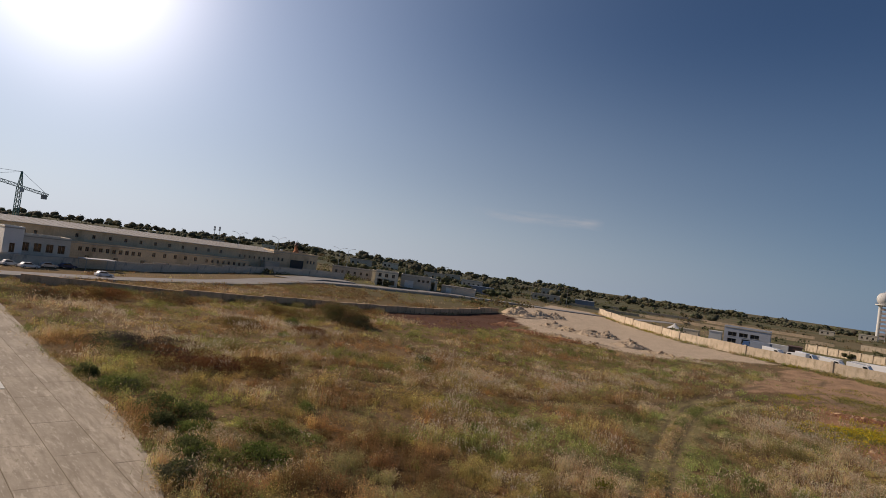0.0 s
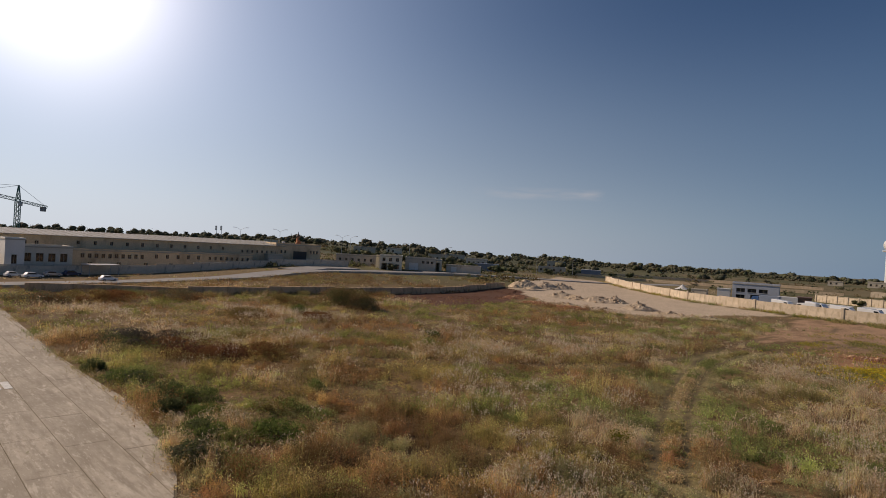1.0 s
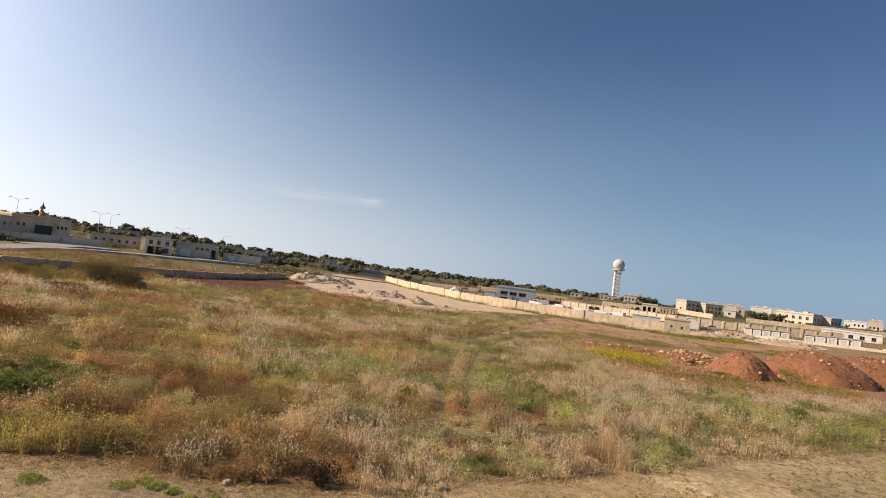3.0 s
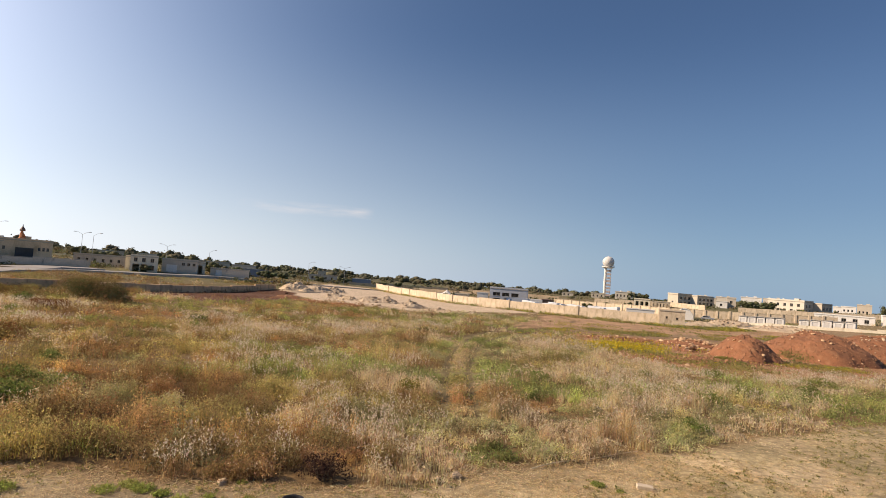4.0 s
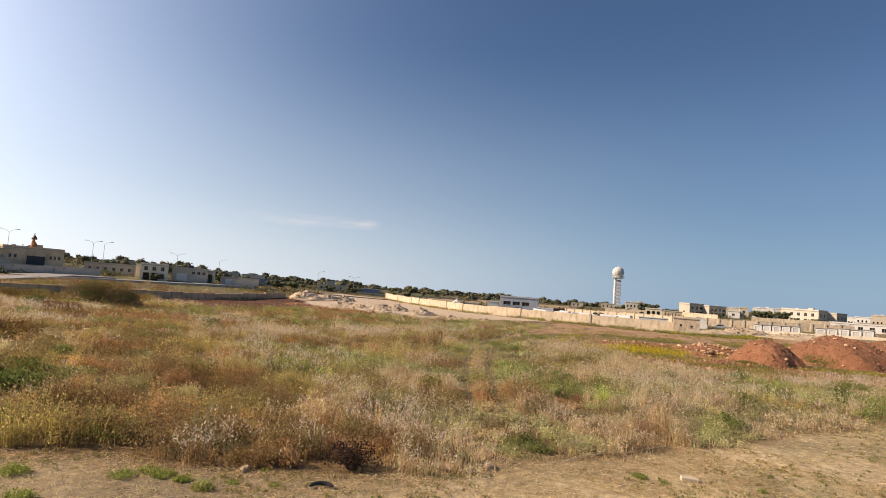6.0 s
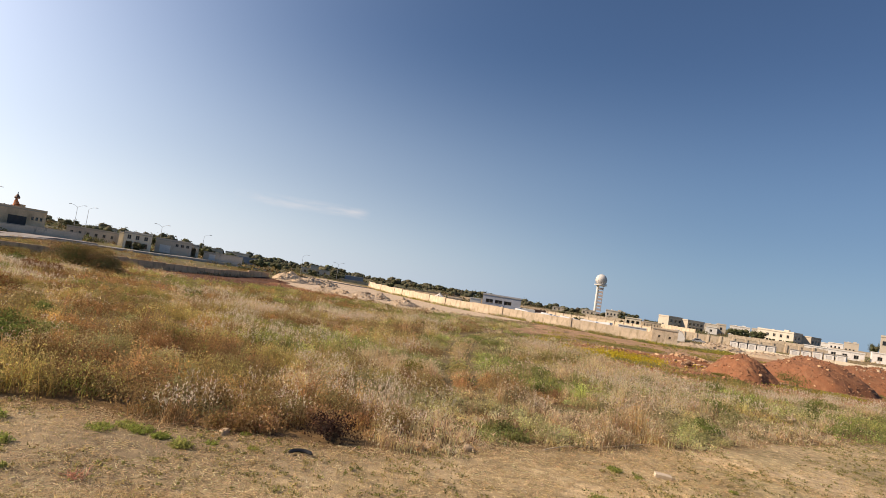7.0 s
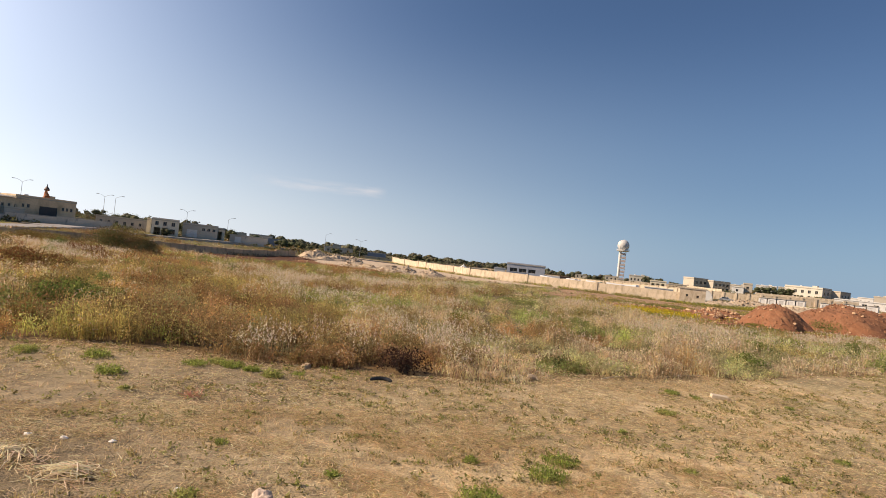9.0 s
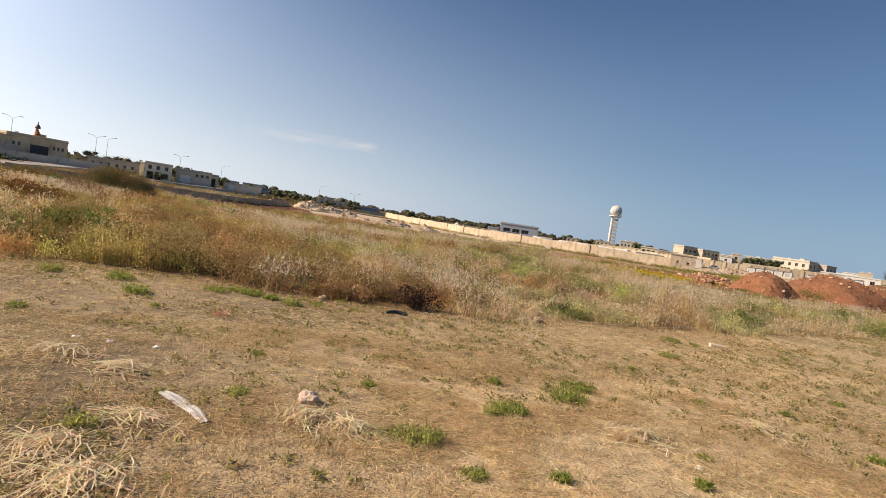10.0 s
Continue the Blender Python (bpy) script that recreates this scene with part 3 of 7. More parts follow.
for line in range(-9, 6):
    for col in range(-18, 3):
        u0, v0 = col * 5.2 + (line % 3) * 1.7, 1.3 + line * 2.05
        cell = [(u0 + 0.012, v0 + 0.022), (u0 + 5.188, v0 + 0.022), (u0 + 5.188, v0 + 2.03), (u0 + 0.012, v0 + 2.03)]
        cell = [(D1.x * u + D2.x * v, D1.y * u + D2.y * v) for u, v in cell]
        cx, cy = sum(p[0] for p in cell) / 4, sum(p[1] for p in cell) / 4
        if cy < -4 or cx < -88:
            continue
        hit = [bool(inside(np.array([p[0]]), np.array([p[1]]), RUNWAY)[0]) for p in cell + [(cx, cy)]]
        if not any(hit):
            continue
        poly = cell
        if not all(hit):
            for (x0, y0), (x1, y1) in zip(RUNWAY[1:12], RUNWAY[2:13]):
                nx, ny = (y1 - y0), -(x1 - x0)
                k = math.hypot(nx, ny)
                if near_line(np.array([cx]), np.array([cy]), [(x0, y0), (x1, y1)])[0] < 3.4:
                    poly = clip(poly, nx / k, ny / k, (nx * x0 + ny * y0) / k + rr.uniform(-0.12, 0.05)) or poly
        if len(poly) < 3:
            continue
        bm = bmesh.new()
        hgt = 0.045 + rr.uniform(-0.004, 0.006)
        lo = [bm.verts.new((x, y, -0.1)) for x, y in poly]
        hi = [bm.verts.new((x, y, hgt)) for x, y in poly]
        bm.faces.new(hi)
        for i in range(len(poly)):
            j = (i + 1) % len(poly)
            bm.faces.new((lo[i], lo[j], hi[j], hi[i]))
        part("concrete_slab", bm, M_CONCRETE, runway)
for x, y, n, s in ((-46.5, 25.2, 1, 1.5), (-40.5, 22.0, 4, 0.42)):
    mark = thing("runway_marking", pose(x, y, 0.066, 0, 0, -22), "faded white painted stripes on the runway" if n > 1 else "faded white painted block on the runway", "marking", kind="structure")
    for k in range(n):
        part("painted_stripe", boxes((0, 2.0, k * s * 1.3, k * s * 1.3 + s, 0, 0.004)), M_PAINTMARK, mark)


# ---------------------------------------------------------------- buildings
def facade(bm, m, width, height, thick, holes):
    """A wall panel with real openings: x to the right, y inwards, z up, holes as (x, z, w, h)."""
    xs = sorted({0, width, *[q for x, z, w, h in holes for q in (x, x + w)]})
    zs = sorted({0, height, *[q for x, z, w, h in holes for q in (z, z + h)]})
    solid = lambda i, j: 0 <= i < len(xs) - 1 and 0 <= j < len(zs) - 1 and not any(
        x - 1e-4 <= (xs[i] + xs[i + 1]) / 2 <= x + w + 1e-4 and z - 1e-4 <= (zs[j] + zs[j + 1]) / 2 <= z + h + 1e-4 for x, z, w, h in holes)
    quad = lambda *p: bm.faces.new([bm.verts.new(m @ Vector(q)) for q in p])
    for i in range(len(xs) - 1):
        for j in range(len(zs) - 1):
            if not solid(i, j):
                continue
            a, b, c, d = xs[i], xs[i + 1], zs[j], zs[j + 1]
            quad((a, 0, c), (b, 0, c), (b, 0, d), (a, 0, d))
            quad((a, thick, c), (a, thick, d), (b, thick, d), (b, thick, c))
            if not solid(i - 1, j):
                quad((a, 0, c), (a, 0, d), (a, thick, d), (a, thick, c))
            if not solid(i + 1, j):
                quad((b, 0, c), (b, thick, c), (b, thick, d), (b, 0, d))
            if not solid(i, j - 1):
                quad((a, 0, c), (a, thick, c), (b, thick, c), (b, 0, c))
            if not solid(i, j + 1):
                quad((a, 0, d), (b, 0, d), (b, thick, d), (a, thick, d))


def house(name, x, y, turn, w, d, h, wall, label, category="building", front=(), right=(), left=(), roof=None, parapet=0.35, z=None,
          filling=None, frames=True, kind="", group=""):
    """A flat-roofed building. Openings: (x, z, w, h, what) with what in window, door, shutter or open."""
    root = thing(name, pose(x, y, gz(x, y) if z is None else z, 0, 0, turn), label, category, group, kind)
    th = 0.3
    sides = {"front": (Matrix.Identity(4), w, front), "right": (pose(w, th, 0, 0, 0, 90), d - 2 * th, right),
             "back": (pose(w, d, 0, 0, 0, 180), w, ()), "left": (pose(0, d - th, 0, 0, 0, -90), d - 2 * th, left)}
    for key, (m, length, holes) in sides.items():
        bm = bmesh.new()
        facade(bm, m @ Matrix.Translation((0, 0, -1.2)), length, h + 1.2, th, [(q[0], q[1] + 1.2, q[2], q[3]) for q in holes])
        me = part("wall", bm, wall, root)
        for q in holes:
            hx, hz, hw, hh, what = q
            if what == "open":
                continue
            mm = m @ Matrix.Translation((hx, 0.12, hz))
            if what == "window":
                f = 0.06
                if frames:
                    fr = part("window", boxes((0, hw, 0, 0.06, 0, f), (0, hw, 0, 0.06, hh - f, hh), (0, f, 0, 0.06, f, hh - f),
                                              (hw - f, hw, 0, 0.06, f, hh - f), (hw / 2 - f / 2, hw / 2 + f / 2, 0, 0.06, f, hh - f)), M_FRAME, root)
                    fr.matrix_local = mm
                    part("pane", boxes((f, hw - f, 0.025, 0.04, f, hh - f)), M_GLASS, fr)
                    part("sill", boxes((-0.08, hw + 0.08, -0.18, 0.0, -0.09, -0.003)), wall, fr)
                else:
                    part("window", boxes((0, hw, 0.1, 0.12, 0, hh)), M_GLASS, root).matrix_local = mm
            else:
                if what == "shutter":
                    bm = bmesh.new()
                    slat = [(0.0 if k % 2 else -0.03, hh * k / 24) for k in range(25)]
                    extrude_outline(bm, slat + [(0.07, hh), (0.07, 0)], 0, hw)
                    bmesh.ops.transform(bm, matrix=Matrix(((0, 1, 0, 0), (1, 0, 0, 0), (0, 0, 1, 0), (0, 0, 0, 1))), verts=bm.verts)
                else:
                    bm = boxes((0, hw, 0, 0.07, 0, hh))
                part("shutter" if what == "shutter" else "door", bm, filling or M_DARK, root).matrix_local = mm
    bm = boxes((-0.12, w + 0.12, -0.12, d + 0.12, h + 0.003, h + 0.2))
    part("roof", bm, roof or M_ROOF, root)
    if w * d > 60 and parapet > 0.35:
        part("roof_box", boxes((w * 0.62, w * 0.62 + 1.8, d * 0.45, d * 0.45 + 1.6, h + 0.203, h + 1.3)), wall, root)
        bm = bmesh.new()
        tube(bm, (w * 0.3, d * 0.6, h + 0.203), (w * 0.3, d * 0.6, h + 1.0), 0.5, n=12)
        part("water_tank", bm, M_SHEDWALL, root)
    if parapet:
        part("parapet", boxes((-0.05, w + 0.05, -0.05, 0.15, h + 0.2, h + 0.2 + parapet), (-0.05, w + 0.05, d - 0.15, d + 0.05, h + 0.2, h + 0.2 + parapet),
                              (-0.05, 0.15, 0.15, d - 0.15, h + 0.2, h + 0.2 + parapet), (w - 0.15, w + 0.05, 0.15, d - 0.15, h + 0.2, h + 0.2 + parapet)), wall, root)
    return root


def row(n, x0, step, z, w, h, what="window"):
    return [(x0 + step * i, z, w, h, what) for i in range(n)]


# long warehouse with a pitched sheet roof
WH = house("warehouse", -147, 36, 75.5, 116, 26, 7.2, M_FACTORY, "long beige warehouse with small windows and a pale pitched sheet roof", "warehouse",
           front=row(5, 40, 2.2, 5.2, 0.7, 0.8) + row(11, 57, 3.6, 5.5, 0.7, 0.9) + row(8, 99, 1.6, 5.0, 0.6, 0.8) + row(6, 4, 4.0, 4.8, 0.9, 1.0),
           roof=M_SHEETROOF, parapet=0, z=0.3)
bm = bmesh.new()
extrude_outline(bm, [(-0.6, 7.22), (13, 8.3), (26.6, 7.22), (26.6, 7.1), (-0.6, 7.1)], 0, 116)
bmesh.ops.transform(bm, matrix=Matrix(((0, 1, 0, 0), (1, 0, 0, 0), (0, 0, 1, 0.12), (0, 0, 0, 1))), verts=bm.verts)
part("roof", bm, M_SHEETROOF, WH, "weathered pale roof sheets")
for k in range(58):
    p = part("roof_rib", boxes((k * 2.0 + 0.96, k * 2.0 + 1.04, 0, 13.7, 0, 0.05)), M_SHEETROOF, WH)
    p.matrix_local = pose(0, -0.6, 7.36, math.degrees(math.atan2(1.08, 13.6)), 0, 0)
house("warehouse_annex", -129.6, 87.3, 75.5, 46, 3.9, 4.3, M_FACTORY, "long low beige annex with small windows along the warehouse", "building",
      front=row(10, 2.5, 1.45, 2.7, 0.8, 1.0) + row(5, 19, 2.7, 2.9, 0.8, 1.0) + row(8, 33, 1.6, 2.8, 0.7, 0.9) + row(7, 4, 6.2, 0.6, 1.0, 1.2), parapet=0.25, z=0.3)
house("end_block", -119.5, 143, 60, 14, 9, 5.8, M_FACTORY, "beige end block with a large dark roller shutter", "building",
      front=[(5.4, 0.8, 4.2, 3.3, "shutter"), (1.4, 3.4, 0.6, 0.9, "window"), (2.6, 3.4, 0.6, 0.9, "window"), (10.6, 3.5, 0.6, 0.9, "window"), (11.6, 3.5, 0.6, 0.9, "window"), (12.6, 3.5, 0.6, 0.9, "window")], parapet=0.4)
house("gatehouse", -118, 138, 66, 4.5, 3.5, 3.0, M_BEIGE, "small pale gatehouse beside the warehouse", "building", front=[(1.6, 0, 1.0, 2.1, "door")], parapet=0.2)
house("yellow_house", -124, 73.5, 72, 9.5, 7, 5.2, M_YELLOW, "yellow limestone house with a row of four windows", "house",
      front=row(4, 1.0, 2.1, 2.4, 1.3, 1.7), parapet=0.3)
house("stair_house", -123.0, 70.6, 72, 3.2, 4, 6.6, M_WHITE, "white rendered stair block with one tall dark window", "building", front=[(1.1, 2.0, 0.9, 1.8, "window")], parapet=0.25)
house("grey_house", -127, 56, 72, 13, 8, 3.8, M_GREYWALL, "plain grey rendered house with a white wall", "house", front=row(3, 1.5, 3.6, 1.4, 1.1, 1.2), parapet=0.3)

# low houses along the yard
house("row_house", -114.5, 166.5, 32, 15, 6, 2.9, M_GREYWALL, "low grey-beige row house with small windows", "house", front=row(7, 1, 2.0, 1.2, 0.7, 0.9), parapet=0.25)
house("villa", -95, 161.5, 29, 6.8, 7, 4.0, M_CREAM, "pale two-storey villa with a shaded porch", "house",
      front=[(0.6, 0, 1.6, 2.0, "open"), (2.6, 0, 1.6, 2.0, "open"), (4.8, 0.4, 1.1, 1.4, "window"), (0.8, 2.6, 0.9, 1.1, "window"), (2.8, 2.6, 0.9, 1.1, "window"),
             (4.9, 2.6, 0.9, 1.1, "window")], right=[(1.5, 1.2, 1.2, 1.4, "window")], parapet=0.4)
house("villa", -98.8, 165.5, 29, 4, 6, 3.5, M_CREAM, "pale villa with a small window behind its neighbour", "house", front=[(1.2, 1.6, 1.0, 1.0, "window")], parapet=0.3)
house("workshop", -90.5, 169.6, 27, 9.5, 8, 3.5, M_BEIGE, "grey workshop with a white garage door", "building",
      front=[(1.2, 0.1, 2.8, 2.2, "shutter"), (5.2, 2.2, 0.8, 0.8, "window"), (6.6, 2.2, 0.8, 0.8, "window"), (8.0, 2.2, 0.8, 0.8, "window")], filling=M_WHITE)
house("portal_house", -84.8, 178, 27, 2.8, 4, 3.2, M_CREAM, "small white building with a dark open doorway", "building", front=[(0.8, 0, 1.2, 2.5, "open")], parapet=0.3)
house("shed_row", -81, 180, 20, 11, 5, 2.0, M_GREYWALL, "low grey shed row with a pale door", "shed", front=[(1.5, 0, 1.8, 1.7, "door")], filling=M_WHITE, parapet=0.1)
house("cream_house", -100, 242, 20, 9, 6, 2.9, M_YELLOW, "cream flat-roofed house on the slope", "house", front=row(4, 0.9, 2.0, 0.9, 0.8, 1.2), parapet=0.3)
house("long_shed", -86, 215.5, 21, 9.6, 4, 2.4, M_BLUEGREY, "long blue-grey sheet-metal shed", "shed", parapet=0, roof=M_BLUEGREY)
house("far_house", -74, 262, 15, 12, 6, 2.3, M_GREYWALL, "low grey house among bushes", "house", front=row(4, 1, 2.8, 0.8, 0.9, 1.0), parapet=0.2)
house("far_house", -128, 262, 26, 10, 6, 2.8, M_BEIGE, "low beige house among bushes", "house", front=row(3, 1, 3, 0.8, 0.9, 1.0), parapet=0.2)
house("site_cabin", -59, 281, 9, 8.5, 4, 2.5, M_BLUEGREY, "blue-grey site cabin with a white roof edge", "cabin", parapet=0, roof=M_PANEL)

# yard behind the perimeter wall
# wall colour holds the bluish shade of the front
house("site_office", 2.6, 190, -6, 11.5, 6, 4.6, M_OFFICE, "two-storey site office, walls tinted blue-grey for shade, with dark window bands", "building",
      front=[(1.0, 2.4, 2.2, 1.1, "window"), (3.8, 2.4, 2.2, 1.1, "window"), (6.6, 2.4, 2.2, 1.1, "window"), (1.0, 0.5, 2.2, 1.2, "window"), (4.6, 0, 2.8, 1.9, "open")],
      right=[(1.0, 2.4, 1.6, 1.1, "window")], parapet=0.3)
house("site_cabin", -1.2, 186.5, -4, 3.2, 3, 3.0, M_PANEL, "white box cabin beside the site office", "cabin", parapet=0, roof=M_PANEL)
house("store_box", -9, 192, -8, 5, 3, 2.0, M_BEIGE, "small beige store behind the wall", "shed", parapet=0.1)
house("container", 17.6, 180.5, -5, 3.2, 5, 2.5, M_BROWNBOX, "rusty brown shipping container", "container", parapet=0, roof=M_BROWNBOX)
house("gate_hut", 38.4, 137.2, -17, 5.2, 3.4, 3.15, M_STONEWALL, "square limestone hut with two small windows at the wall's end", "hut",
      front=[(1.3, 1.5, 0.45, 0.5, "window"), (3.4, 1.4, 0.5, 0.5, "window")], right=[(1.0, 0, 0.9, 1.9, "open")], parapet=0.15)
house("long_cabin", 38.0, 165.0, -16, 7.0, 3.0, 2.1, M_PANEL, "long low white windowless cabin", "cabin", parapet=0, roof=M_PANEL)
house("long_cabin", 28.5, 163, -22, 5.5, 2.6, 2.1, M_PANEL, "long low white portable cabin by the lane", "cabin", parapet=0, roof=M_PANEL)
house("long_cabin", 22, 168, -24, 5, 2.6, 1.9, M_PANEL, "long low white portable cabin by the lane", "cabin", parapet=0, roof=M_PANEL)

# stone buildings beyond the yard
house("stone_block", 86.5, 290, -60, 6, 9, 4.9, M_BEIGE, "two-storey stone block, one face plain, one with dark windows", "building",
      front=[(2.4, 0, 1.0, 2.0, "door")], right=row(3, 0.8, 2.7, 2.9, 1.4, 1.2) + row(3, 0.8, 2.7, 0.6, 1.4, 1.3), parapet=0.5)
house("stone_block", 96.0, 290, -62, 5, 10.5, 4.4, M_BEIGE, "lower stone block with a row of dark windows", "building",
      right=row(4, 0.7, 2.4, 2.6, 1.4, 1.1) + row(4, 0.7, 2.4, 0.6, 1.4, 1.2), parapet=0.4)
house("white_house", 104.5, 280, -20, 4.6, 5, 2.8, M_WHITE, "small white house beside the stone blocks", "house", front=[(1.6, 1.0, 1.0, 1.0, "window")], parapet=0.25)
house("stone_house", 110.5, 283, -20, 3.6, 5, 4.4, M_BEIGE, "narrow stone house with one window", "house", front=[(1.2, 2.2, 1.0, 1.3, "window")], parapet=0.5)
house("stone_barracks", 117.0, 259, -50, 14, 8, 4.8, M_YELLOW, "long yellow limestone building with two rows of windows", "building",
      front=row(5, 1.0, 2.6, 2.8, 1.0, 1.2) + row(5, 1.0, 2.6, 0.6, 1.0, 1.2), right=row(2, 1.2, 3.0, 2.7, 1.2, 1.2) + row(2, 1.2, 3.0, 0.5, 1.2, 1.3), parapet=0.5)
house("stone_barracks", 131.6, 254, -50, 4, 9.5, 4.0, M_BEIGE, "plain shaded stone wing with a roof rail", "building", right=row(3, 0.8, 2.9, 1.8, 1.4, 1.2), parapet=0.3)
house("stone_house", 60, 245, -16, 6, 7, 2.7, M_CREAM, "stone house with an arcade on the slope", "house", front=row(3, 0.6, 1.8, 0, 1.1, 2.0, "open"), parapet=0.3)
house("stone_house", 66.5, 243, -16, 6.5, 6, 2.1, M_STONEWALL, "low stone store on the slope", "building", front=row(5, 0.4, 1.2, 0.2, 0.35, 1.4, "open"), parapet=0.15)
house("tower_house", 81, 373, -12, 11, 7, 4.2, M_YELLOW, "pale limestone house beside the radar tower", "house", front=row(5, 0.8, 2.0, 1.6, 0.9, 1.3), parapet=0.4)
house("tower_house", 68, 380, -12, 8, 6, 2.8, M_BEIGE, "low stone house beside the radar tower", "house", front=row(3, 1, 2.4, 1.0, 0.9, 1.1), parapet=0.3)
house("tower_house", 52, 392, -10, 7, 6, 2.2, M_BEIGE, "low beige house below the radar tower", "house", front=row(2, 1, 2.6, 0.8, 0.9, 1.0), parapet=0.2)
house("white_hall", 93, 179, -30, 14, 8, 2.4, M_SHEDWALL, "long low white hall with shallow roof", "hall", front=row(5, 1.2, 2.6, 0.8, 1.1, 1.0), parapet=0.1, roof=M_PANEL)
house("white_hall", 107, 172, -30, 12, 8, 2.7, M_SHEDWALL, "long white hall beside its neighbour", "hall", front=row(4, 1.2, 2.6, 0.8, 1.1, 1.0), parapet=0.1, roof=M_PANEL)
house("lookout", 141, 221, -32, 5.5, 5.5, 7.4, M_BEIGE, "pale square lookout building with a glazed upper room", "building",
      front=[(0.5, 4.6, 2.0, 1.5, "window"), (3.0, 4.6, 2.0, 1.5, "window"), (2.2, 1.2, 1.0, 1.4, "window")], left=[(0.5, 4.6, 2.0, 1.5, "window")], parapet=0.5)


def gable_shed(x, y, turn, label, w=2.6, d=3.6, h=1.7):
    root = thing("white_shed", pose(x, y, gz(x, y), 0, 0, turn), label, "shed", "row of white sheds")
    bm = bmesh.new()
    facade(bm, Matrix.Translation((0, 0, -0.8)), w, h + 0.8, 0.08, [(w / 2 - 0.5, 0.8, 1.0, 1.5)])
    for a, b in ((0, 0.08), (w - 0.08, w)):
        box(bm, a, b, 0.08, d, -0.8, h)
    box(bm, 0.08, w - 0.08, d - 0.08, d, -0.8, h)
    part("wall", bm, M_SHEDWALL, root)
    part("door", boxes((w / 2 - 0.48, w / 2 + 0.48, 0.06, 0.075, 0.02, 1.48)), M_SHEDDOOR, root)
    bm = bmesh.new()
    extrude_outline(bm, [(-0.1, h + 0.06), (w / 2, h + 0.12), (w + 0.1, h + 0.06), (w + 0.1, h + 0.15), (w / 2, h + 0.21), (-0.1, h + 0.15)], -0.2, d + 0.2)
    part("roof", bm, M_SHEDROOF, root)
    bm = bmesh.new()
    extrude_outline(bm, [(0.05, h + 0.002), (w - 0.05, h + 0.002), (w / 2, h + 0.11)], 0.02, 0.07)
    part("gable", bm, M_SHEDWALL, root)
    return root


shed = gable_shed(62.6, 155.2, -30, "dusty white panel shed with a nearly flat roof in a row", 1.75, 4.4, 1.85)
for k in range(1, 5):
    x, y = 62.6 + k * 1.72, 155.2 - k * 0.97
    copy_thing(shed, pose(x, y, gz(x, y), 0, 0, -30))
for k in range(5):
    x, y = 73.6 + k * 1.95, 148.8 - k * 1.1
    copy_thing(shed, pose(x, y, gz(x, y), 0, 0, -30 - k) @ Matrix.Diagonal((1.1, 1.0, 0.95 + 0.04 * (k % 3), 1)))


def tent(x, y, turn, w, d, h, label):
    root = thing("white_tent", pose(x, y, gz(x, y), 0, 0, turn), label, "tent")
    bm = bmesh.new()
    n = 9
    arc = [(w / 2 - w / 2 * math.cos(math.pi * k / n), h * math.sin(math.pi * k / n) ** 0.8) for k in range(n + 1)]
    inner = [(w / 2 + (x - w / 2) * 0.97, z * 0.97) for x, z in arc][::-1]
    extrude_outline(bm, arc + inner, 0, d)
    part("cover", bm, M_PANEL, root)
    bm = bmesh.new()
    extrude_outline(bm, [(w / 2 + (x - w / 2) * 0.96, z * 0.96) for x, z in arc], 0.1, 0.14)
    part("end_panel", bm, M_WHITE, root)
    for y0 in (0.05, d / 2, d - 0.12):
        bm = bmesh.new()
        for a, b in zip(arc, arc[1:]):
            tube(bm, (w / 2 + (a[0] - w / 2) * 0.96, y0, a[1] * 0.96), (w / 2 + (b[0] - w / 2) * 0.96, y0, b[1] * 0.96), 0.03, n=5)
        part("hoop", bm, M_STEEL, root)


tent(50.6, 164.6, -18, 4.4, 6, 3.0, "rounded white tunnel tent behind the stone hut")


def peak_tent(x, y, w, h):
    root = thing("white_canopy", pose(x, y, gz(x, y), 0, 0, 10), "white pointed canopy behind the perimeter wall", "canopy")
    bm = bmesh.new()
    n, top = 14, []
    for k in range(9):
        t = k / 8
        r, z = w / 2 * (1 - t) ** 1.6 + 0.03, 1.4 + h * t
        top.append([bm.verts.new((r * math.cos(j * math.tau / n), r * math.sin(j * math.tau / n), z)) for j in range(n)])
    for a, b in zip(top, top[1:]):
        for j in range(n):
            bm.faces.new((a[j], a[(j + 1) % n], b[(j + 1) % n], b[j]))
    part("cover", bm, M_PANEL, root, smooth=True)
    for j in range(4):
        bm = bmesh.new()
        a = j * math.pi / 2
        tube(bm, (w / 2 * math.cos(a), w / 2 * math.sin(a), 0), (w / 2 * math.cos(a), w / 2 * math.sin(a), 1.42), 0.05)
        part("post", bm, M_STEEL, root)


peak_tent(-11, 200, 4.4, 1.7)

# open white canopy before the warehouse
cn = thing("carport", pose(-115.6, 82.5, gz(-115.6, 82.5), 0, 0, 84), "white sheet carport beside the boundary wall", "carport")
part("roof", boxes((0, 6.4, 0, 3.2, 2.2, 2.32)), M_PANEL, cn)
for x in (0.1, 6.2):
    for y in (0.1, 3.0):
        part("post", boxes((x, x + 0.1, y, y + 0.1, -0.2, 2.197)), M_STEEL, cn)


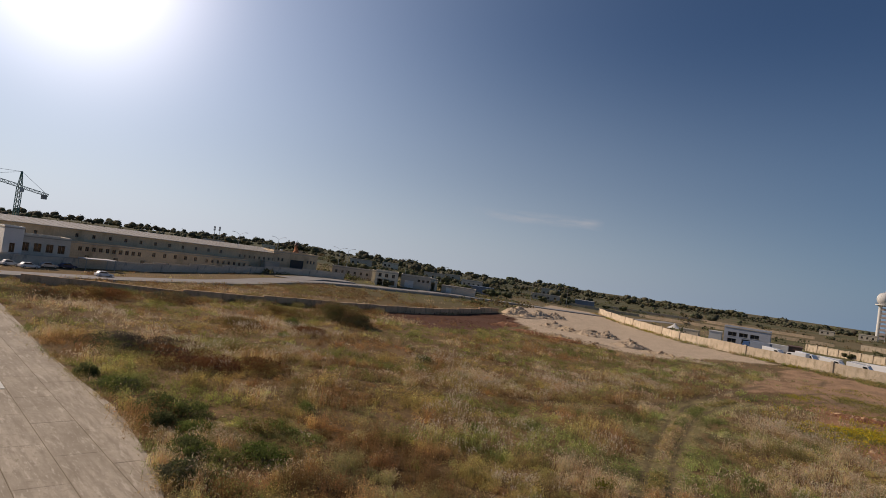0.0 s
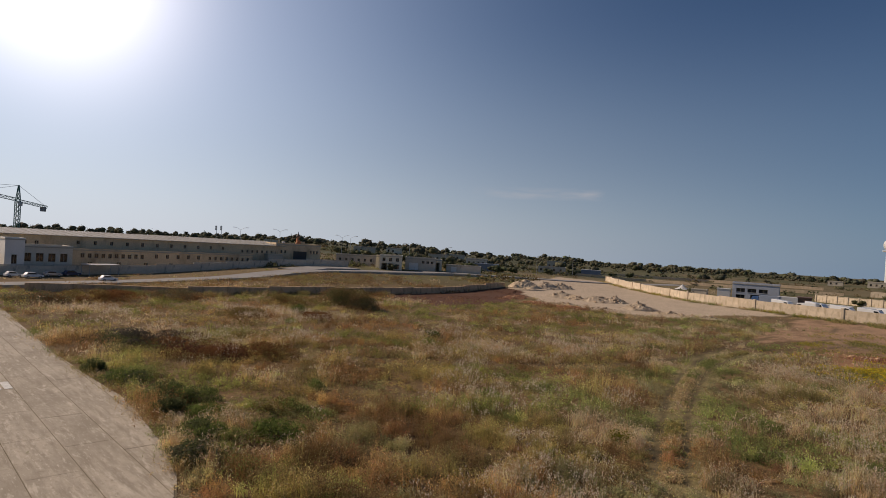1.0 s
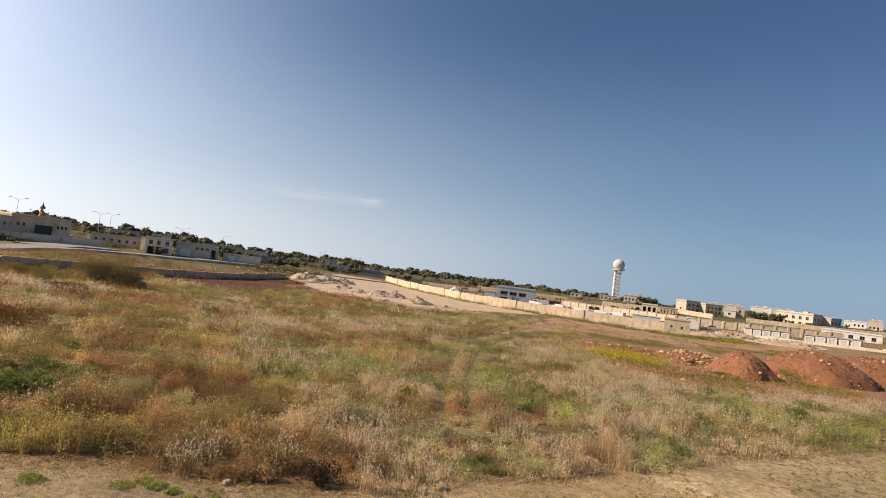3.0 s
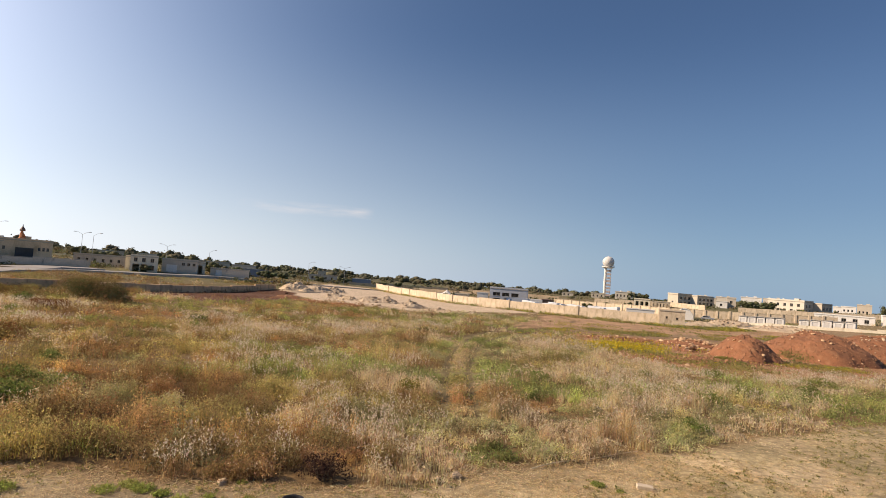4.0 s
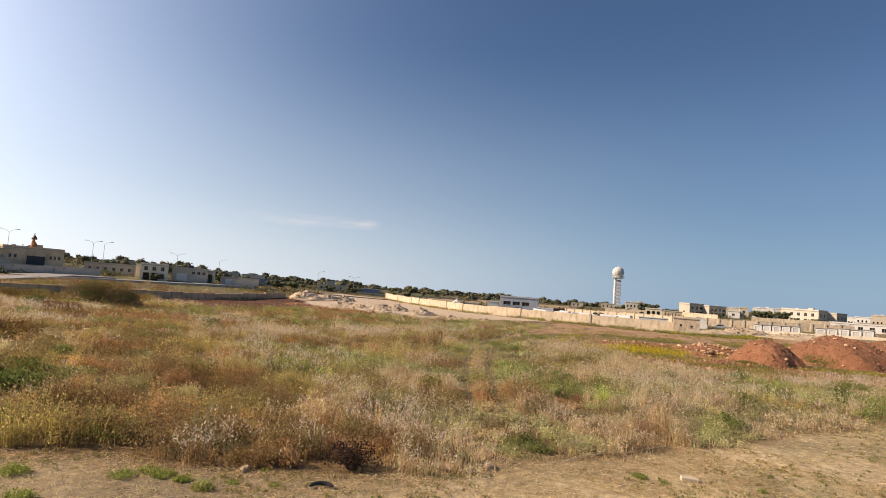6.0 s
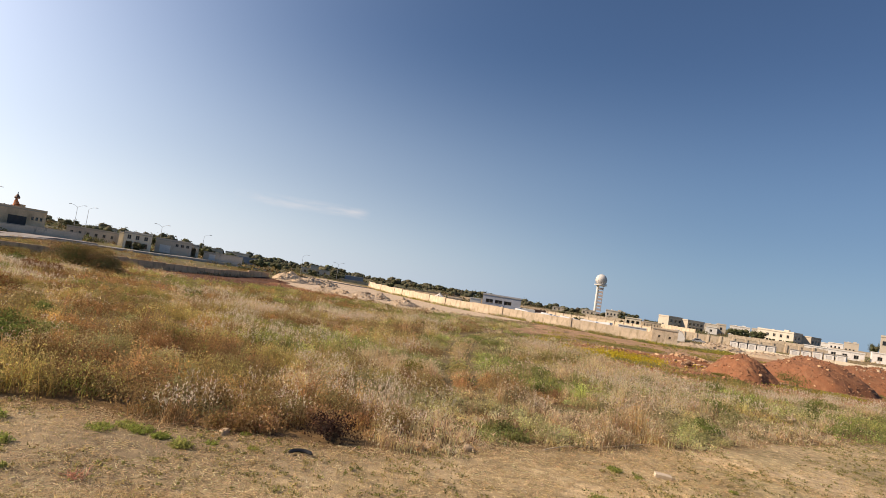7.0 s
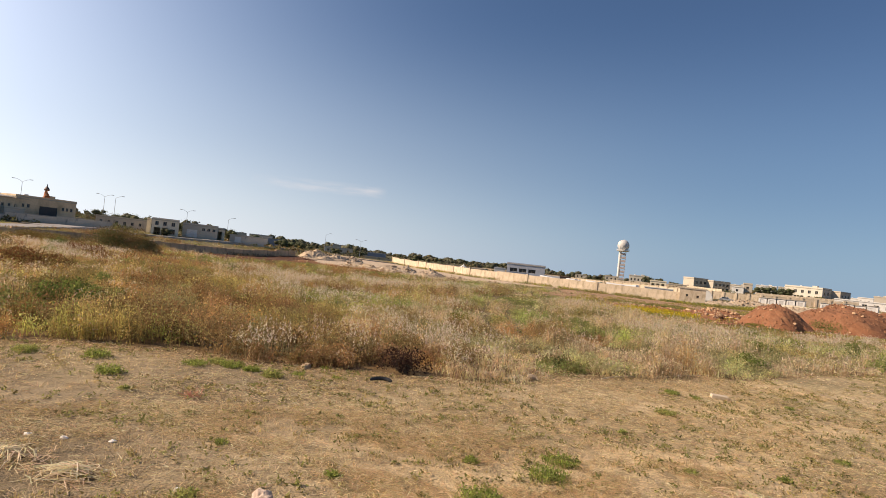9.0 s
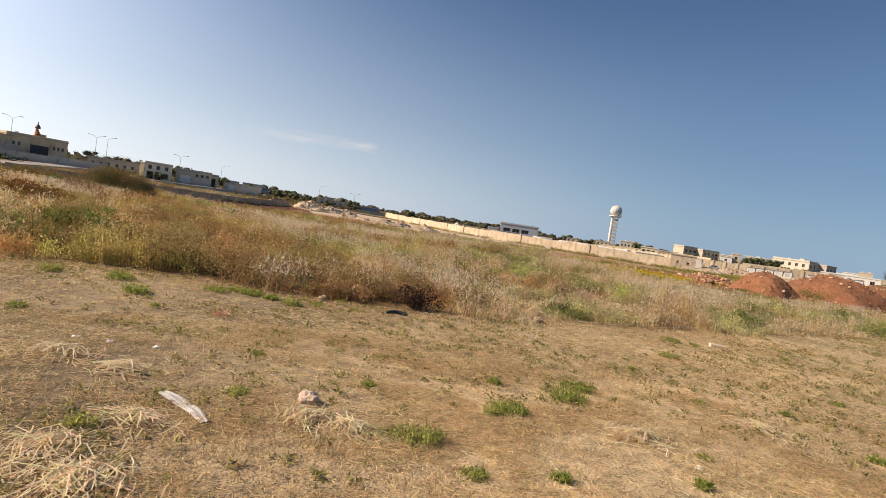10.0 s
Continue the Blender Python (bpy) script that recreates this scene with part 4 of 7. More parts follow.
# ---------------------------------------------------------------- radar tower
TX, TY = 80.0, 394.0
tz = gz(TX, TY)
tower = thing("radar_tower", pose(TX, TY, tz, 0, 0, -11), "tall white radar tower with a round white dome", "tower")
bm = bmesh.new()
tube(bm, (-1.25, 0, -1), (-1.25, 0, 18.8), 0.85, n=20)
part("shaft", bm, M_WHITE, tower, smooth=False)
for k in range(8):
    z = 1.2 + k * 2.2
    part("landing", boxes((-0.7, 2.3, -1.3, 1.3, z, z + 0.2)), M_WHITE, tower)
    bm = bmesh.new()
    for s in range(7):
        box(bm, -0.5 + s * 0.38, -0.1 + s * 0.38, -1.25 if k % 2 else 0.3, -0.3 if k % 2 else 1.25, z + 0.2 + s * 0.28, z + 0.26 + s * 0.28)
    part("stair_flight", bm, M_STAIR, tower)
    part("stair_rail", boxes((-0.4, 2.26, -1.36, -1.3, z + 0.2, z + 1.25), (2.24, 2.3, -1.3, 1.3, z + 0.2, z + 1.25)), M_STAIR, tower)
for x, y in ((2.0, -1.1), (2.0, 1.0)):
    part("corner_post", boxes((x, x + 0.3, y, y + 0.3, -1, 18.8)), M_WHITE, tower)
bm = bmesh.new()
tube(bm, (0.2, 0, 18.8), (0.2, 0, 19.3), 2.4, 3.9, n=28)
tube(bm, (0.2, 0, 19.3), (0.2, 0, 19.7), 3.9, 3.9, n=28)
part("platform", bm, M_WHITE, tower)
bm = bmesh.new()
for k in range(28):
    a, b = k * math.tau / 28, (k + 1) * math.tau / 28
    for z in (20.1, 20.6):
        tube(bm, (0.2 + 3.8 * math.cos(a), 3.8 * math.sin(a), z), (0.2 + 3.8 * math.cos(b), 3.8 * math.sin(b), z), 0.04, n=4)
    tube(bm, (0.2 + 3.8 * math.cos(a), 3.8 * math.sin(a), 19.7), (0.2 + 3.8 * math.cos(a), 3.8 * math.sin(a), 20.6), 0.03, n=4)
part("railing", bm, M_STEEL, tower)
bm = bmesh.new()
bmesh.ops.create_uvsphere(bm, u_segments=32, v_segments=20, radius=3.6)
bmesh.ops.translate(bm, verts=bm.verts, vec=(0.2, 0, 22.7))
dome = part("dome", bm, M_PANEL, tower, "smooth white round dome", smooth=True)
bm = bmesh.new()
tube(bm, (0.2, 0, 26.2), (0.2, 0, 26.9), 0.25, 0.08)
part("finial", bm, M_STEEL, dome)
bm = bmesh.new()
for k in range(12):
    a = k * math.tau / 12
    for s in range(10):
        e0, e1 = -1.2 + s * 0.26, -1.2 + (s + 1) * 0.26
        p = [(0.2 + 3.62 * math.cos(e) * math.cos(a), 3.62 * math.cos(e) * math.sin(a), 22.7 + 3.62 * math.sin(e)) for e in (e0, e1)]
        tube(bm, p[0], p[1], 0.025, n=4)
part("panel_seams", bm, M_KERB, dome)

# ---------------------------------------------------------------- tower crane
CX, CY = -256, 150
crane = thing("tower_crane", pose(CX, CY, gz(CX, CY), 0, 0, 35), "green lattice tower crane with a long jib and ballast", "crane")


def lattice(m, length, s0, s1, bays, r=0.11):
    """A square lattice beam along +x."""
    bm = bmesh.new()
    for k in range(bays):
        xa, xb = length * k / bays, length * (k + 1) / bays
        sa, sb = s0 + (s1 - s0) * k / bays, s0 + (s1 - s0) * (k + 1) / bays
        c = ((-1, -1), (1, -1), (1, 1), (-1, 1))
        for i, (u, v) in enumerate(c):
            u2, v2 = c[(i + 1) % 4]
            tube(bm, (xa, u * sa, v * sa), (xb, u * sb, v * sb), r, n=4)
            tube(bm, (xa, u * sa, v * sa), (xb, u2 * sb, v2 * sb), r * 0.6, n=4)
            tube(bm, (xb, u * sb, v * sb), (xb, u2 * sb, v2 * sb), r * 0.6, n=4)
    bmesh.ops.transform(bm, matrix=m, verts=bm.verts)
    return bm


HZ = 15.0
part("mast", lattice(pose(0, 0, -1, 0, -90, 0), HZ + 1, 0.75, 0.75, 9, 0.16), M_CRANE, crane)
part("tower_head", lattice(pose(0, 0, HZ, 0, -90, 0), 6.5, 0.7, 0.15, 4, 0.14), M_CRANE, crane)
part("jib", lattice(pose(0, 0, HZ + 0.6, 0, -11, -160), 34, 0.6, 0.4, 17, 0.12), M_CRANE, crane)
part("counter_jib", lattice(pose(0, 0, HZ + 0.4, 0, 11, 20), 10, 0.5, 0.5, 6, 0.12), M_CRANE, crane)
part("ballast", boxes((7.5, 9.5, -0.8, 0.8, HZ - 3.3, HZ - 1.4)), M_CONC_BALLAST, crane).matrix_local = pose(0, 0, 0, 0, 0, 20)
part("cabin", bevelled(boxes((0.8, 2.0, -1.6, -0.5, HZ - 1.7, HZ - 0.1)), 0.08), M_PANEL, crane)
bm = bmesh.new()
d20, d200 = Vector((math.cos(radians(20)), math.sin(radians(20)), 0)), Vector((math.cos(radians(-160)), math.sin(radians(-160)), 0))
tube(bm, (0, 0, HZ + 6.4), d20 * 9 + Vector((0, 0, HZ - 0.9)), 0.06, n=4)
tube(bm, (0, 0, HZ + 6.4), d200 * 12 + Vector((0, 0, HZ + 3.4)), 0.06, n=4)
tube(bm, (0, 0, HZ + 6.4), d200 * 25 + Vector((0, 0, HZ + 5.9)), 0.06, n=4)
part("tie_bar", bm, M_STEEL, crane)


# ---------------------------------------------------------------- street lamps, sock and poles
def street_lamp(x, y, h, turn, arms=2):
    root = thing("street_lamp", pose(x, y, gz(x, y), 0, 0, turn), "tall steel street lamp with curved arms" if arms > 1 else "tall steel street lamp with one arm",
                 "street lamp", "street lamps along the road")
    bm = bmesh.new()
    tube(bm, (0, 0, -0.3), (0, 0, h), 0.075, 0.045, 8)
    part("pole", bm, M_STEEL, root)
    for s in ((-1, 1) if arms > 1 else (1,)):
        bm = bmesh.new()
        q = [(s * 1.6 * t, 0, h + 0.7 * math.sin(t * 1.5)) for t in (0, 0.35, 0.7, 1.0)]
        for a, b in zip(q, q[1:]):
            tube(bm, a, b, 0.035, n=6)
        arm = part("arm", bm, M_STEEL, root)
        part("lamp_head", bevelled(boxes((min(s * 1.55, s * 2.3), max(s * 1.55, s * 2.3), -0.13, 0.13, h + 0.64, h + 0.78)), 0.04), M_STEEL, arm)
    return root


for x, y, h, a in ((-124, 133, 10, 2), (-120, 145, 9.5, 2), (-113.5, 168, 8.6, 2), (-111.5, 170, 8.6, 1), (-98, 186, 7.4, 2), (-93, 205, 7, 1), (-66, 232, 7, 1), (-56, 250, 6.5, 2)):
    street_lamp(x, y, h, 20, a)

for x, y in ((-283.6, 282.5), (-281.6, 284.6)):
    mast = thing("antenna_mast", pose(x, y, gz(x, y)), "thin grey antenna mast on the ridge", "mast")
    bm = bmesh.new()
    tube(bm, (0, 0, -1), (0, 0, 9), 0.2, 0.1, 8)
    part("pole", bm, M_STEEL, mast)
    for z in (6.2, 7.6):
        part("antenna_panel", boxes((-0.7, 0.7, -0.45, -0.25, z, z + 1.2)), M_STEEL, mast)

sock = thing("orange_marker", Matrix.Translation((-118.6, 151.8, gz(-119.5, 143) + 6.53)) @ Matrix.Diagonal((1.2, 1.2, 1.35, 1)), "faded orange cloth-covered marker on the warehouse roof", "marker")
bm = bmesh.new()
for k in range(6):
    tube(bm, (0.12 * math.sin(k), 0, k * 0.3 - 0.4), (0.12 * math.sin(k + 1), 0, (k + 1) * 0.3 - 0.4), 0.85 - k * 0.11, 0.85 - (k + 1) * 0.11, 10)
part("cover", bm, M_ORANGE, sock)
bm = bmesh.new()
tube(bm, (0, 0, 1.35), (0, 0, 1.6), 0.5, 0.55, 10)
tube(bm, (0, 0, 1.6), (0, 0, 2.2), 0.55, 0.14, 10)
part("hood", bm, M_BROWNBOX, sock)
bm = bmesh.new()
tube(bm, (0, 0, -0.4), (0, 0, 2.6), 0.08)
tube(bm, (-0.5, 0, 1.6), (0.5, 0, 1.75), 0.1)
part("mast", bm, M_DARK, sock)


# ---------------------------------------------------------------- vehicles
def car(x, y, turn, paint, label, length=4.2):
    root = thing("car", pose(x, y, gz(x, y), 0, 0, turn) @ Matrix.Diagonal((0.74, 0.74, 0.74, 1)), label, "car", "cars parked by the boundary wall")
    s = length / 4.2
    bm = bmesh.new()
    extrude_outline(bm, [(-2.1 * s, 0.32), (2.08 * s, 0.3), (2.1 * s, 0.62), (1.9 * s, 0.8), (0.95 * s, 0.92), (-1.5 * s, 0.95), (-2.05 * s, 0.9), (-2.12 * s, 0.6)], -0.84, 0.84)
    body = part("body", bevelled(bm, 0.05, 2), paint, root)
    bm = bmesh.new()
    extrude_outline(bm, [(-1.75 * s, 0.9), (0.98 * s, 0.88), (0.25 * s, 1.44), (-1.3 * s, 1.45)], -0.72, 0.72)
    part("cabin", bevelled(bm, 0.06, 2), paint, root)
    for yy in (-0.735, 0.722):
        bm = bmesh.new()
        extrude_outline(bm, [(-1.55 * s, 0.96), (0.72 * s, 0.96), (0.18 * s, 1.36), (-1.22 * s, 1.36)], yy, yy + 0.013)
        part("side_window", bm, M_GLASS, root)
    bm = bmesh.new()
    tube(bm, (0.9 * s, 0, 0.0), (0.9 * s, 0.01, 0.0), 0.01)
    bm.clear()
    box(bm, 0.33 * s, 0.9 * s, -0.6, 0.6, 0.0, 0.012)
    part("windscreen", bm, M_GLASS, root).matrix_local = Matrix.Translation((0.98 * s, 0, 0.905)) @ pose(0, 0, 0, 0, 37, 0) @ Matrix.Translation((-1.25 * s, 0, 0.02))
    for xx in (-1.32 * s, 1.3 * s):
        for yy in (-0.86, 0.66):
            bm = bmesh.new()
            tube(bm, (xx, yy, 0.31), (xx, yy + 0.2, 0.31), 0.31, n=16)
            wheel = part("wheel", bm, M_TYRE, root)
            bm = bmesh.new()
            tube(bm, (xx, yy - 0.01, 0.31), (xx, yy + 0.21, 0.31), 0.19, n=12)
            part("rim", bm, M_STEEL, wheel)
    for yy in (-0.6, 0.6):
        part("headlight", bevelled(boxes((2.04 * s, 2.13 * s, yy - 0.17, yy + 0.17, 0.6, 0.74)), 0.02), M_PANEL, body)
    return root


car(-116.6, 68.6, 84, CAR_PAINTS["white"], "white parked hatchback by the grey wall", 3.6)
car(-113.8, 70.4, 84, CAR_PAINTS["white"], "white parked saloon near the road", 4.5)
car(-116.4, 75.6, 84, CAR_PAINTS["silver"], "silver parked car by the grey wall")
car(-117.0, 79.8, 84, CAR_PAINTS["dark blue"], "dark parked van-like car by the wall", 4.4)
car(-104.5, 78.5, 80, CAR_PAINTS["white"], "white car on the pale road")


def van(x, y, turn, label):
    """A white delivery van with a short bonnet."""
    root = thing("van", pose(x, y, gz(x, y), 0, 0, turn), label, "van", "vans parked behind the wall")
    bm = bmesh.new()
    extrude_outline(bm, [(-2.6, 0.45), (2.5, 0.45), (2.6, 1.0), (1.9, 1.35), (1.35, 2.2), (-2.5, 2.5), (-2.65, 2.4)], -0.95, 0.95)
    body = part("body", bevelled(bm, 0.07, 2), CAR_PAINTS["white"], root)
    for yy in (-0.966, 0.953):
        bm = bmesh.new()
        extrude_outline(bm, [(0.5, 1.4), (1.65, 1.4), (1.25, 2.0), (0.5, 2.05)], yy, yy + 0.013)
        part("side_window", bm, M_GLASS, body)
    for xx in (-1.7, 1.7):
        for yy in (-0.98, 0.76):
            bm = bmesh.new()
            tube(bm, (xx, yy, 0.36), (xx, yy + 0.22, 0.36), 0.36, n=14)
            part("wheel", bm, M_TYRE, root)


for x, y, a in ((13.5, 165.5, -38), (17.5, 162.5, 150), (24.5, 158.5, -35), (29.0, 155.0, -30), (32.5, 160.5, 145), (20.5, 166.5, -40)):
    van(x, y, a, "white delivery van parked behind the perimeter wall")


def truck(x, y, turn, paint, load, label):
    root = thing("truck", pose(x, y, gz(x, y), 0, 0, turn), label, "truck")
    bm = bmesh.new()
    extrude_outline(bm, [(1.6, 0.5), (3.3, 0.5), (3.35, 1.3), (3.1, 2.2), (1.6, 2.25)], -1.0, 1.0)
    part("cab", bevelled(bm, 0.06), paint, root)
    part("windscreen", boxes((3.2, 3.24, -0.85, 0.85, 1.35, 2.05)), M_GLASS, root)
    part("load_box", bevelled(boxes((-3.2, 1.5, -1.05, 1.05, 0.8, 2.5)), 0.03), load, root)
    part("chassis", boxes((-3.1, 3.2, -0.5, 0.5, 0.5, 0.78)), M_DARK, root)
    for xx in (-2.2, -1.1, 2.5):
        for yy in (-1.05, 0.8):
            bm = bmesh.new()
            tube(bm, (xx, yy, 0.42), (xx, yy + 0.25, 0.42), 0.42, n=14)
            part("wheel", bm, M_TYRE, root)


truck(14.6, 181, 172, CAR_PAINTS["white"], M_PANEL, "white tank truck parked in the yard")
truck(10.5, 178.5, 160, CAR_PAINTS["blue"], M_BLUEGREY, "blue lorry parked in the yard")
for k, (x, y, c, lab) in enumerate(((22.5, 172, "white", "white van parked in the lane"), (27, 169, "silver", "silver car parked in the lane"), (31, 166.5, "white", "white car parked in the lane"),
                                    (44, 155.5, "white", "white car beside the long cabin"), (18.5, 176, "white", "white car beside the container"), (60, 168, "silver", "silver car before the inner wall"))):
    tagged(car(x, y, -30, CAR_PAINTS[c], lab, 4.4), group="cars parked in the yard")


# ---------------------------------------------------------------- earth heaps, rubble and rocks
def rock_mesh(seed, size, flat=0.7, cuts=2):
    bm = bmesh.new()
    bmesh.ops.create_icosphere(bm, subdivisions=cuts, radius=size)
    for v in bm.verts:
        k = 1 + 0.5 * noise.noise(v.co / size * 0.9 + Vector((seed * 7.1, seed, 0))) + 0.2 * noise.noise(v.co / size * 2.6 + Vector((0, seed * 3.3, 1)))
        v.co *= k
        v.co.z *= flat
    return bm


ROCKS = []
for k in range(7):
    me = bpy.data.meshes.new("stone")
    bm = rock_mesh(k + 1, 1.0, 0.65, 1)
    bm.to_mesh(me)
    bm.free()
    ROCKS.append(me)


def stone_part(parent, x, y, z, size, material, rnd, name="stone"):
    key = (ROCKS[rnd.randrange(len(ROCKS))], material)
    if key not in STONE_CACHE:
        me = key[0].copy()
        me.materials.append(material)
        STONE_CACHE[key] = me
    ob = new(name, STONE_CACHE[key])
    ob.parent = parent
    ob.matrix_local = Matrix.LocRotScale((x, y, z), Euler((rnd.uniform(-0.5, 0.5), rnd.uniform(-0.5, 0.5), rnd.uniform(0, 6.28))),
                                         Vector((size * rnd.uniform(0.8, 1.3), size * rnd.uniform(0.7, 1.1), size * rnd.uniform(0.7, 1.1))))
    return ob


STONE_CACHE = {}


def heap(name, x, y, rx, ry, h, material, label, stones=20, stone_material=None, turn=0.0, lump=0.25, stone_size=(0.12, 0.35), power=1.8, seed=1):
    """A heap of loose earth or rubble: a lumpy mound with stones of its own lying on it."""
    root = thing(name, pose(x, y, gz(x, y) - 0.05, 0, 0, turn), label, "earth heap")
    rnd = random.Random(seed)

    def z_at(u, v):
        q = math.hypot(u, v)
        w = 1 + lump * 1.6 * noise.noise((u * 1.7 + seed * 5, v * 1.7, seed))
        base = max(0.0, 1 - (q / max(0.3, w)) ** power)
        base = base ** 0.8
        return h * base * (1 + lump * noise.noise((u * 4 + seed, v * 4, 2))) + (min(0.1, 0.36 * lump) * h * noise.noise((u * 7, v * 7, seed)) + 0.08 * noise.noise((u * rx * 3.1, v * ry * 3.1, seed))) * min(1, base * 4)
    bm = bmesh.new()
    n, m = 76, 30
    centre = bm.verts.new((0, 0, z_at(0, 0)))
    rings = []
    for i in range(1, m + 1):
        q = i / m * 1.35
        rings.append([bm.verts.new((rx * q * math.cos(a), ry * q * math.sin(a), z_at(q * math.cos(a), q * math.sin(a)) - (0.25 if i == m else 0)))
                      for a in (j * math.tau / n for j in range(n))])
    for j in range(n):
        bm.faces.new((centre, rings[0][j], rings[0][(j + 1) % n]))
    for a, b in zip(rings, rings[1:]):
        for j in range(n):
            bm.faces.new((a[j], b[j], b[(j + 1) % n], a[(j + 1) % n]))
    part("mound", bm, material, root)
    rg = np.random.default_rng(seed + 900)
    cnt = int(90 * rx * ry ** 0.5)
    q, a = np.sqrt(rg.uniform(0, 1.4, cnt)), rg.uniform(0, math.tau, cnt)
    c = np.array([(rx * i * math.cos(j), ry * i * math.sin(j), z_at(i * math.cos(j), i * math.sin(j))) for i, j in zip(q, a)])
    sz = rg.uniform(0.04, 0.13, cnt)[:, None]
    v = c[:, None, :] + (rg.normal(0, 0.45, (cnt, 4, 3)) + np.array([(-1, -0.6, -0.3), (1, -0.6, -0.3), (0, 1, -0.3), (0, 0, 1)])) * sz[:, None, :]
    t = np.arange(cnt)[:, None] * 4
    gravel = raw_mesh("gravel", v.reshape(-1, 3), np.concatenate([t + [0, 1, 3], t + [1, 2, 3], t + [2, 0, 3]]), None, M_REDGRAVEL if material is M_REDEARTH else material, root)
    tagged(gravel, kind="stuff")
    for k in range(stones):
        q, a = rnd.uniform(0.1, 1.15), rnd.uniform(0, math.tau)
        u, v = q * math.cos(a), q * math.sin(a)
        s = rnd.uniform(*stone_size) * rnd.uniform(0.5, 1)
        stone_part(root, rx * u, ry * v, z_at(u, v) + s * 0.2, s, stone_material or material, rnd)
    return root


heap("earth_heap", 28.6, 71.6, 3.1, 5.0, 2.6, M_REDEARTH, "steep red earth heap with scattered pale stones", 26, M_REDROCK, seed=1, lump=0.1, stone_size=(0.06, 0.26))
heap("earth_heap", 40.0, 78.6, 6.2, 8.0, 3.3, M_REDEARTH, "large red earth heap with scattered pale stones", 40, M_REDROCK, seed=2, lump=0.1, stone_size=(0.06, 0.32))
heap("earth_heap", 52.0, 86, 8.0, 8.0, 3.0, M_REDEARTH, "broad red earth heap littered with rubble", 90, M_ROCK, seed=3, lump=0.13, stone_size=(0.1, 0.35))
heap("earth_heap", 63, 97, 8, 6, 2.3, M_REDEARTH, "broad red earth heap littered with rubble", 60, M_ROCK, seed=4, lump=0.13, stone_size=(0.12, 0.5))
heap("stone_heap", 25.8, 80.0, 5.0, 5.5, 1.0, M_REDEARTH, "spill of ochre rubble stones beside the red heaps", 200, M_REDROCK, seed=5, stone_size=(0.12, 0.42))
heap("earth_bank", 19.5, 84, 8.5, 1.4, 0.5, M_REDEARTH, "low bank of red clods and stones", 60, M_REDROCK, turn=-2, seed=6, stone_size=(0.1, 0.3))
heap("earth_bank", 22.5, 66, 8.0, 3.5, 0.3, M_REDEARTH, "low spread of red soil with small stones", 40, M_REDROCK, turn=20, seed=16, stone_size=(0.06, 0.2))
heap("rubble_bank", 57, 147, 6, 3.0, 1.3, M_LIME, "bank of pale limestone rubble near the stone hut", 120, M_ROCK, turn=-10, seed=7, stone_size=(0.15, 0.45))
heap("rubble_bank", 66.5, 139.5, 7, 2.6, 1.0, M_LIME, "bank of pale limestone rubble near the white sheds", 110, M_ROCK, turn=-20, seed=8, stone_size=(0.15, 0.45))
heap("rubble_bank", 50, 144, 4, 2.5, 0.9, M_LIME, "low pale rubble beside the stone hut", 30, M_ROCK, seed=9, stone_size=(0.15, 0.35))
for k, (x, y, a, b, hh) in enumerate(((-47.5, 157, 4.5, 6, 2.2), (-44, 166, 3.5, 6, 1.7), (-41.5, 172, 3, 4, 1.5), (-34, 143, 3.4, 3.2, 1.3), (-30.5, 141, 2.6, 2.4, 1.0),
                                      (-25, 140, 4.0, 4.0, 1.3), (-21.5, 141, 2.4, 2.8, 1.5), (-14.6, 126.5, 3.4, 2.6, 1.5), (-8.5, 122.5, 4.0, 1.8, 0.5), (-2, 121, 4.0, 1.6, 0.4),
                                      (-28, 122, 3.0, 1.4, 0.5), (-20, 118.5, 4.0, 1.4, 0.45))):
    heap("rubble_heap", x, y, a, b, hh, M_LIME if k % 4 else M_OLDSTONE, "heap of pale broken limestone in the gravel yard", 22, M_ROCK, seed=20 + k, lump=0.28, stone_size=(0.15, 0.55), power=1.0)
for k, (x, y, a, b) in enumerate(((-41, 128, 2.4, 6), (-33, 118.5, 4, 1.6), (-26, 115.5, 4, 1.2))):
    heap("earth_bank", x, y, a, b, 0.5, M_REDEARTH, "low dark red earth bank along the gravel edge", 14, M_REDROCK, seed=40 + k)

# clods of dark red earth
rg = np.random.default_rng(930)
cx_, cy_ = rg.uniform(-62, -37, 9000), rg.uniform(98, 154, 9000)
k = inside(cx_, cy_, RED_SOIL) & (fbm(cx_, cy_, 3.5, 3, 81) > 0.47)
c = np.stack([cx_[k], cy_[k], land(cx_[k], cy_[k])], 1)
v = c[:, None, :] + (rg.normal(0, 0.4, (len(c), 4, 3)) + np.array([(-1, -0.6, -0.3), (1, -0.6, -0.3), (0, 1, -0.3), (0, 0, 1)])) * np.exp(rg.normal(-2.5, 0.5, len(c)))[:, None, None]
t = np.arange(len(c))[:, None] * 4
tagged(raw_mesh("earth_clods", v.reshape(-1, 3), np.concatenate([t + [0, 1, 3], t + [1, 2, 3], t + [2, 0, 3]]), None, surface("dark_red_clods", (0.13, 0.058, 0.033), 0.95, 0.4, 2, 6, 0.5)),
       "ploughed clods of dark red earth", "earth", kind="stuff")


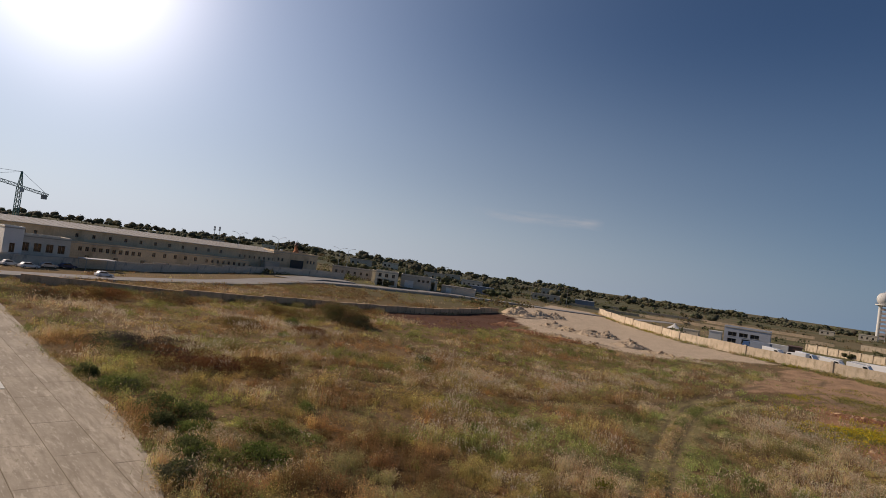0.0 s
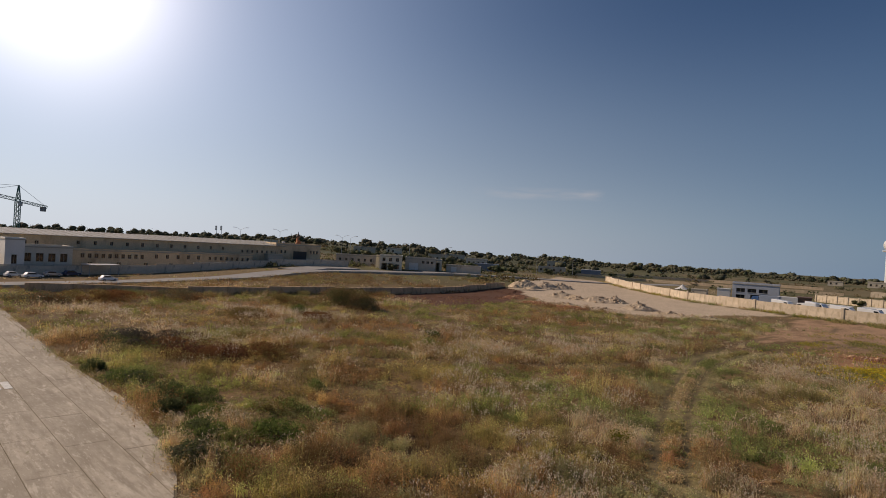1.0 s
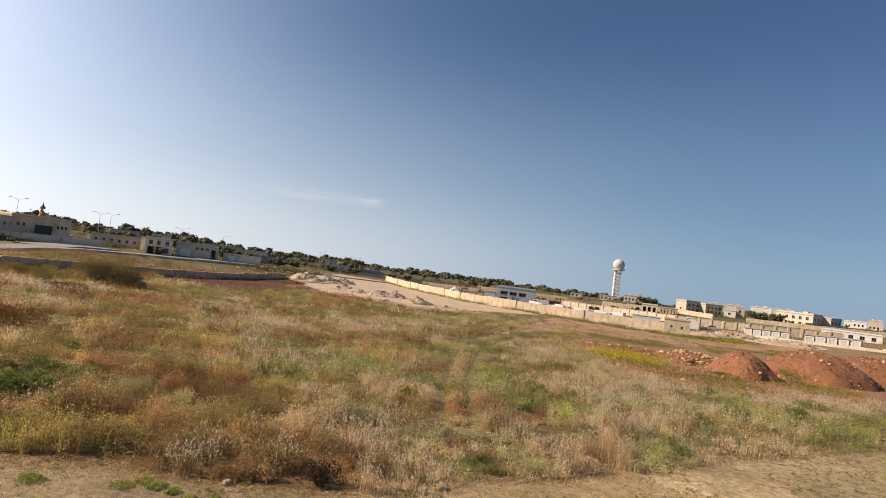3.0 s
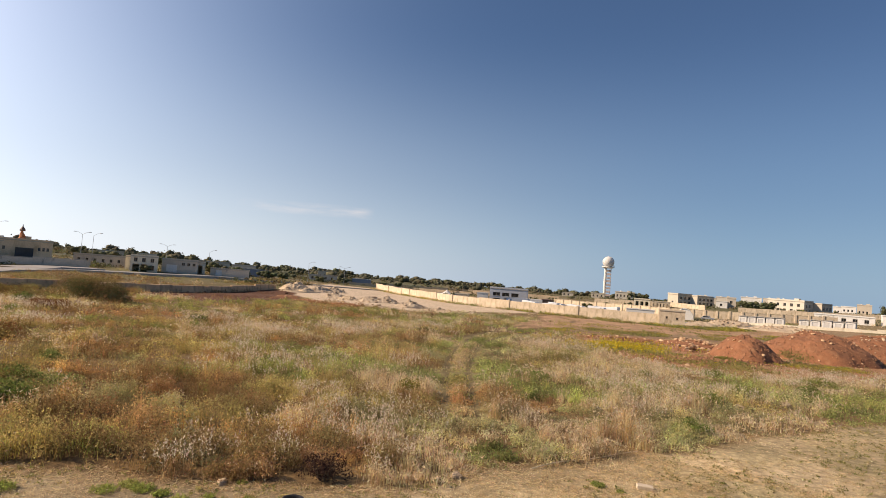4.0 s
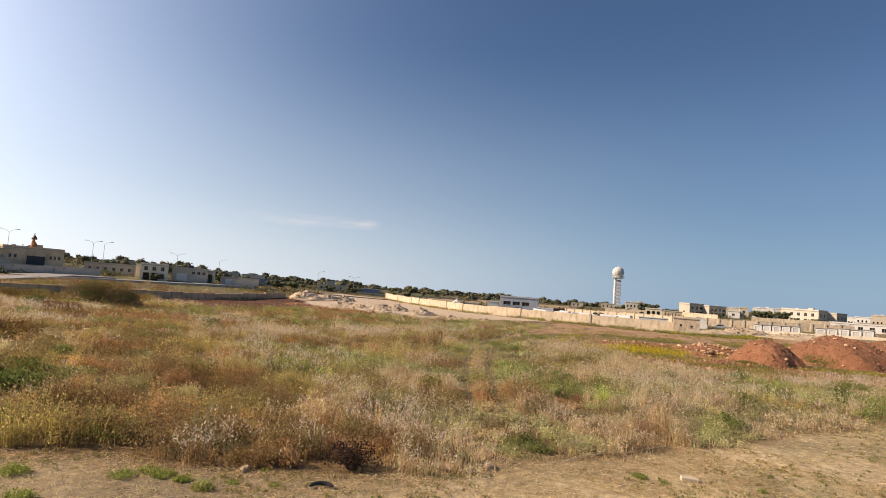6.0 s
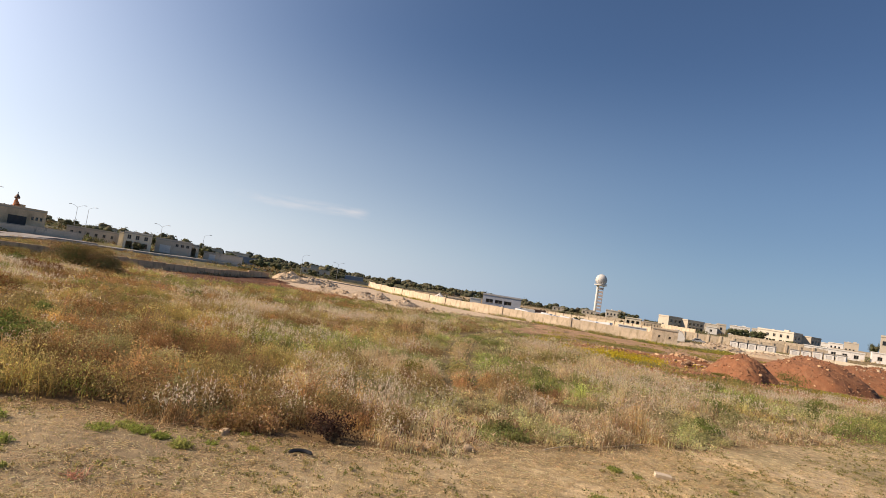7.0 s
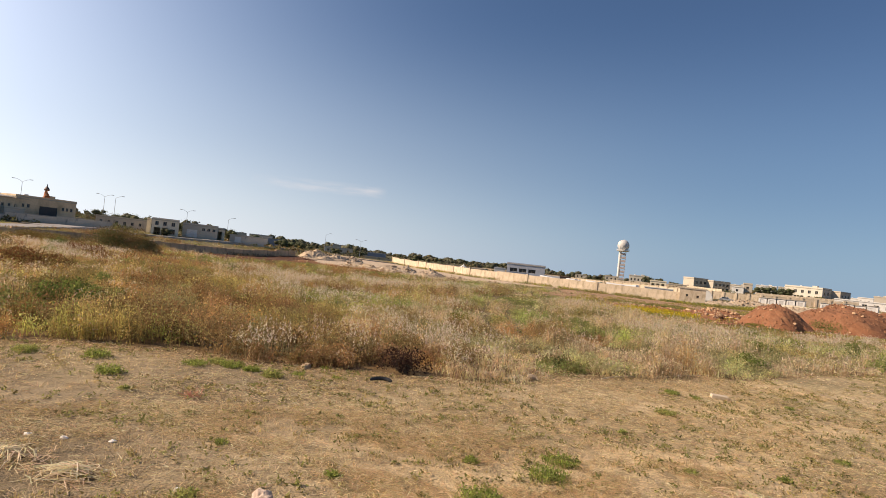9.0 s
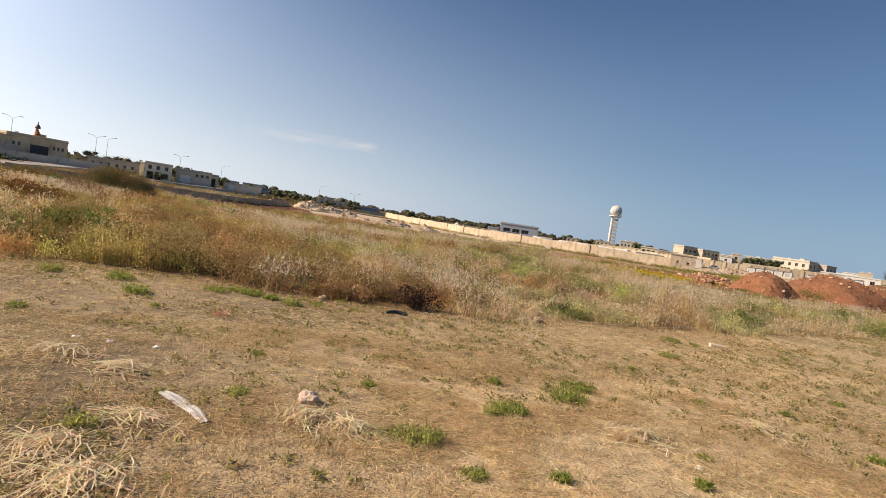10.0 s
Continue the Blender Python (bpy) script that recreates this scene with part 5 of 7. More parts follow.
def loose_rock(x, y, size, material, label, seed, flat=0.75, name="rock"):
    bm = rock_mesh(seed, size, flat, 3)
    for v in bm.verts:
        v.co *= 1 + 0.09 * noise.cell(v.co / size * 2.3 + Vector((seed, 0, 0))) + 0.05 * noise.noise(v.co / size * 6)
    ob = part(name, bm, material)
    ob.matrix_world = pose(x, y, gz(x, y) + size * flat * 0.35, 0, 0, seed * 50)
    return tagged(ob, label, "rock")


loose_rock(-5.75, 9.9, 0.135, surface("pinkish_field_rock", (0.56, 0.43, 0.34), 0.9, 0.25, 5, 6, 0.6, stain=(0.4, 0.3, 0.23), stain_at=0.6), "pale pinkish field rock in the straw", 3, 0.85)
loose_rock(-7.9, 18.9, 0.13, M_ROCK, "small pale stone beside green weeds", 5)
loose_rock(-1.45, 21.3, 0.16, M_ROCK, "small white stone at the edge of the weeds", 8)
loose_rock(17.8, 40.4, 0.28, M_ROCK, "pale stone in thin grass", 11)
loose_rock(14.3, 38.5, 0.26, M_ROCK, "pale stone in thin grass", 14)
loose_rock(8.4, 40.5, 0.3, M_ROCK, "pale stone between straw tufts", 15)
loose_rock(-9.95, 11.1, 0.055, M_PLASTIC, "small white stone chip on the straw", 21, 0.45)
loose_rock(-9.4, 11.15, 0.055, M_PLASTIC, "small white stone chip on the straw", 22, 0.45)
loose_rock(-8.7, 11.3, 0.055, M_PLASTIC, "small white stone chip on the straw", 23, 0.45)
loose_rock(-6.9, 9.9, 0.05, M_PLASTIC, "small white stone chip on the straw", 24, 0.45)
loose_rock(-0.4, 9.9, 0.055, M_PLASTIC, "small white stone chip on the straw", 26, 0.45)
loose_rock(-46.5, 38.0, 0.4, M_ROCK, "pale stone in dark weeds", 27)
blk = part("concrete_block", bevelled(boxes((-0.25, 0.25, -0.15, 0.15, 0, 0.13)), 0.016, 2), M_STONEWALL)
blk.matrix_world = pose(4.5, 22.0, gz(4.5, 22.0) - 0.02, 2, 3, -8)
tagged(blk, "pale tan concrete block lying in the straw", "block")

# long dry cane at the edge of the weeds
bm = bmesh.new()
cane = [(1.0 + 4.4 * t, 22.9 + 3.6 * t + 0.12 * math.sin(5 * t), 0.05 + 0.04 * math.sin(9 * t)) for t in np.linspace(0, 1, 15)]
cane = [Vector((x, y, gz(x, y) + z)) for x, y, z in cane]
for i, (a, b) in enumerate(zip(cane, cane[1:])):
    tube(bm, a, b, 0.02 - 0.0007 * i, 0.02 - 0.0007 * (i + 1), 7)
    tube(bm, a.lerp(b, 0.94), a.lerp(b, 0.99), 0.024 - 0.0007 * i, n=7)
tagged(part("dry_cane", bm, surface("pale_dry_cane", (0.66, 0.54, 0.37), 0.7, 0.2, 4, 6, 0.2)), "long pale dry cane lying along the weeds", "cane")

# torn strip of white plastic
bm = bmesh.new()
n = 16
rows_ = []
for k in range(n + 1):
    t = k / n
    w = 0.1 * (0.55 + 0.45 * math.sin(math.pi * min(1, t * 0.9 + 0.12))) * (1 + 0.05 * math.sin(k * 2.7))
    z = 0.05 + 0.01 * math.sin(k * 0.7)
    rows_.append([bm.verts.new((t * 1.15 - 0.57, s * w + 0.05 * math.sin(k * 0.22), z + 0.009 * c * (1 + 0.5 * math.sin(k * 0.8 + s)))) for s, c in ((-1, -1), (-0.4, 0.8), (0.2, -0.2), (0.6, 0.9), (1, -0.9))])
for a, b in zip(rows_, rows_[1:]):
    for j in range(4):
        bm.faces.new((a[j], a[j + 1], b[j + 1], b[j]))
bmesh.ops.solidify(bm, geom=bm.faces[:], thickness=0.012)
strip = part("plastic_strip", bm, M_PLASTIC)
strip.matrix_world = pose(-7.02, 8.85, gz(-7.02, 8.85), 0, 0, -38)
tagged(strip, "crumpled torn strip of white plastic on the straw", "litter")

# black plastic offcut and a scrap of red netting
bm = bmesh.new()
arc = [(0.33 * math.cos(a), 0.33 * math.sin(a)) for a in np.linspace(0.6, 2.6, 9)]
rings = []
for k, (x0, y0) in enumerate(arc):
    s = 0.05 * (0.55 if k in (0, len(arc) - 1) else 1)
    rings.append([bm.verts.new((x0 * (1 + s * math.cos(j * math.tau / 8) / 0.33), y0 * (1 + s * math.cos(j * math.tau / 8) / 0.33), 0.05 + s * math.sin(j * math.tau / 8))) for j in range(8)])
for a, b in zip(rings, rings[1:]):
    for j in range(8):
        bm.faces.new((a[j], a[(j + 1) % 8], b[(j + 1) % 8], b[j]))
bm.faces.new(rings[0])
bm.faces.new(rings[-1][::-1])
off = part("plastic_offcut", bm, M_BLACKPL)
off.matrix_world = pose(-5.6, 17.9, gz(-5.6, 17.9), 10, 0, 10)
tagged(off, "curved black plastic offcut lying on dry ground", "litter")
bm = bmesh.new()
rn = random.Random(3)
for k in range(40):
    a, x, y = rn.uniform(0, 6.28), rn.gauss(0, 0.1), rn.gauss(0, 0.12)
    tube(bm, (x, y, 0.02), (x + 0.13 * math.cos(a), y + 0.13 * math.sin(a), rn.uniform(0.03, 0.17)), 0.005, n=4)
net = part("netting_scrap", bm, M_REDPL)
net.matrix_world = pose(-9.0, 14.4, gz(-9.0, 14.4))
tagged(net, "faded red scrap of netting in the straw", "litter", kind="stuff")


# ---------------------------------------------------------------- foliage


def leaf_cloud(p, size, col, rg, upright=0.0, broad=0.26):
    """One triangle a leaf, freely turned, round each point."""
    n = len(p)
    a, b = rg.normal(size=(n, 3)), rg.normal(size=(n, 3))
    a[:, 2] += upright * 2
    a /= np.linalg.norm(a, axis=1)[:, None]
    b -= (a * b).sum(1)[:, None] * a
    b /= np.linalg.norm(b, axis=1)[:, None] + 1e-9
    s = np.broadcast_to(size, (n,))[:, None]
    v = np.stack([p - b * s * broad, p + b * s * broad, p + a * s * 1.25], 1).reshape(-1, 3)
    return v, np.arange(3 * n).reshape(-1, 3), np.repeat(col, 3, 0)


G = (1 + 5 ** 0.5) / 2
ICO = np.array([(-1, G, 0), (1, G, 0), (-1, -G, 0), (1, -G, 0), (0, -1, G), (0, 1, G), (0, -1, -G), (0, 1, -G), (G, 0, -1), (G, 0, 1), (-G, 0, -1), (-G, 0, 1)]) / 1.9
ICO_T = np.array(((0, 11, 5), (0, 5, 1), (0, 1, 7), (0, 7, 10), (0, 10, 11), (1, 5, 9), (5, 11, 4), (11, 10, 2), (10, 7, 6), (7, 1, 8),
                  (3, 9, 4), (3, 4, 2), (3, 2, 6), (3, 6, 8), (3, 8, 9), (4, 9, 5), (2, 4, 11), (6, 2, 10), (8, 6, 7), (9, 8, 1)))


def inner_lumps(p, r, col, rg):
    """The dense twiggy inside of a crown: one ragged lump round each point."""
    n = len(p)
    v = p[:, None, :] + ICO[None] * np.broadcast_to(r, (n, 3))[:, None, :] * rg.uniform(0.7, 1.25, (n, 12, 1))
    return v.reshape(-1, 3), (ICO_T[None] + np.arange(n)[:, None, None] * 12).reshape(-1, 3), np.repeat(col, 12, 0)


def blades(x, y, z, h, w, lean, col, rg, bend=True):
    """Grass blades: tapered, leaning, bent once."""
    n = len(x)
    a, side = rg.uniform(0, math.tau, n), rg.uniform(0, math.tau, n)
    lean = np.abs(rg.normal(0, 1, n)) * lean
    up = 1 / np.sqrt(1 + lean ** 2)
    o = np.stack([x, y, z], 1)
    d = np.stack([np.cos(a) * lean * up, np.sin(a) * lean * up, up], 1) * h[:, None]
    s = np.stack([np.cos(side), np.sin(side), 0 * side], 1) * (w / 2)[:, None]
    tip = o + d
    tip[:, 2] -= 0.12 * h * lean
    if not bend:
        return np.stack([o - s, o + s, tip], 1).reshape(-1, 3), np.arange(3 * n).reshape(-1, 3), np.repeat(col, 3, 0), tip
    mid = o + d * 0.55 + np.stack([-np.cos(a), -np.sin(a), 0.4 + 0 * a], 1) * (0.12 * h * lean)[:, None]
    v = np.stack([o - s, o + s, mid - s * 0.75, mid + s * 0.75, tip], 1).reshape(-1, 3)
    t = np.arange(n)[:, None] * 5
    t = np.concatenate([t + [0, 1, 3], t + [0, 3, 2], t + [2, 3, 4]])
    return v, t, np.repeat(col, 5, 0), tip


def joined(chunks):
    vs, ts, cs, k = [], [], [], 0
    for v, t, c in chunks:
        vs.append(v)
        ts.append(t + k)
        cs.append(c)
        k += len(v)
    return np.concatenate(vs), np.concatenate(ts), np.concatenate(cs)


STRAW, OAT, RUST, OLIVE, GREEN, SAGE, YELLOW = [np.array(c) for c in (
    (0.58, 0.44, 0.25), (0.66, 0.53, 0.35), (0.34, 0.215, 0.1), (0.38, 0.315, 0.125), (0.27, 0.29, 0.1), (0.37, 0.335, 0.17), (0.58, 0.455, 0.045))]


def vary(col, n, rg, k=0.22):
    return np.clip(col * (1 + rg.normal(0, k, (n, 1))) * (1 + rg.normal(0, 0.06, (n, 3))), 0.01, 0.9)


def bush(name, x, y, w, d, h, cols, label, leaves, size, seed, stems=14, category="bush", group="", lumps=9, stem_material=None):
    """A shrub: tapered stems and a crown of many leaves in uneven lumps."""
    rg = np.random.default_rng(seed)
    root = thing(name, pose(x, y, gz(x, y)), label, category, group)
    c = np.stack([rg.uniform(-0.36, 0.36, lumps) * w, rg.uniform(-0.36, 0.36, lumps) * d, rg.uniform(0.3, 0.72, lumps) * h], 1)
    r = rg.uniform(0.2, 0.36, lumps)
    c[:, 2] *= 1 - 0.5 * ((c[:, 0] / w) ** 2 + (c[:, 1] / d) ** 2) * 2.5
    pick = rg.integers(0, lumps, leaves)
    q = rg.normal(size=(leaves, 3))
    q /= np.linalg.norm(q, axis=1)[:, None]
    q *= (rg.uniform(0.25, 1, leaves) ** 0.5)[:, None]
    p = c[pick] + q * r[pick][:, None] * np.array([w * 0.75, d * 0.75, h * 0.95])
    free = rg.uniform(0, 1, leaves) < 0.4
    u, an = np.sqrt(rg.uniform(0, 1, leaves)) * 0.58, rg.uniform(0, math.tau, leaves)
    dome = np.stack([u * w * np.cos(an), u * d * np.sin(an), h * rg.uniform(0.05, 0.95, leaves) * np.sqrt(np.clip(1 - (u / 0.6) ** 2, 0.02, 1))], 1)
    p[free] = dome[free]
    p[:, 2] = np.maximum(p[:, 2], 0.02 + rg.uniform(0, 0.1, leaves) * h)
    mixcol = np.array(cols)[rg.integers(0, len(cols), lumps)][pick]
    raw_mesh("foliage", *leaf_cloud(p, rg.uniform(0.6, 1.3, leaves) * size, np.clip(mixcol * (1 + rg.normal(0, 0.25, (leaves, 1))), 0.01, 0.8), rg, 0.3, 0.42), M_LEAF, root)
    bm = bmesh.new()
    for k in range(stems):
        t = c[k % lumps] * rg.uniform(0.8, 1.1)
        b = Vector((t[0] * 0.35, t[1] * 0.35, -0.05))
        m = b.lerp(Vector(t), 0.5) + Vector((rg.normal() * 0.05 * w, rg.normal() * 0.05 * d, 0.05 * h))
        tube(bm, b, m, 0.022 * h ** 0.5, 0.014 * h ** 0.5, 5)
        tube(bm, m, t, 0.014 * h ** 0.5, 0.004, 5)
    tagged(part("woody_base", bm, stem_material or M_BARK, root), kind="stuff")
    return root


DK, MG, RS, OL, GB = (0.11, 0.125, 0.05), (0.15, 0.19, 0.05), (0.2, 0.09, 0.035), (0.2, 0.15, 0.05), (0.13, 0.13, 0.075)
bush("large_bush", -51, 78, 9.5, 5, 3.2, [RS, OL, (0.25, 0.15, 0.075), (0.22, 0.12, 0.06), DK], "large rusty brown bush with dark grey-green skirts", 19000, 0.1, 1, 24)
bush("dark_bush", -47.6, 77.0, 4, 3, 1.9, [DK, GB], "dark grey-green bush below the rusty one", 4000, 0.1, 2)
bush("round_bush", -50, 65.5, 2.0, 1.8, 1.3, [MG, DK], "small dark green round bush", 900, 0.12, 3)
bush("round_bush", -28.7, 61.5, 1.9, 1.6, 1.0, [MG, DK], "small dark green round bush in straw", 800, 0.1, 4)
bush("green_bush", -19.3, 24.6, 2.6, 2.0, 1.15, [MG, (0.1, 0.15, 0.03), MG], "leafy bright green bush at the field edge", 2600, 0.085, 5, 20)
bush("green_bush", -22.3, 28.4, 3.0, 2.4, 0.9, [MG, OL], "low leafy green bush among rusty weeds", 1800, 0.09, 6)
for k, (x, y, w, h, cols, lab) in enumerate((
        (-38.6, 28.9, 1.2, 1.0, [DK], "small dark bush at the runway edge"), (-29.3, 26.7, 2.2, 1.2, [DK, MG], "dark green bush at the runway edge"),
        (-27.0, 24.9, 1.6, 1.1, [DK], "dark bush at the runway edge"), (-27.4, 27.2, 2.2, 1.1, [MG, DK], "green bush near the runway"),
        (-22.4, 22.9, 2.0, 1.1, [MG, DK], "green bush near the runway corner"), (-20.2, 20.6, 1.7, 1.0, [DK, GB], "dark grey-green bush at the runway corner"),
        (-24.6, 25.4, 1.8, 0.9, [MG], "bright green weed bush near the runway"), (-34.6, 28.3, 2.4, 1.0, [GB, MG], "grey-green bush beside the runway"),
        (-37, 37.5, 5, 1.5, [(0.12, 0.05, 0.03), RS], "dark rusty brown bush in the field"), (-47, 37.2, 4.5, 1.4, [(0.08, 0.07, 0.06), DK], "dry dark grey bush among weeds"),
        (-43, 40, 5, 1.3, [(0.1, 0.08, 0.06), RS], "dry dark grey-brown bush"), (-33.5, 40.5, 4, 1.3, [RS, OL], "rusty brown weed bush in the field"),
        (-57, 72, 6, 1.7, [RS, OL], "rusty brown bush below the field wall"), (-72, 66, 6, 1.8, [RS, OL, GB], "rusty brown bush by the field wall"),
        (-78.5, 49.5, 5, 1.7, [RS, GB], "rusty brown bush by the field wall"), (-77.5, 55, 5, 1.8, [RS, OL], "low rusty brown bush by the field wall"), (-76.5, 60, 5, 1.6, [RS], "low rusty brown bush by the field wall"),
        (-52, 58, 4, 1.3, [RS, OL], "low brown weed bush in dry grass"), (-45, 62, 3.4, 1.2, [RS], "low brown weed bush in dry grass"))):
    bush("weed_bush", x, y, w * 1.25, w * 1.1, h, cols, lab, int(1500 + 900 * w), 0.07 + 0.005 * w, 60 + k)
bush("burnt_bush", -5.35, 20.1, 1.5, 1.1, 0.85, [(0.045, 0.025, 0.02), (0.07, 0.035, 0.025)], "dark burnt-looking clump of dead weed", 1500, 0.05, 90, 30)
bush("yellow_bush", -4.3, 34.6, 1.8, 1.5, 0.85, [(0.22, 0.2, 0.03), (0.16, 0.17, 0.03)], "yellow-green weed bush amid straw", 1300, 0.07, 91)

# leafy green clumps scattered in the field
rb = random.Random(15)
for k, (x, y) in enumerate(((-17.3, 20.4), (-19.8, 21.6), (-44.5, 57.2), (-26.1, 55.3), (3.1, 43), (16.5, 43), (8.9, 30.5), (4.6, 29.7), (11.5, 48), (18.2, 52.8), (-20.5, 23.2), (-33.8, 68.2),
                            (-19.7, 28.7), (-35.8, 30.2), (-26.8, 57.1), (22, 46), (13, 39), (19.5, 42), (7.5, 37), (26, 52), (-14, 40), (-9.5, 52), (-24, 34), (-16.5, 33))):
    w = rb.uniform(1.2, 2.4)
    bush("green_clump", x, y, w, w * rb.uniform(0.7, 1), rb.uniform(0.6, 0.95), rb.choice(([(0.22, 0.26, 0.08), (0.27, 0.29, 0.09)], [(0.2, 0.25, 0.07), (0.25, 0.27, 0.09)], [(0.3, 0.29, 0.1), (0.22, 0.25, 0.08)])),
         "low leafy green clump in dry grass", 1100, 0.075, 800 + k, 8, "weed", "green clumps in the field")

bush("green_clump", 33.2, 70.0, 2.2, 7.0, 1.7, [MG, (0.17, 0.18, 0.05)], "green weeds growing between two red earth heaps", 1300, 0.09, 850, 8, "weed")
bush("green_clump", 24.5, 66.5, 2.6, 2.0, 0.6, [MG, (0.2, 0.2, 0.04)], "green weeds at the foot of a red earth heap", 900, 0.08, 851, 8, "weed")

# brown dock bushes along the clearing's edge
for k, (x, y, w, h) in enumerate(((-15.6, 20.2, 2.2, 0.95), (-13.2, 20.6, 1.9, 1.15), (-11.2, 20.3, 2.4, 1.2), (-9.4, 20.9, 1.9, 1.05), (-7.3, 21.0, 1.8, 1.15), (-12.0, 22.6, 2.6, 1.25), (-8.6, 23.2, 2.4, 1.1),
                                  (-3.6, 21.9, 1.7, 0.95), (-6.0, 22.8, 2.0, 1.0), (-15.0, 24.0, 2.6, 1.2), (-10.5, 27.0, 2.8, 1.1), (-3.4, 28.5, 2.6, 1.0), (-7.0, 32.0, 2.8, 1.05))):
    bush("dock_bush", x, y, w, w * 0.85, h, [(0.3, 0.2, 0.09), (0.36, 0.26, 0.12), (0.26, 0.155, 0.07), (0.36, 0.3, 0.13)], "bushy brown dock weed with dry seed", 2600, 0.05, 870 + k, 16, "weed", "dock weeds at the clearing's edge", 14)

# small green plants standing in the mown clearing
TUFTS = [(-14.4, 16.6), (-12.8, 17.0), (-11.5, 15.5), (-10.4, 14.3), (-12.0, 12.4), (-10.5, 17.6), (-10.1, 18.1), (-9.6, 17.9), (-9.0, 17.7), (-8.3, 17.3),
         (-7.8, 17.9), (-7.4, 19.1), (-6.8, 18.0), (-5.1, 11.1), (-7.2, 11.9), (-7.7, 7.9), (-3.1, 12.6), (-2.9, 11.0), (-3.2, 10.7), (-1.8, 12.3), (-1.5, 13.2),
         (1.9, 18.7), (3.0, 21.9), (3.6, 21.4), (0.2, 16.0), (2.7, 13.9), (4.8, 15.8), (0.9, 13.6), (-3.4, 8.4), (-4.5, 9.2), (-4.1, 9.2), (-0.6, 9.2), (-2.4, 8.7),
         (-0.2, 10.3), (3.0, 11.6), (6.4, 21.5), (-6.7, 9.7)]
BIG = {0, 1, 2, 5, 6, 7, 8, 9, 17, 19, 21, 22, 30, 20}


def tuft(x, y, w, h, col, n, label, seed, lean=0.9):
    rg = np.random.default_rng(seed)
    r, a = np.sqrt(rg.uniform(0, 1, n)) * w * 0.4, rg.uniform(0, math.tau, n)
    bx, by = r * np.cos(a), r * np.sin(a)
    v, t, c, tip = blades(bx, by, 0 * bx - 0.02, h * rg.uniform(0.5, 1.1, n), np.full(n, 0.014), lean, vary(np.array(col), n, rg, 0.28), rg)
    m = n * 4
    k = rg.integers(0, n, m)
    p = np.stack([bx[k], by[k], 0 * bx[k]], 1)
    p = p + (tip[k] - p) * rg.uniform(0.4, 1.0, (m, 1)) + rg.normal(0, 0.015, (m, 3))
    v2, t2, c2 = leaf_cloud(p, rg.uniform(0.025, 0.055, m), vary(np.array(col) * 1.2, m, rg, 0.3), rg, 0.4)
    root = raw_mesh("weed_tuft", *joined([(v, t, c), (v2, t2, c2)]), M_LEAF)
    root.matrix_world = pose(x, y, gz(x, y))
    return tagged(root, label, "weed", "green weeds in the clearing")


def stalk_pile(x, y, w, seed):
    """A flat raked heap of long cut stalks, each bowed over its neighbours."""
    rg = np.random.default_rng(seed)
    n = int(230 * w)
    r, a = np.abs(rg.normal(0, 0.36, n)) * w, rg.uniform(0, math.tau, n)
    o = np.stack([r * np.cos(a), r * np.sin(a) * 0.8, 0.1 * np.exp(-(r / (0.4 * w)) ** 2) * rg.uniform(0.3, 1, n)], 1)
    turn = rg.normal(rg.uniform(0, 3.1), 0.7, n)
    d = np.stack([np.cos(turn), np.sin(turn), rg.normal(0, 0.08, n)], 1) * rg.uniform(0.2, 0.55, (n, 1))
    s = np.stack([-np.sin(turn), np.cos(turn), rg.uniform(-0.6, 0.6, n)], 1) * 0.0065
    mid = o + np.array((0, 0, 1)) * rg.uniform(0.01, 0.05, (n, 1)) + s * rg.normal(0, 6, (n, 1))
    v = np.stack([o - d / 2 - s, o - d / 2 + s, mid - s, mid + s, o + d / 2 - s, o + d / 2 + s], 1)
    v[..., 2] = np.maximum(v[..., 2], 0.012)
    t = np.arange(n)[:, None] * 6
    tri = np.concatenate([t + [0, 1, 3], t + [0, 3, 2], t + [2, 3, 5], t + [2, 5, 4]])
    ob = raw_mesh("stalk_pile", v.reshape(-1, 3), tri, np.repeat(vary(np.array((0.84, 0.71, 0.5)), n, rg, 0.15), 6, 0), M_LEAF)
    ob.matrix_world = pose(x, y, gz(x, y))
    return tagged(ob, "loose pile of pale cut stalks on the ground", "dry stalks", kind="stuff")


rt = random.Random(5)
for k, (x, y, w) in enumerate(((-6.95, 6.75, 1.3), (-7.6, 7.3, 0.9), (-5.6, 9.2, 0.9), (-5.0, 9.1, 0.8), (-7.3, 8.3, 0.7), (-9.6, 10.2, 0.9), (-8.4, 9.9, 0.8), (-1.0, 10.8, 0.9), (1.5, 12.5, 1.0))):
    stalk_pile(x, y, w, 700 + k)
for k, (x, y) in enumerate(TUFTS):
    big = k in BIG
    w, h = (rt.uniform(0.5, 0.85), rt.uniform(0.13, 0.23)) if big else (rt.uniform(0.2, 0.45), rt.uniform(0.06, 0.13))
    tuft(x, y, w, h, (0.25, 0.29, 0.075) if k % 3 else (0.31, 0.32, 0.1), 170 if big else 90,
         "bushy bright green weed on dry ground" if big else "small green weed tuft in cut straw", 200 + k)


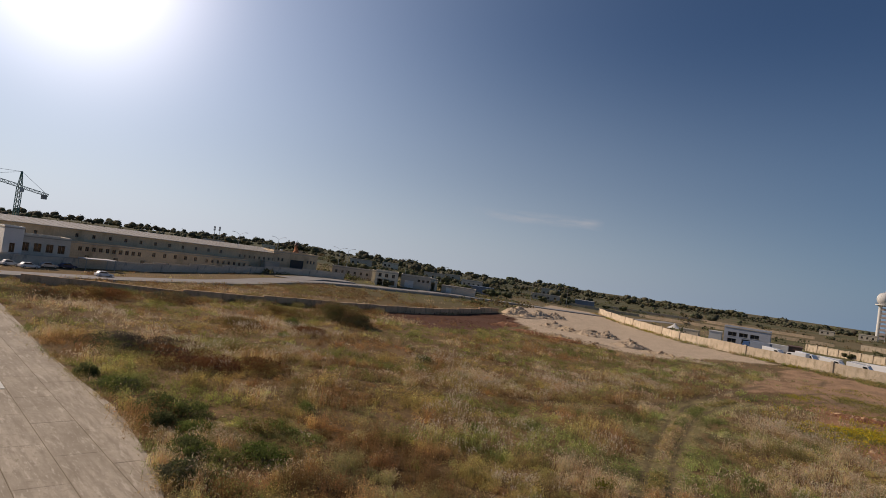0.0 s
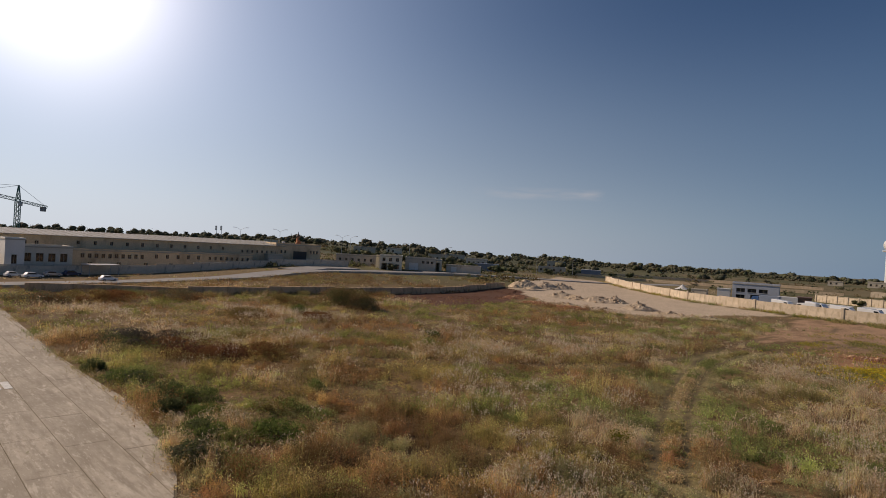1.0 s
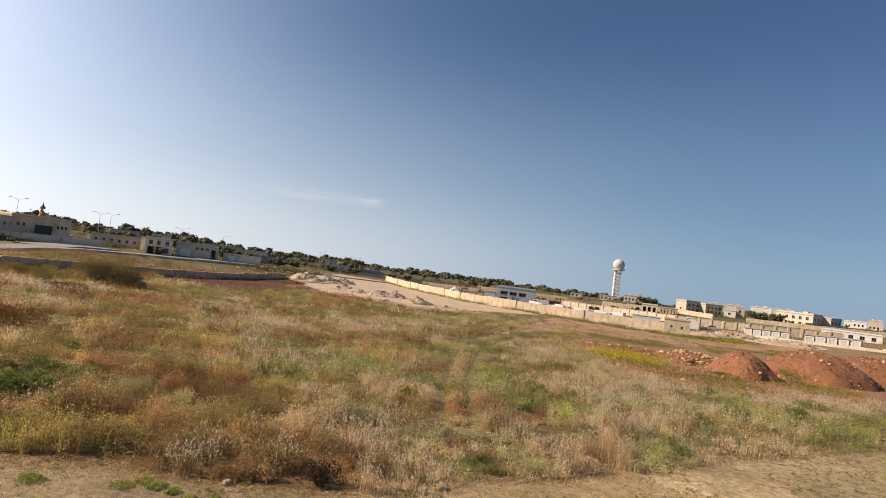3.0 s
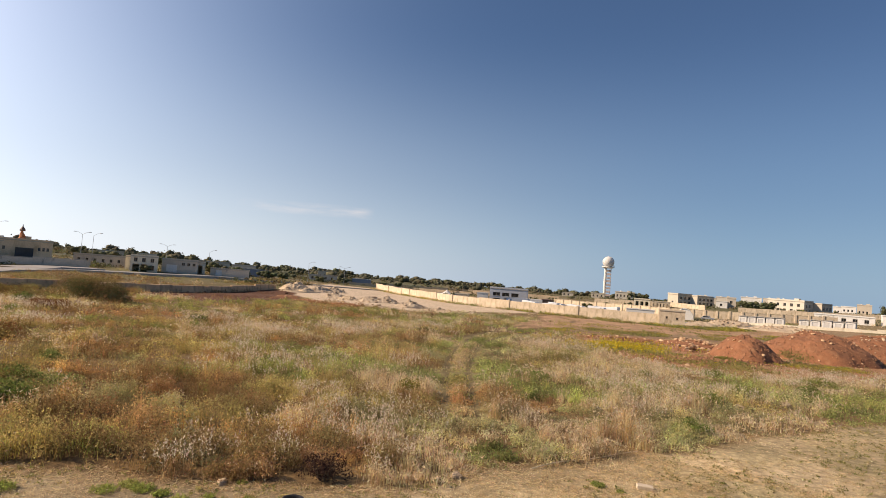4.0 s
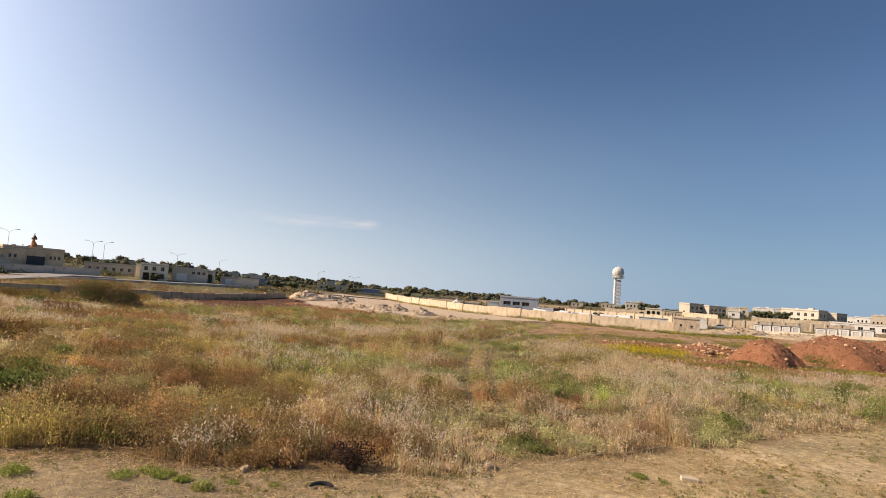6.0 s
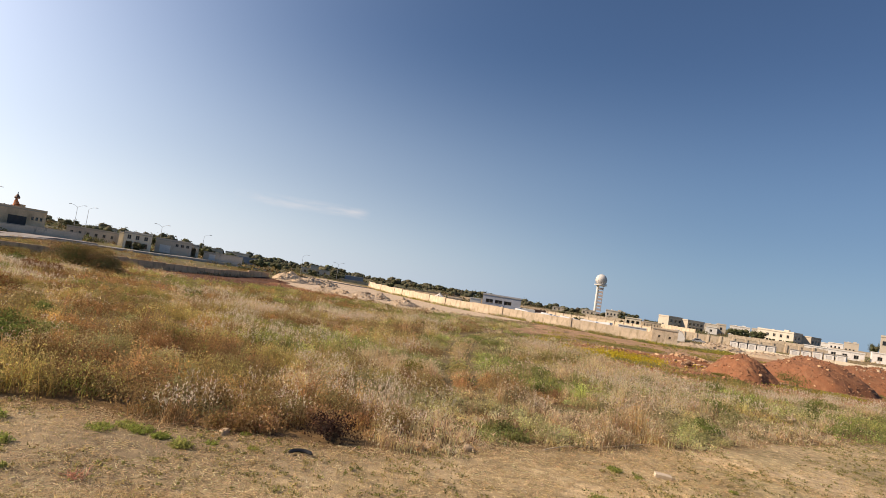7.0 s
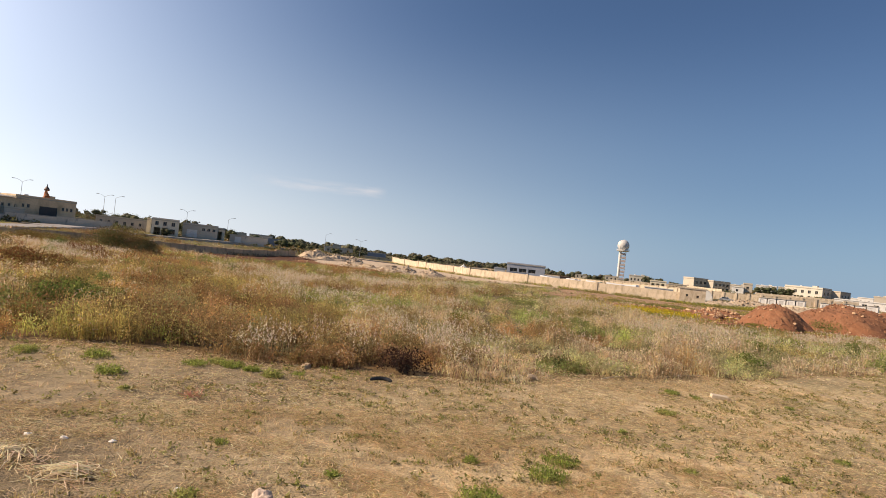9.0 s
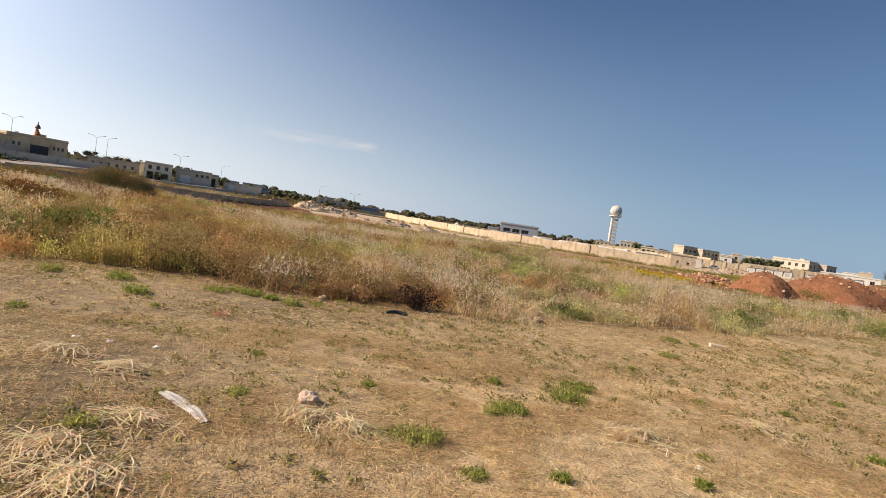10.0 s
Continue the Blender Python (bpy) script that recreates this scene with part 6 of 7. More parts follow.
# ---------------------------------------------------------------- weeds of the field
def open_ground(x, y):
    """How densely weeds grow: 0 on bare ground, 1 in the field."""
    d = (clearing(x, y) < 0.0) * 1.0
    d *= ~inside(x, y, [(a - 0.2 if a < -16 else a, b + 0.25) for a, b in RUNWAY])
    d *= ~inside(x, y, COMPOUND)
    d *= 1 - 0.93 * inside(x, y, RED_SOIL)
    d *= 1 - 0.9 * inside(x, y, RED_YARD)
    d *= 1 - 0.9 * inside(x, y, LANE)
    for k, line in enumerate(TRACKS):
        d *= np.where(near_line(x, y, line) < (0.26 if k < 2 else 0.45), 0.05, 1)
    d *= np.hypot(x + 5.35, y - 19.7) > 1.2
    d *= (near_line(x, y, ROAD) > 6) & (near_line(x, y, YARD) > 6)
    return d


def scatter(n, r0, r1, rg, a0=-64, a1=36):
    a, r = np.radians(rg.uniform(a0, a1, n)), np.sqrt(rg.uniform(r0 * r0, r1 * r1, n))
    x, y = -3 + r * np.sin(a), 3 + r * np.cos(a)
    keep = rg.uniform(0, 1, n) < open_ground(x, y)
    return x[keep], y[keep]


def weeds(name, n, r0, r1, each, wide, bend, label, seed, tall=1.0):
    """Weeds of five kinds growing in clumps: rusty dock, olive, pale oat grass, sage and green leaf."""
    rg = np.random.default_rng(seed)
    x, y = scatter(n, r0, r1, rg)
    n = len(x)
    a, b, c, g = fbm(x, y, 7, 3, 21), fbm(x, y, 5, 3, 22), fbm(x, y, 4.5, 3, 23), rg.uniform(-0.03, 0.03, n)
    left = ramp(-x, -7, 13) * (1 - 0.35 * ramp(y, 62, 95)) * (1 - 0.4 * ramp(-y, -34, -24))
    kind = np.full(n, 2)                                           # oat grass
    kind[(a + g + 0.14 * left + 0.04 * ramp(-x, 12, 30) - 0.1 * ramp(x, -4, 1)) > 0.62] = 0                         # rust
    kind[(b + g + 0.12 * left - 0.06 * ramp(x, -4, 1) * (y < 42) - 0.05 * ramp(-x, 12, 30)) > 0.62] = 1                         # olive
    kind[(c + g + 0.03 * ramp(x, 6, 16) * (y < 75)) > 0.62] = 3     # sage
    kind[(fbm(x, y, 6, 3, 24) + g + 0.045 - 0.11 * ramp(-y, -27, -23) * ramp(-x, 2, 8) + 0.03 * ramp(x, 2, 9) + 0.05 * ramp(y, 55, 95) + 0.1 * np.exp(-((x + 12) / 12) ** 2 - ((y - 91) / 9) ** 2) + 0.1 * np.exp(-((x - 5) / 7) ** 2 - ((y - 118) / 8) ** 2)) > 0.645] = 4   # green
    base = np.stack([RUST, OLIVE, STRAW, SAGE, GREEN])[kind] * np.exp(rg.normal(0.07, 0.24, (n, 1))) * (1 + rg.normal(0, 0.05, (n, 3))) * (0.72 + 0.7 * ramp(fbm(x, y, 2.2, 2, 29), 0.25, 0.75))[:, None] * (0.82 + 0.36 * fbm(x * 0.35, y, 3.0, 2, 30))[:, None]
    high = np.array([0.78, 0.62, 0.7, 0.46, 0.42])[kind] * np.exp(rg.normal(-0.12, 0.26, n)) * tall
    high *= (1 + 0.45 * ramp(-x, 2, 7) * ramp(-y, -30, -20) * ramp(x, -20, -14)) * (0.28 + 1.45 * ramp(fbm(x, y, 2.8, 3, 26), 0.25, 0.75))
    base *= 1 - np.array((0.1, 0.17, 0.27)) * ramp(-x, 4, 20)[:, None]
    high *= 1 - 0.5 * ramp(y, 42, 50) * ramp(x, 8, 13) * (y < 62)
    yard = inside(x, y, RED_YARD)
    high *= np.where(yard, 0.4, 1)
    kind = np.where(yard & (kind != 0), np.where(g > -0.03, 3, 4), kind)
    base = np.where(yard[:, None], np.stack([RUST, OLIVE, OLIVE, OLIVE * 0.9, GREEN])[kind], base)
    for line in TRACKS:
        rut = near_line(x, y, line) < 0.75
        kind[rut & (g > 0.0)] = 1
        kind[rut & (g < -0.012)] = 4
        high *= 1 - 0.5 * rut
    rad_ = (0.28 + 0.55 * rg.uniform(0, 1, n) ** 1.6) * wide ** 0.4
    high *= 0.55 + 0.45 * ramp(-clearing(x, y), 0.1, 1.3)
    k = np.repeat(np.arange(n), each)
    k = k[(kind[k] == 2) | (rg.uniform(0, 1, len(k)) < 0.3)]
    m = len(k)
    q, an = np.abs(rg.normal(0, 0.75, m)), rg.uniform(0, math.tau, m)
    bx, by = x[k] + q * rad_[k] * np.cos(an), y[k] + q * rad_[k] * np.sin(an)
    rut = np.minimum(np.minimum(near_line(bx, by, TRACKS[0]), near_line(bx, by, TRACKS[1])), near_line(bx, by, TRACKS[2]) - 0.25)
    keep = (rut > 0.22) | (rg.uniform(0, 1, m) < 0.3)
    k, bx, by, q, rut, m = k[keep], bx[keep], by[keep], q[keep], rut[keep], int(keep.sum())
    h = high[k] * (0.22 + 0.78 * ramp(rut, 0.2, 0.75)) * rg.uniform(0.55, 1.1, m) * np.clip(1.1 - 0.3 * q * q, 0.25, 1.1)
    w = np.array([0.013, 0.013, 0.011, 0.013, 0.02])[kind[k]] * wide
    z = land(bx, by)
    v, t, col, tip = blades(bx, by, z - 0.03, h, w, 0.45, vary(base[k], m, rg, 0.2), rg, bend)
    out = [(v, t, col)]
    # seed heads on oat grass, small leaves and dry flowers on the others
    oat = (kind[k] == 2) & (rg.uniform(0, 1, m) < 0.38)
    p = np.repeat(tip[oat], 2, 0)
    p = p + rg.normal(0, 0.035, p.shape)
    out.append(leaf_cloud(p, 0.085 * wide ** 0.6 * rg.uniform(0.7, 1.3, len(p)), vary(OAT, len(p), rg, 0.18), rg, 0.3, 0.17))
    leafy = np.repeat(np.flatnonzero(kind[k] != 2), 13 if bend else 7)
    f = rg.uniform(0.15, 1.0, (len(leafy), 1)) ** 0.8
    o = np.stack([bx, by, z], 1)[leafy]
    p = o + (tip[leafy] - o) * f + rg.normal(0, 0.07 * wide ** 0.5, (len(leafy), 3))
    tint = base[k][leafy] * np.where(f > 0.8, 1.15, 1.0)
    pale = rg.uniform(0, 1, n) < 0.06
    tint[pale[k][leafy] & (rg.uniform(0, 1, len(leafy)) < 0.45) & (f[:, 0] > 0.75)] = OAT * 0.9
    out.append(leaf_cloud(p, 0.044 * wide ** 0.6 * rg.uniform(0.6, 1.4, len(p)), vary(tint, len(p), rg, 0.14), rg, 0.2, 0.34))
    ob = raw_mesh(name, *joined(out), M_LEAF)
    return tagged(ob, label, "weeds", kind="stuff")


weeds("weeds_near", 1900, 15, 34, 76, 1.5, True, "tall rusty and straw-coloured weeds at the clearing's edge", 301)
weeds("weeds_middle", 4600, 34, 62, 38, 2.5, False, "drifts of rusty, green and straw-coloured weeds", 302)
weeds("weeds_far", 8000, 62, 120, 22, 4.4, False, "field of dry grass and rusty weeds", 303, 0.78)
weeds("weeds_distant", 4200, 120, 240, 12, 7.0, False, "far dry grassland", 304, 0.5)



def fringe(name, line, a, b, n, h, w, cols, label, seed, leaf=0.06):
    """Weeds along the foot of a wall or the edge of paving, between a and b metres to one side."""
    rg = np.random.default_rng(seed)
    seg = np.array([math.hypot(x1 - x0, y1 - y0) for (x0, y0), (x1, y1) in zip(line, line[1:])])
    i = rg.choice(len(seg), n, p=seg / seg.sum())
    p0, p1 = np.array(line[:-1])[i], np.array(line[1:])[i]
    d = (p1 - p0) / seg[i][:, None]
    q = p0 + (p1 - p0) * rg.uniform(0, 1, (n, 1)) + np.stack([-d[:, 1], d[:, 0]], 1) * rg.normal((a + b) / 2, (b - a) / 3, (n, 1))
    keep = fbm(q[:, 0], q[:, 1], 3.0, 3, seed) > 0.46
    x, y = q[keep, 0], q[keep, 1]
    n = len(x)
    base = np.array(cols)[(fbm(x, y, 4.0, 2, seed + 3) * len(cols) * 1.6 - 0.3 * len(cols)).clip(0, len(cols) - 1).astype(int)]
    v, t, c, tip = blades(x, y, land(x, y), h * rg.uniform(0.4, 1.2, n), np.full(n, w), 0.6, vary(base, n, rg, 0.25), rg, False)
    m = rg.integers(0, n, n * 2)
    lp = np.stack([x, y, land(x, y)], 1)[m]
    lp = lp + (tip[m] - lp) * rg.uniform(0.3, 1, (len(m), 1)) + rg.normal(0, 0.04, (len(m), 3))
    ob = raw_mesh(name, *joined([(v, t, c), leaf_cloud(lp, leaf * rg.uniform(0.6, 1.4, len(m)), vary(base[m], len(m), rg, 0.3), rg, 0.2, 0.34)]), M_LEAF)
    return tagged(ob, label, "weeds", kind="stuff")


fringe("runway_edge_weeds", RUNWAY[2:12], -1.0, 0.35, 9000, 0.4, 0.018, (RUST, OLIVE, STRAW, GREEN), "ragged weeds growing over the runway's edge", 351)
fringe("joint_weeds", [(-33.5, 18.5), (-29.5, 17.4), (-26.5, 17.2)], -0.06, 0.06, 500, 0.12, 0.012, (OLIVE, GREEN), "small weeds rooted in a runway joint", 355, 0.03)
fringe("wall_foot_weeds", [(-40, 237), (-23, 199), (-8, 172), (7, 157.5), (22.5, 147), (39.0, 138)], -2.6, -0.2, 5200, 0.6, 0.07, (OLIVE, GREEN, STRAW, (0.32, 0.29, 0.05)), "green and yellowish weeds along the wall's foot", 352, 0.16)
fringe("wall_foot_weeds", [(-86, 63), (-76, 71), (-69, 81.5), (-63.5, 93), (-60, 104)], -3.2, -0.1, 6500, 1.0, 0.05, (RUST, OLIVE, RUST, GREEN), "rusty weeds along the field wall's foot", 353, 0.12)
fringe("verge_weeds", [(13, 147), (26, 139.5), (37, 132.5), (46, 133.5), (57, 139.5)], -3.2, 2.2, 7000, 0.5, 0.08, (OLIVE, GREEN, (0.4, 0.36, 0.08)), "olive and yellow-green verge along the earth lane", 359, 0.17)
fringe("kerb_weeds", KERB[:6], -4.5, -0.4, 5000, 0.7, 0.06, (RUST, OLIVE, RUST), "rusty weeds before the low kerb wall", 354, 0.13)

fringe("track_side_weeds", TRACKS[2][:-1], 0.7, 2.6, 3000, 0.85, 0.05, (RUST, OLIVE, RUST), "taller rusty weeds along a cross track", 356, 0.11)
fringe("track_middle_weeds", [(-1.5, 30), (-1.7, 34), (-2.1, 41), (-2.2, 50), (-1.65, 60), (-0.1, 71), (3, 79)], -0.42, 0.42, 5200, 0.34, 0.04, (OLIVE, STRAW, GREEN), "low olive grass between the wheel ruts", 357, 0.09)
# low scrubby growth on the plot between the field wall and the road
rg = np.random.default_rng(358)
x, y = rg.uniform(-112, -52, 9000), rg.uniform(56, 165, 9000)
plot = [(-90, 56), (-84, 63), (-74, 71), (-67.5, 81.5), (-62, 93), (-58.5, 104), (-54.5, 122), (-50, 152), (-62, 165), (-86, 140), (-104, 110), (-110, 80)]
k = inside(x, y, plot) & (near_line(x, y, ROAD) > 4.5) & (near_line(x, y, YARD) > 4.5) & (fbm(x, y, 7, 3, 83) + rg.uniform(-0.06, 0.06, 9000) > 0.5)
x, y = x[k], y[k]
k = np.repeat(np.arange(len(x)), 9)
p = np.stack([x[k], y[k], land(x, y)[k]], 1) + rg.normal(0, 1, (len(k), 3)) * (0.35, 0.35, 0) + rg.uniform(0.03, 0.5, (len(k), 1)) * (0, 0, 1)
col = np.stack([OLIVE * 0.8, RUST * 0.8, STRAW * 0.8])[(fbm(x, y, 9, 2, 84) * 4 - 0.6 + rg.uniform(-0.4, 0.4, len(x))).clip(0, 2).astype(int)][k]
tagged(raw_mesh("plot_weeds", *leaf_cloud(p, rg.uniform(0.16, 0.34, len(k)), vary(col, len(k), rg, 0.2), rg, 0.3, 0.3), M_LEAF), "low olive and rusty growth between wall and road", "weeds", kind="stuff")

# tall pale feathery heads standing out of the weeds
rg = np.random.default_rng(360)
hx, hy = scatter(5200, 17, 80, rg)
hk = fbm(hx, hy, 7, 3, 47) + 0.04 * ramp(-hx, 0, 20) > 0.64
hx, hy = hx[hk], hy[hk]
k = np.repeat(np.arange(len(hx)), 14)
n = len(k)
q = 0.12 + 0.02 * np.hypot(hx, hy)[k] ** 0.5
bx, by = hx[k] + rg.normal(0, 1, n) * q, hy[k] + rg.normal(0, 1, n) * q
v, t, c, tip = blades(bx, by, land(bx, by), rg.uniform(0.6, 1.05, n), np.full(n, 0.01), 0.22, vary(STRAW, n, rg, 0.15), rg, False)
p = np.repeat(tip, 4, 0) - np.array((0, 0, 1.0)) * rg.uniform(0, 0.2, (n * 4, 1)) + rg.normal(0, 0.018, (n * 4, 3))
tagged(raw_mesh("feathery_grass", *joined([(v, t, c), leaf_cloud(p, rg.uniform(0.05, 0.09, n * 4), vary(np.array((0.74, 0.63, 0.48)), n * 4, rg, 0.1), rg, 0.8, 0.2)]), M_LEAF),
       "tall grass with pale feathery seed heads", "grass", kind="stuff")

# yellow flowers by the red heaps
rg = np.random.default_rng(77)
fx, fy = rg.normal(15.0, 4.0, 6000), rg.normal(73, 5.0, 6000)
fk = fbm(fx, fy, 2.5, 3, 44) > 0.55
fx, fy = fx[fk], fy[fk]
n = len(fx)
v, t, c, tip = blades(fx, fy, land(fx, fy), rg.uniform(0.3, 0.6, n), np.full(n, 0.05), 0.4, vary(GREEN * 1.1, n, rg), rg, False)
fl = leaf_cloud(tip, rg.uniform(0.12, 0.23, n), vary(YELLOW, n, rg, 0.15), rg)
tagged(raw_mesh("flowers", *joined([(v, t, c), fl]), M_LEAF), "drift of yellow flowers beside red soil", "flowers", kind="stuff")

# cut straw lying in the clearing
rg = np.random.default_rng(91)
chunks = []
for n, r0, r1, wd in ((330000, 2.5, 13, 0.008), (240000, 13, 26, 0.013), (110000, 26, 52, 0.026)):
    a, r = np.radians(rg.uniform(-60, 50, n)), np.sqrt(rg.uniform(r0 * r0, r1 * r1, n))
    x, y = -3.5 + r * np.sin(a), 2 + r * np.cos(a)
    k = (clearing(x, y) > -0.4) & ~inside(x, y, RUNWAY) & (rg.uniform(0, 1, n) < (0.2 + 1.0 * ramp(fbm(x, y, 1.1, 3, 61), 0.38, 0.62)) * (1 - 0.35 * ramp(-x, 3, 9)))
    x, y = x[k], y[k]
    m = len(x)
    a, ln = rg.uniform(0, math.tau, m), rg.uniform(0.04, 0.22, m) * (1 + 0.4 * (wd > 0.03))
    z = land(x, y) + rg.uniform(0.0, 0.05, m)
    d = np.stack([np.cos(a), np.sin(a), np.abs(rg.normal(0, 0.16, m))], 1) * ln[:, None]
    s = np.stack([-np.sin(a), np.cos(a), rg.uniform(-0.8, 0.8, m)], 1) * (wd * rg.uniform(0.5, 1.2, m))[:, None]
    o = np.stack([x, y, z], 1)
    v = np.stack([o - s * 0.5, o + s * 0.5, o + d], 1).reshape(-1, 3)
    pick = fbm(x, y, 2.2, 3, 62) + rg.uniform(-0.25, 0.25, m)
    col = np.where((pick > 0.5)[:, None], np.array((0.8, 0.64, 0.41)), np.array((0.64, 0.47, 0.27)))
    col[rg.uniform(0, 1, m) < 0.08] = (0.2, 0.21, 0.07)
    chunks.append((v, np.arange(3 * m).reshape(-1, 3), np.repeat(vary(col, m, rg, 0.22), 3, 0)))
tagged(raw_mesh("cut_straw", *joined(chunks), M_LEAF), "pale cut straw lying over the clearing", "straw", kind="stuff")

rg = np.random.default_rng(95)
n = 12000
a, r = np.radians(rg.uniform(-60, 46, n)), np.sqrt(rg.uniform(9, 46 * 46, n))
x, y = -3.5 + r * np.sin(a), 2 + r * np.cos(a)
k = (clearing(x, y) > -0.2) & ~inside(x, y, RUNWAY) & (fbm(x, y, 3.4, 3, 97) + rg.uniform(-0.1, 0.1, n) + 0.06 * ramp(x, 2, 8) + 0.08 * ramp(x, 4, 12) * ramp(-clearing(x, y), -6, -1) > 0.57)
x, y = x[k], y[k]
k = np.repeat(np.arange(len(x)), 16)
sp = rg.uniform(0.03, 0.13, len(x))[k]
bx, by = x[k] + rg.normal(0, 1, len(k)) * sp, y[k] + rg.normal(0, 1, len(k)) * sp
p = np.stack([bx, by, land(bx, by) + rg.uniform(0.005, 0.06, len(k))], 1)
col = np.where((rg.uniform(0, 1, len(x)) < 0.6)[k][:, None], np.array((0.27, 0.26, 0.09)), np.array((0.38, 0.31, 0.13)))
tagged(raw_mesh("low_weeds", *leaf_cloud(p, rg.uniform(0.03, 0.07, len(k)), vary(col, len(k), rg, 0.25), rg, 0.2, 0.34), M_LEAF), "tiny green weeds dotted over the mown clearing", "weeds", kind="stuff")

# short dry stubble
rg = np.random.default_rng(94)
n = 26000
a, r = np.radians(rg.uniform(-60, 50, n)), np.sqrt(rg.uniform(6, 30 * 30, n))
x, y = -3.5 + r * np.sin(a), 2 + r * np.cos(a)
k = (clearing(x, y) > -0.3) & ~inside(x, y, RUNWAY) & (fbm(x, y, 1.4, 3, 63) > 0.44)
x, y = x[k], y[k]
k = np.repeat(np.arange(len(x)), 7)
bx, by = x[k] + rg.normal(0, 0.05, len(k)), y[k] + rg.normal(0, 0.05, len(k))
base = np.array(((0.7, 0.55, 0.34), (0.52, 0.38, 0.21), (0.42, 0.34, 0.14)))[rg.choice(3, len(x), p=(0.5, 0.38, 0.12))][k]
v, t, c, tip = blades(bx, by, land(bx, by), rg.uniform(0.04, 0.13, len(k)), np.full(len(k), 0.011), 1.3, vary(base, len(k), rg, 0.2), rg, False)
tagged(raw_mesh("stubble", v, t, c, M_LEAF), "short dry stubble standing in the mown clearing", "stubble", kind="stuff")

# patchy low growth and small stones over the red soil
rg = np.random.default_rng(96)
x, y = rg.uniform(8, 62, 26000), rg.uniform(58, 128, 26000)
k = inside(x, y, RED_YARD) & (~inside(x, y, LANE) | (rg.uniform(0, 1, len(x)) < 0.15)) & (fbm(x, y, 4.5, 4, 98) + 0.1 * ramp(-y, -80, -60) + rg.uniform(-0.07, 0.07, len(x)) + 0.05 * ramp(y, 84, 100) > 0.63)
x, y = x[k], y[k]
k = np.repeat(np.arange(len(x)), 9)
p = np.stack([x[k], y[k], land(x, y)[k]], 1) + rg.normal(0, 1, (len(k), 3)) * (0.2, 0.2, 0.0) + rg.uniform(0.02, 0.22, (len(k), 1)) * (0, 0, 1)
col = np.array(((0.23, 0.24, 0.075), (0.33, 0.28, 0.1), (0.4, 0.34, 0.06)))[(fbm(x, y, 6, 2, 99) * 3 + rg.uniform(-0.5, 0.5, len(x))).clip(0, 2).astype(int)][k]
tagged(raw_mesh("yard_weeds", *leaf_cloud(p, rg.uniform(0.09, 0.18, len(k)), vary(col, len(k), rg, 0.2), rg, 0.3, 0.3), M_LEAF), "patchy low green growth over red soil", "weeds", kind="stuff")
x, y = rg.normal(24, 8, 2600), rg.normal(76, 8, 2600)
k = inside(x, y, RED_YARD) & (fbm(x, y, 5, 3, 100) > 0.47)
c = np.stack([x[k], y[k], land(x[k], y[k])], 1)
v = c[:, None, :] + (rg.normal(0, 0.4, (len(c), 4, 3)) + np.array([(-1, -0.6, -0.3), (1, -0.6, -0.3), (0, 1, -0.3), (0, 0, 1)])) * np.exp(rg.normal(-2.6, 0.45, len(c)))[:, None, None]
t = np.arange(len(c))[:, None] * 4
tagged(raw_mesh("small_stones", v.reshape(-1, 3), np.concatenate([t + [0, 1, 3], t + [1, 2, 3], t + [2, 0, 3]]), None, M_REDROCK), "small ochre stones scattered over red soil", "stones", kind="stuff")


# ---------------------------------------------------------------- trees
def tree(x, y, h, w, seed, label, cols=((0.11, 0.12, 0.06), (0.14, 0.145, 0.07)), name="tree", leaves=1900, group="trees"):
    rg = np.random.default_rng(seed)
    root = thing(name, pose(x, y, gz(x, y)), label, "tree", group)
    bm = bmesh.new()
    tube(bm, (0, 0, -0.3), (0.05 * h, 0, 0.4 * h), 0.045 * h, 0.03 * h, 8)
    tips = []
    for k in range(6):
        a = k * 1.05 + rg.uniform(-0.3, 0.3)
        e = Vector((math.cos(a) * w * 0.3, math.sin(a) * w * 0.3, h * rg.uniform(0.55, 0.8)))
        tube(bm, (0.05 * h, 0, 0.36 * h), e, 0.022 * h, 0.006 * h, 6)
        tips.append(e)
    part("trunk", bm, M_BARK, root)
    n = 12
    c = np.array([tuple(Vector(tips[k % 6]) * (1, 0.66)[k // 6]) for k in range(n)]) + rg.normal(0, 1, (n, 3)) * (w * 0.11, w * 0.11, h * 0.05)
    r = rg.uniform(0.2, 0.31, n)
    pick = rg.integers(0, n, leaves)
    q = rg.normal(size=(leaves, 3))
    q = q / np.linalg.norm(q, axis=1)[:, None] * (rg.uniform(0.2, 1, leaves) ** 0.5)[:, None]
    p = c[pick] + q * (r[pick] * max(w, h))[:, None] * (1.1, 1.1, 0.75)
    col = np.array(cols)[rg.integers(0, len(cols), n)][pick] * (1 + rg.normal(0, 0.25, (leaves, 1)))
    core = inner_lumps(c, (r * max(w, h) * 0.6)[:, None] * (1.1, 1.1, 0.75), vary(np.array(cols[0]), n, rg, 0.15), rg)
    raw_mesh("crown", *joined([core, leaf_cloud(p, rg.uniform(0.35, 0.75, leaves) * h * 0.05, np.clip(col, 0.01, 0.5), rg, 0, 0.55)]), M_TREE, root)
    return root


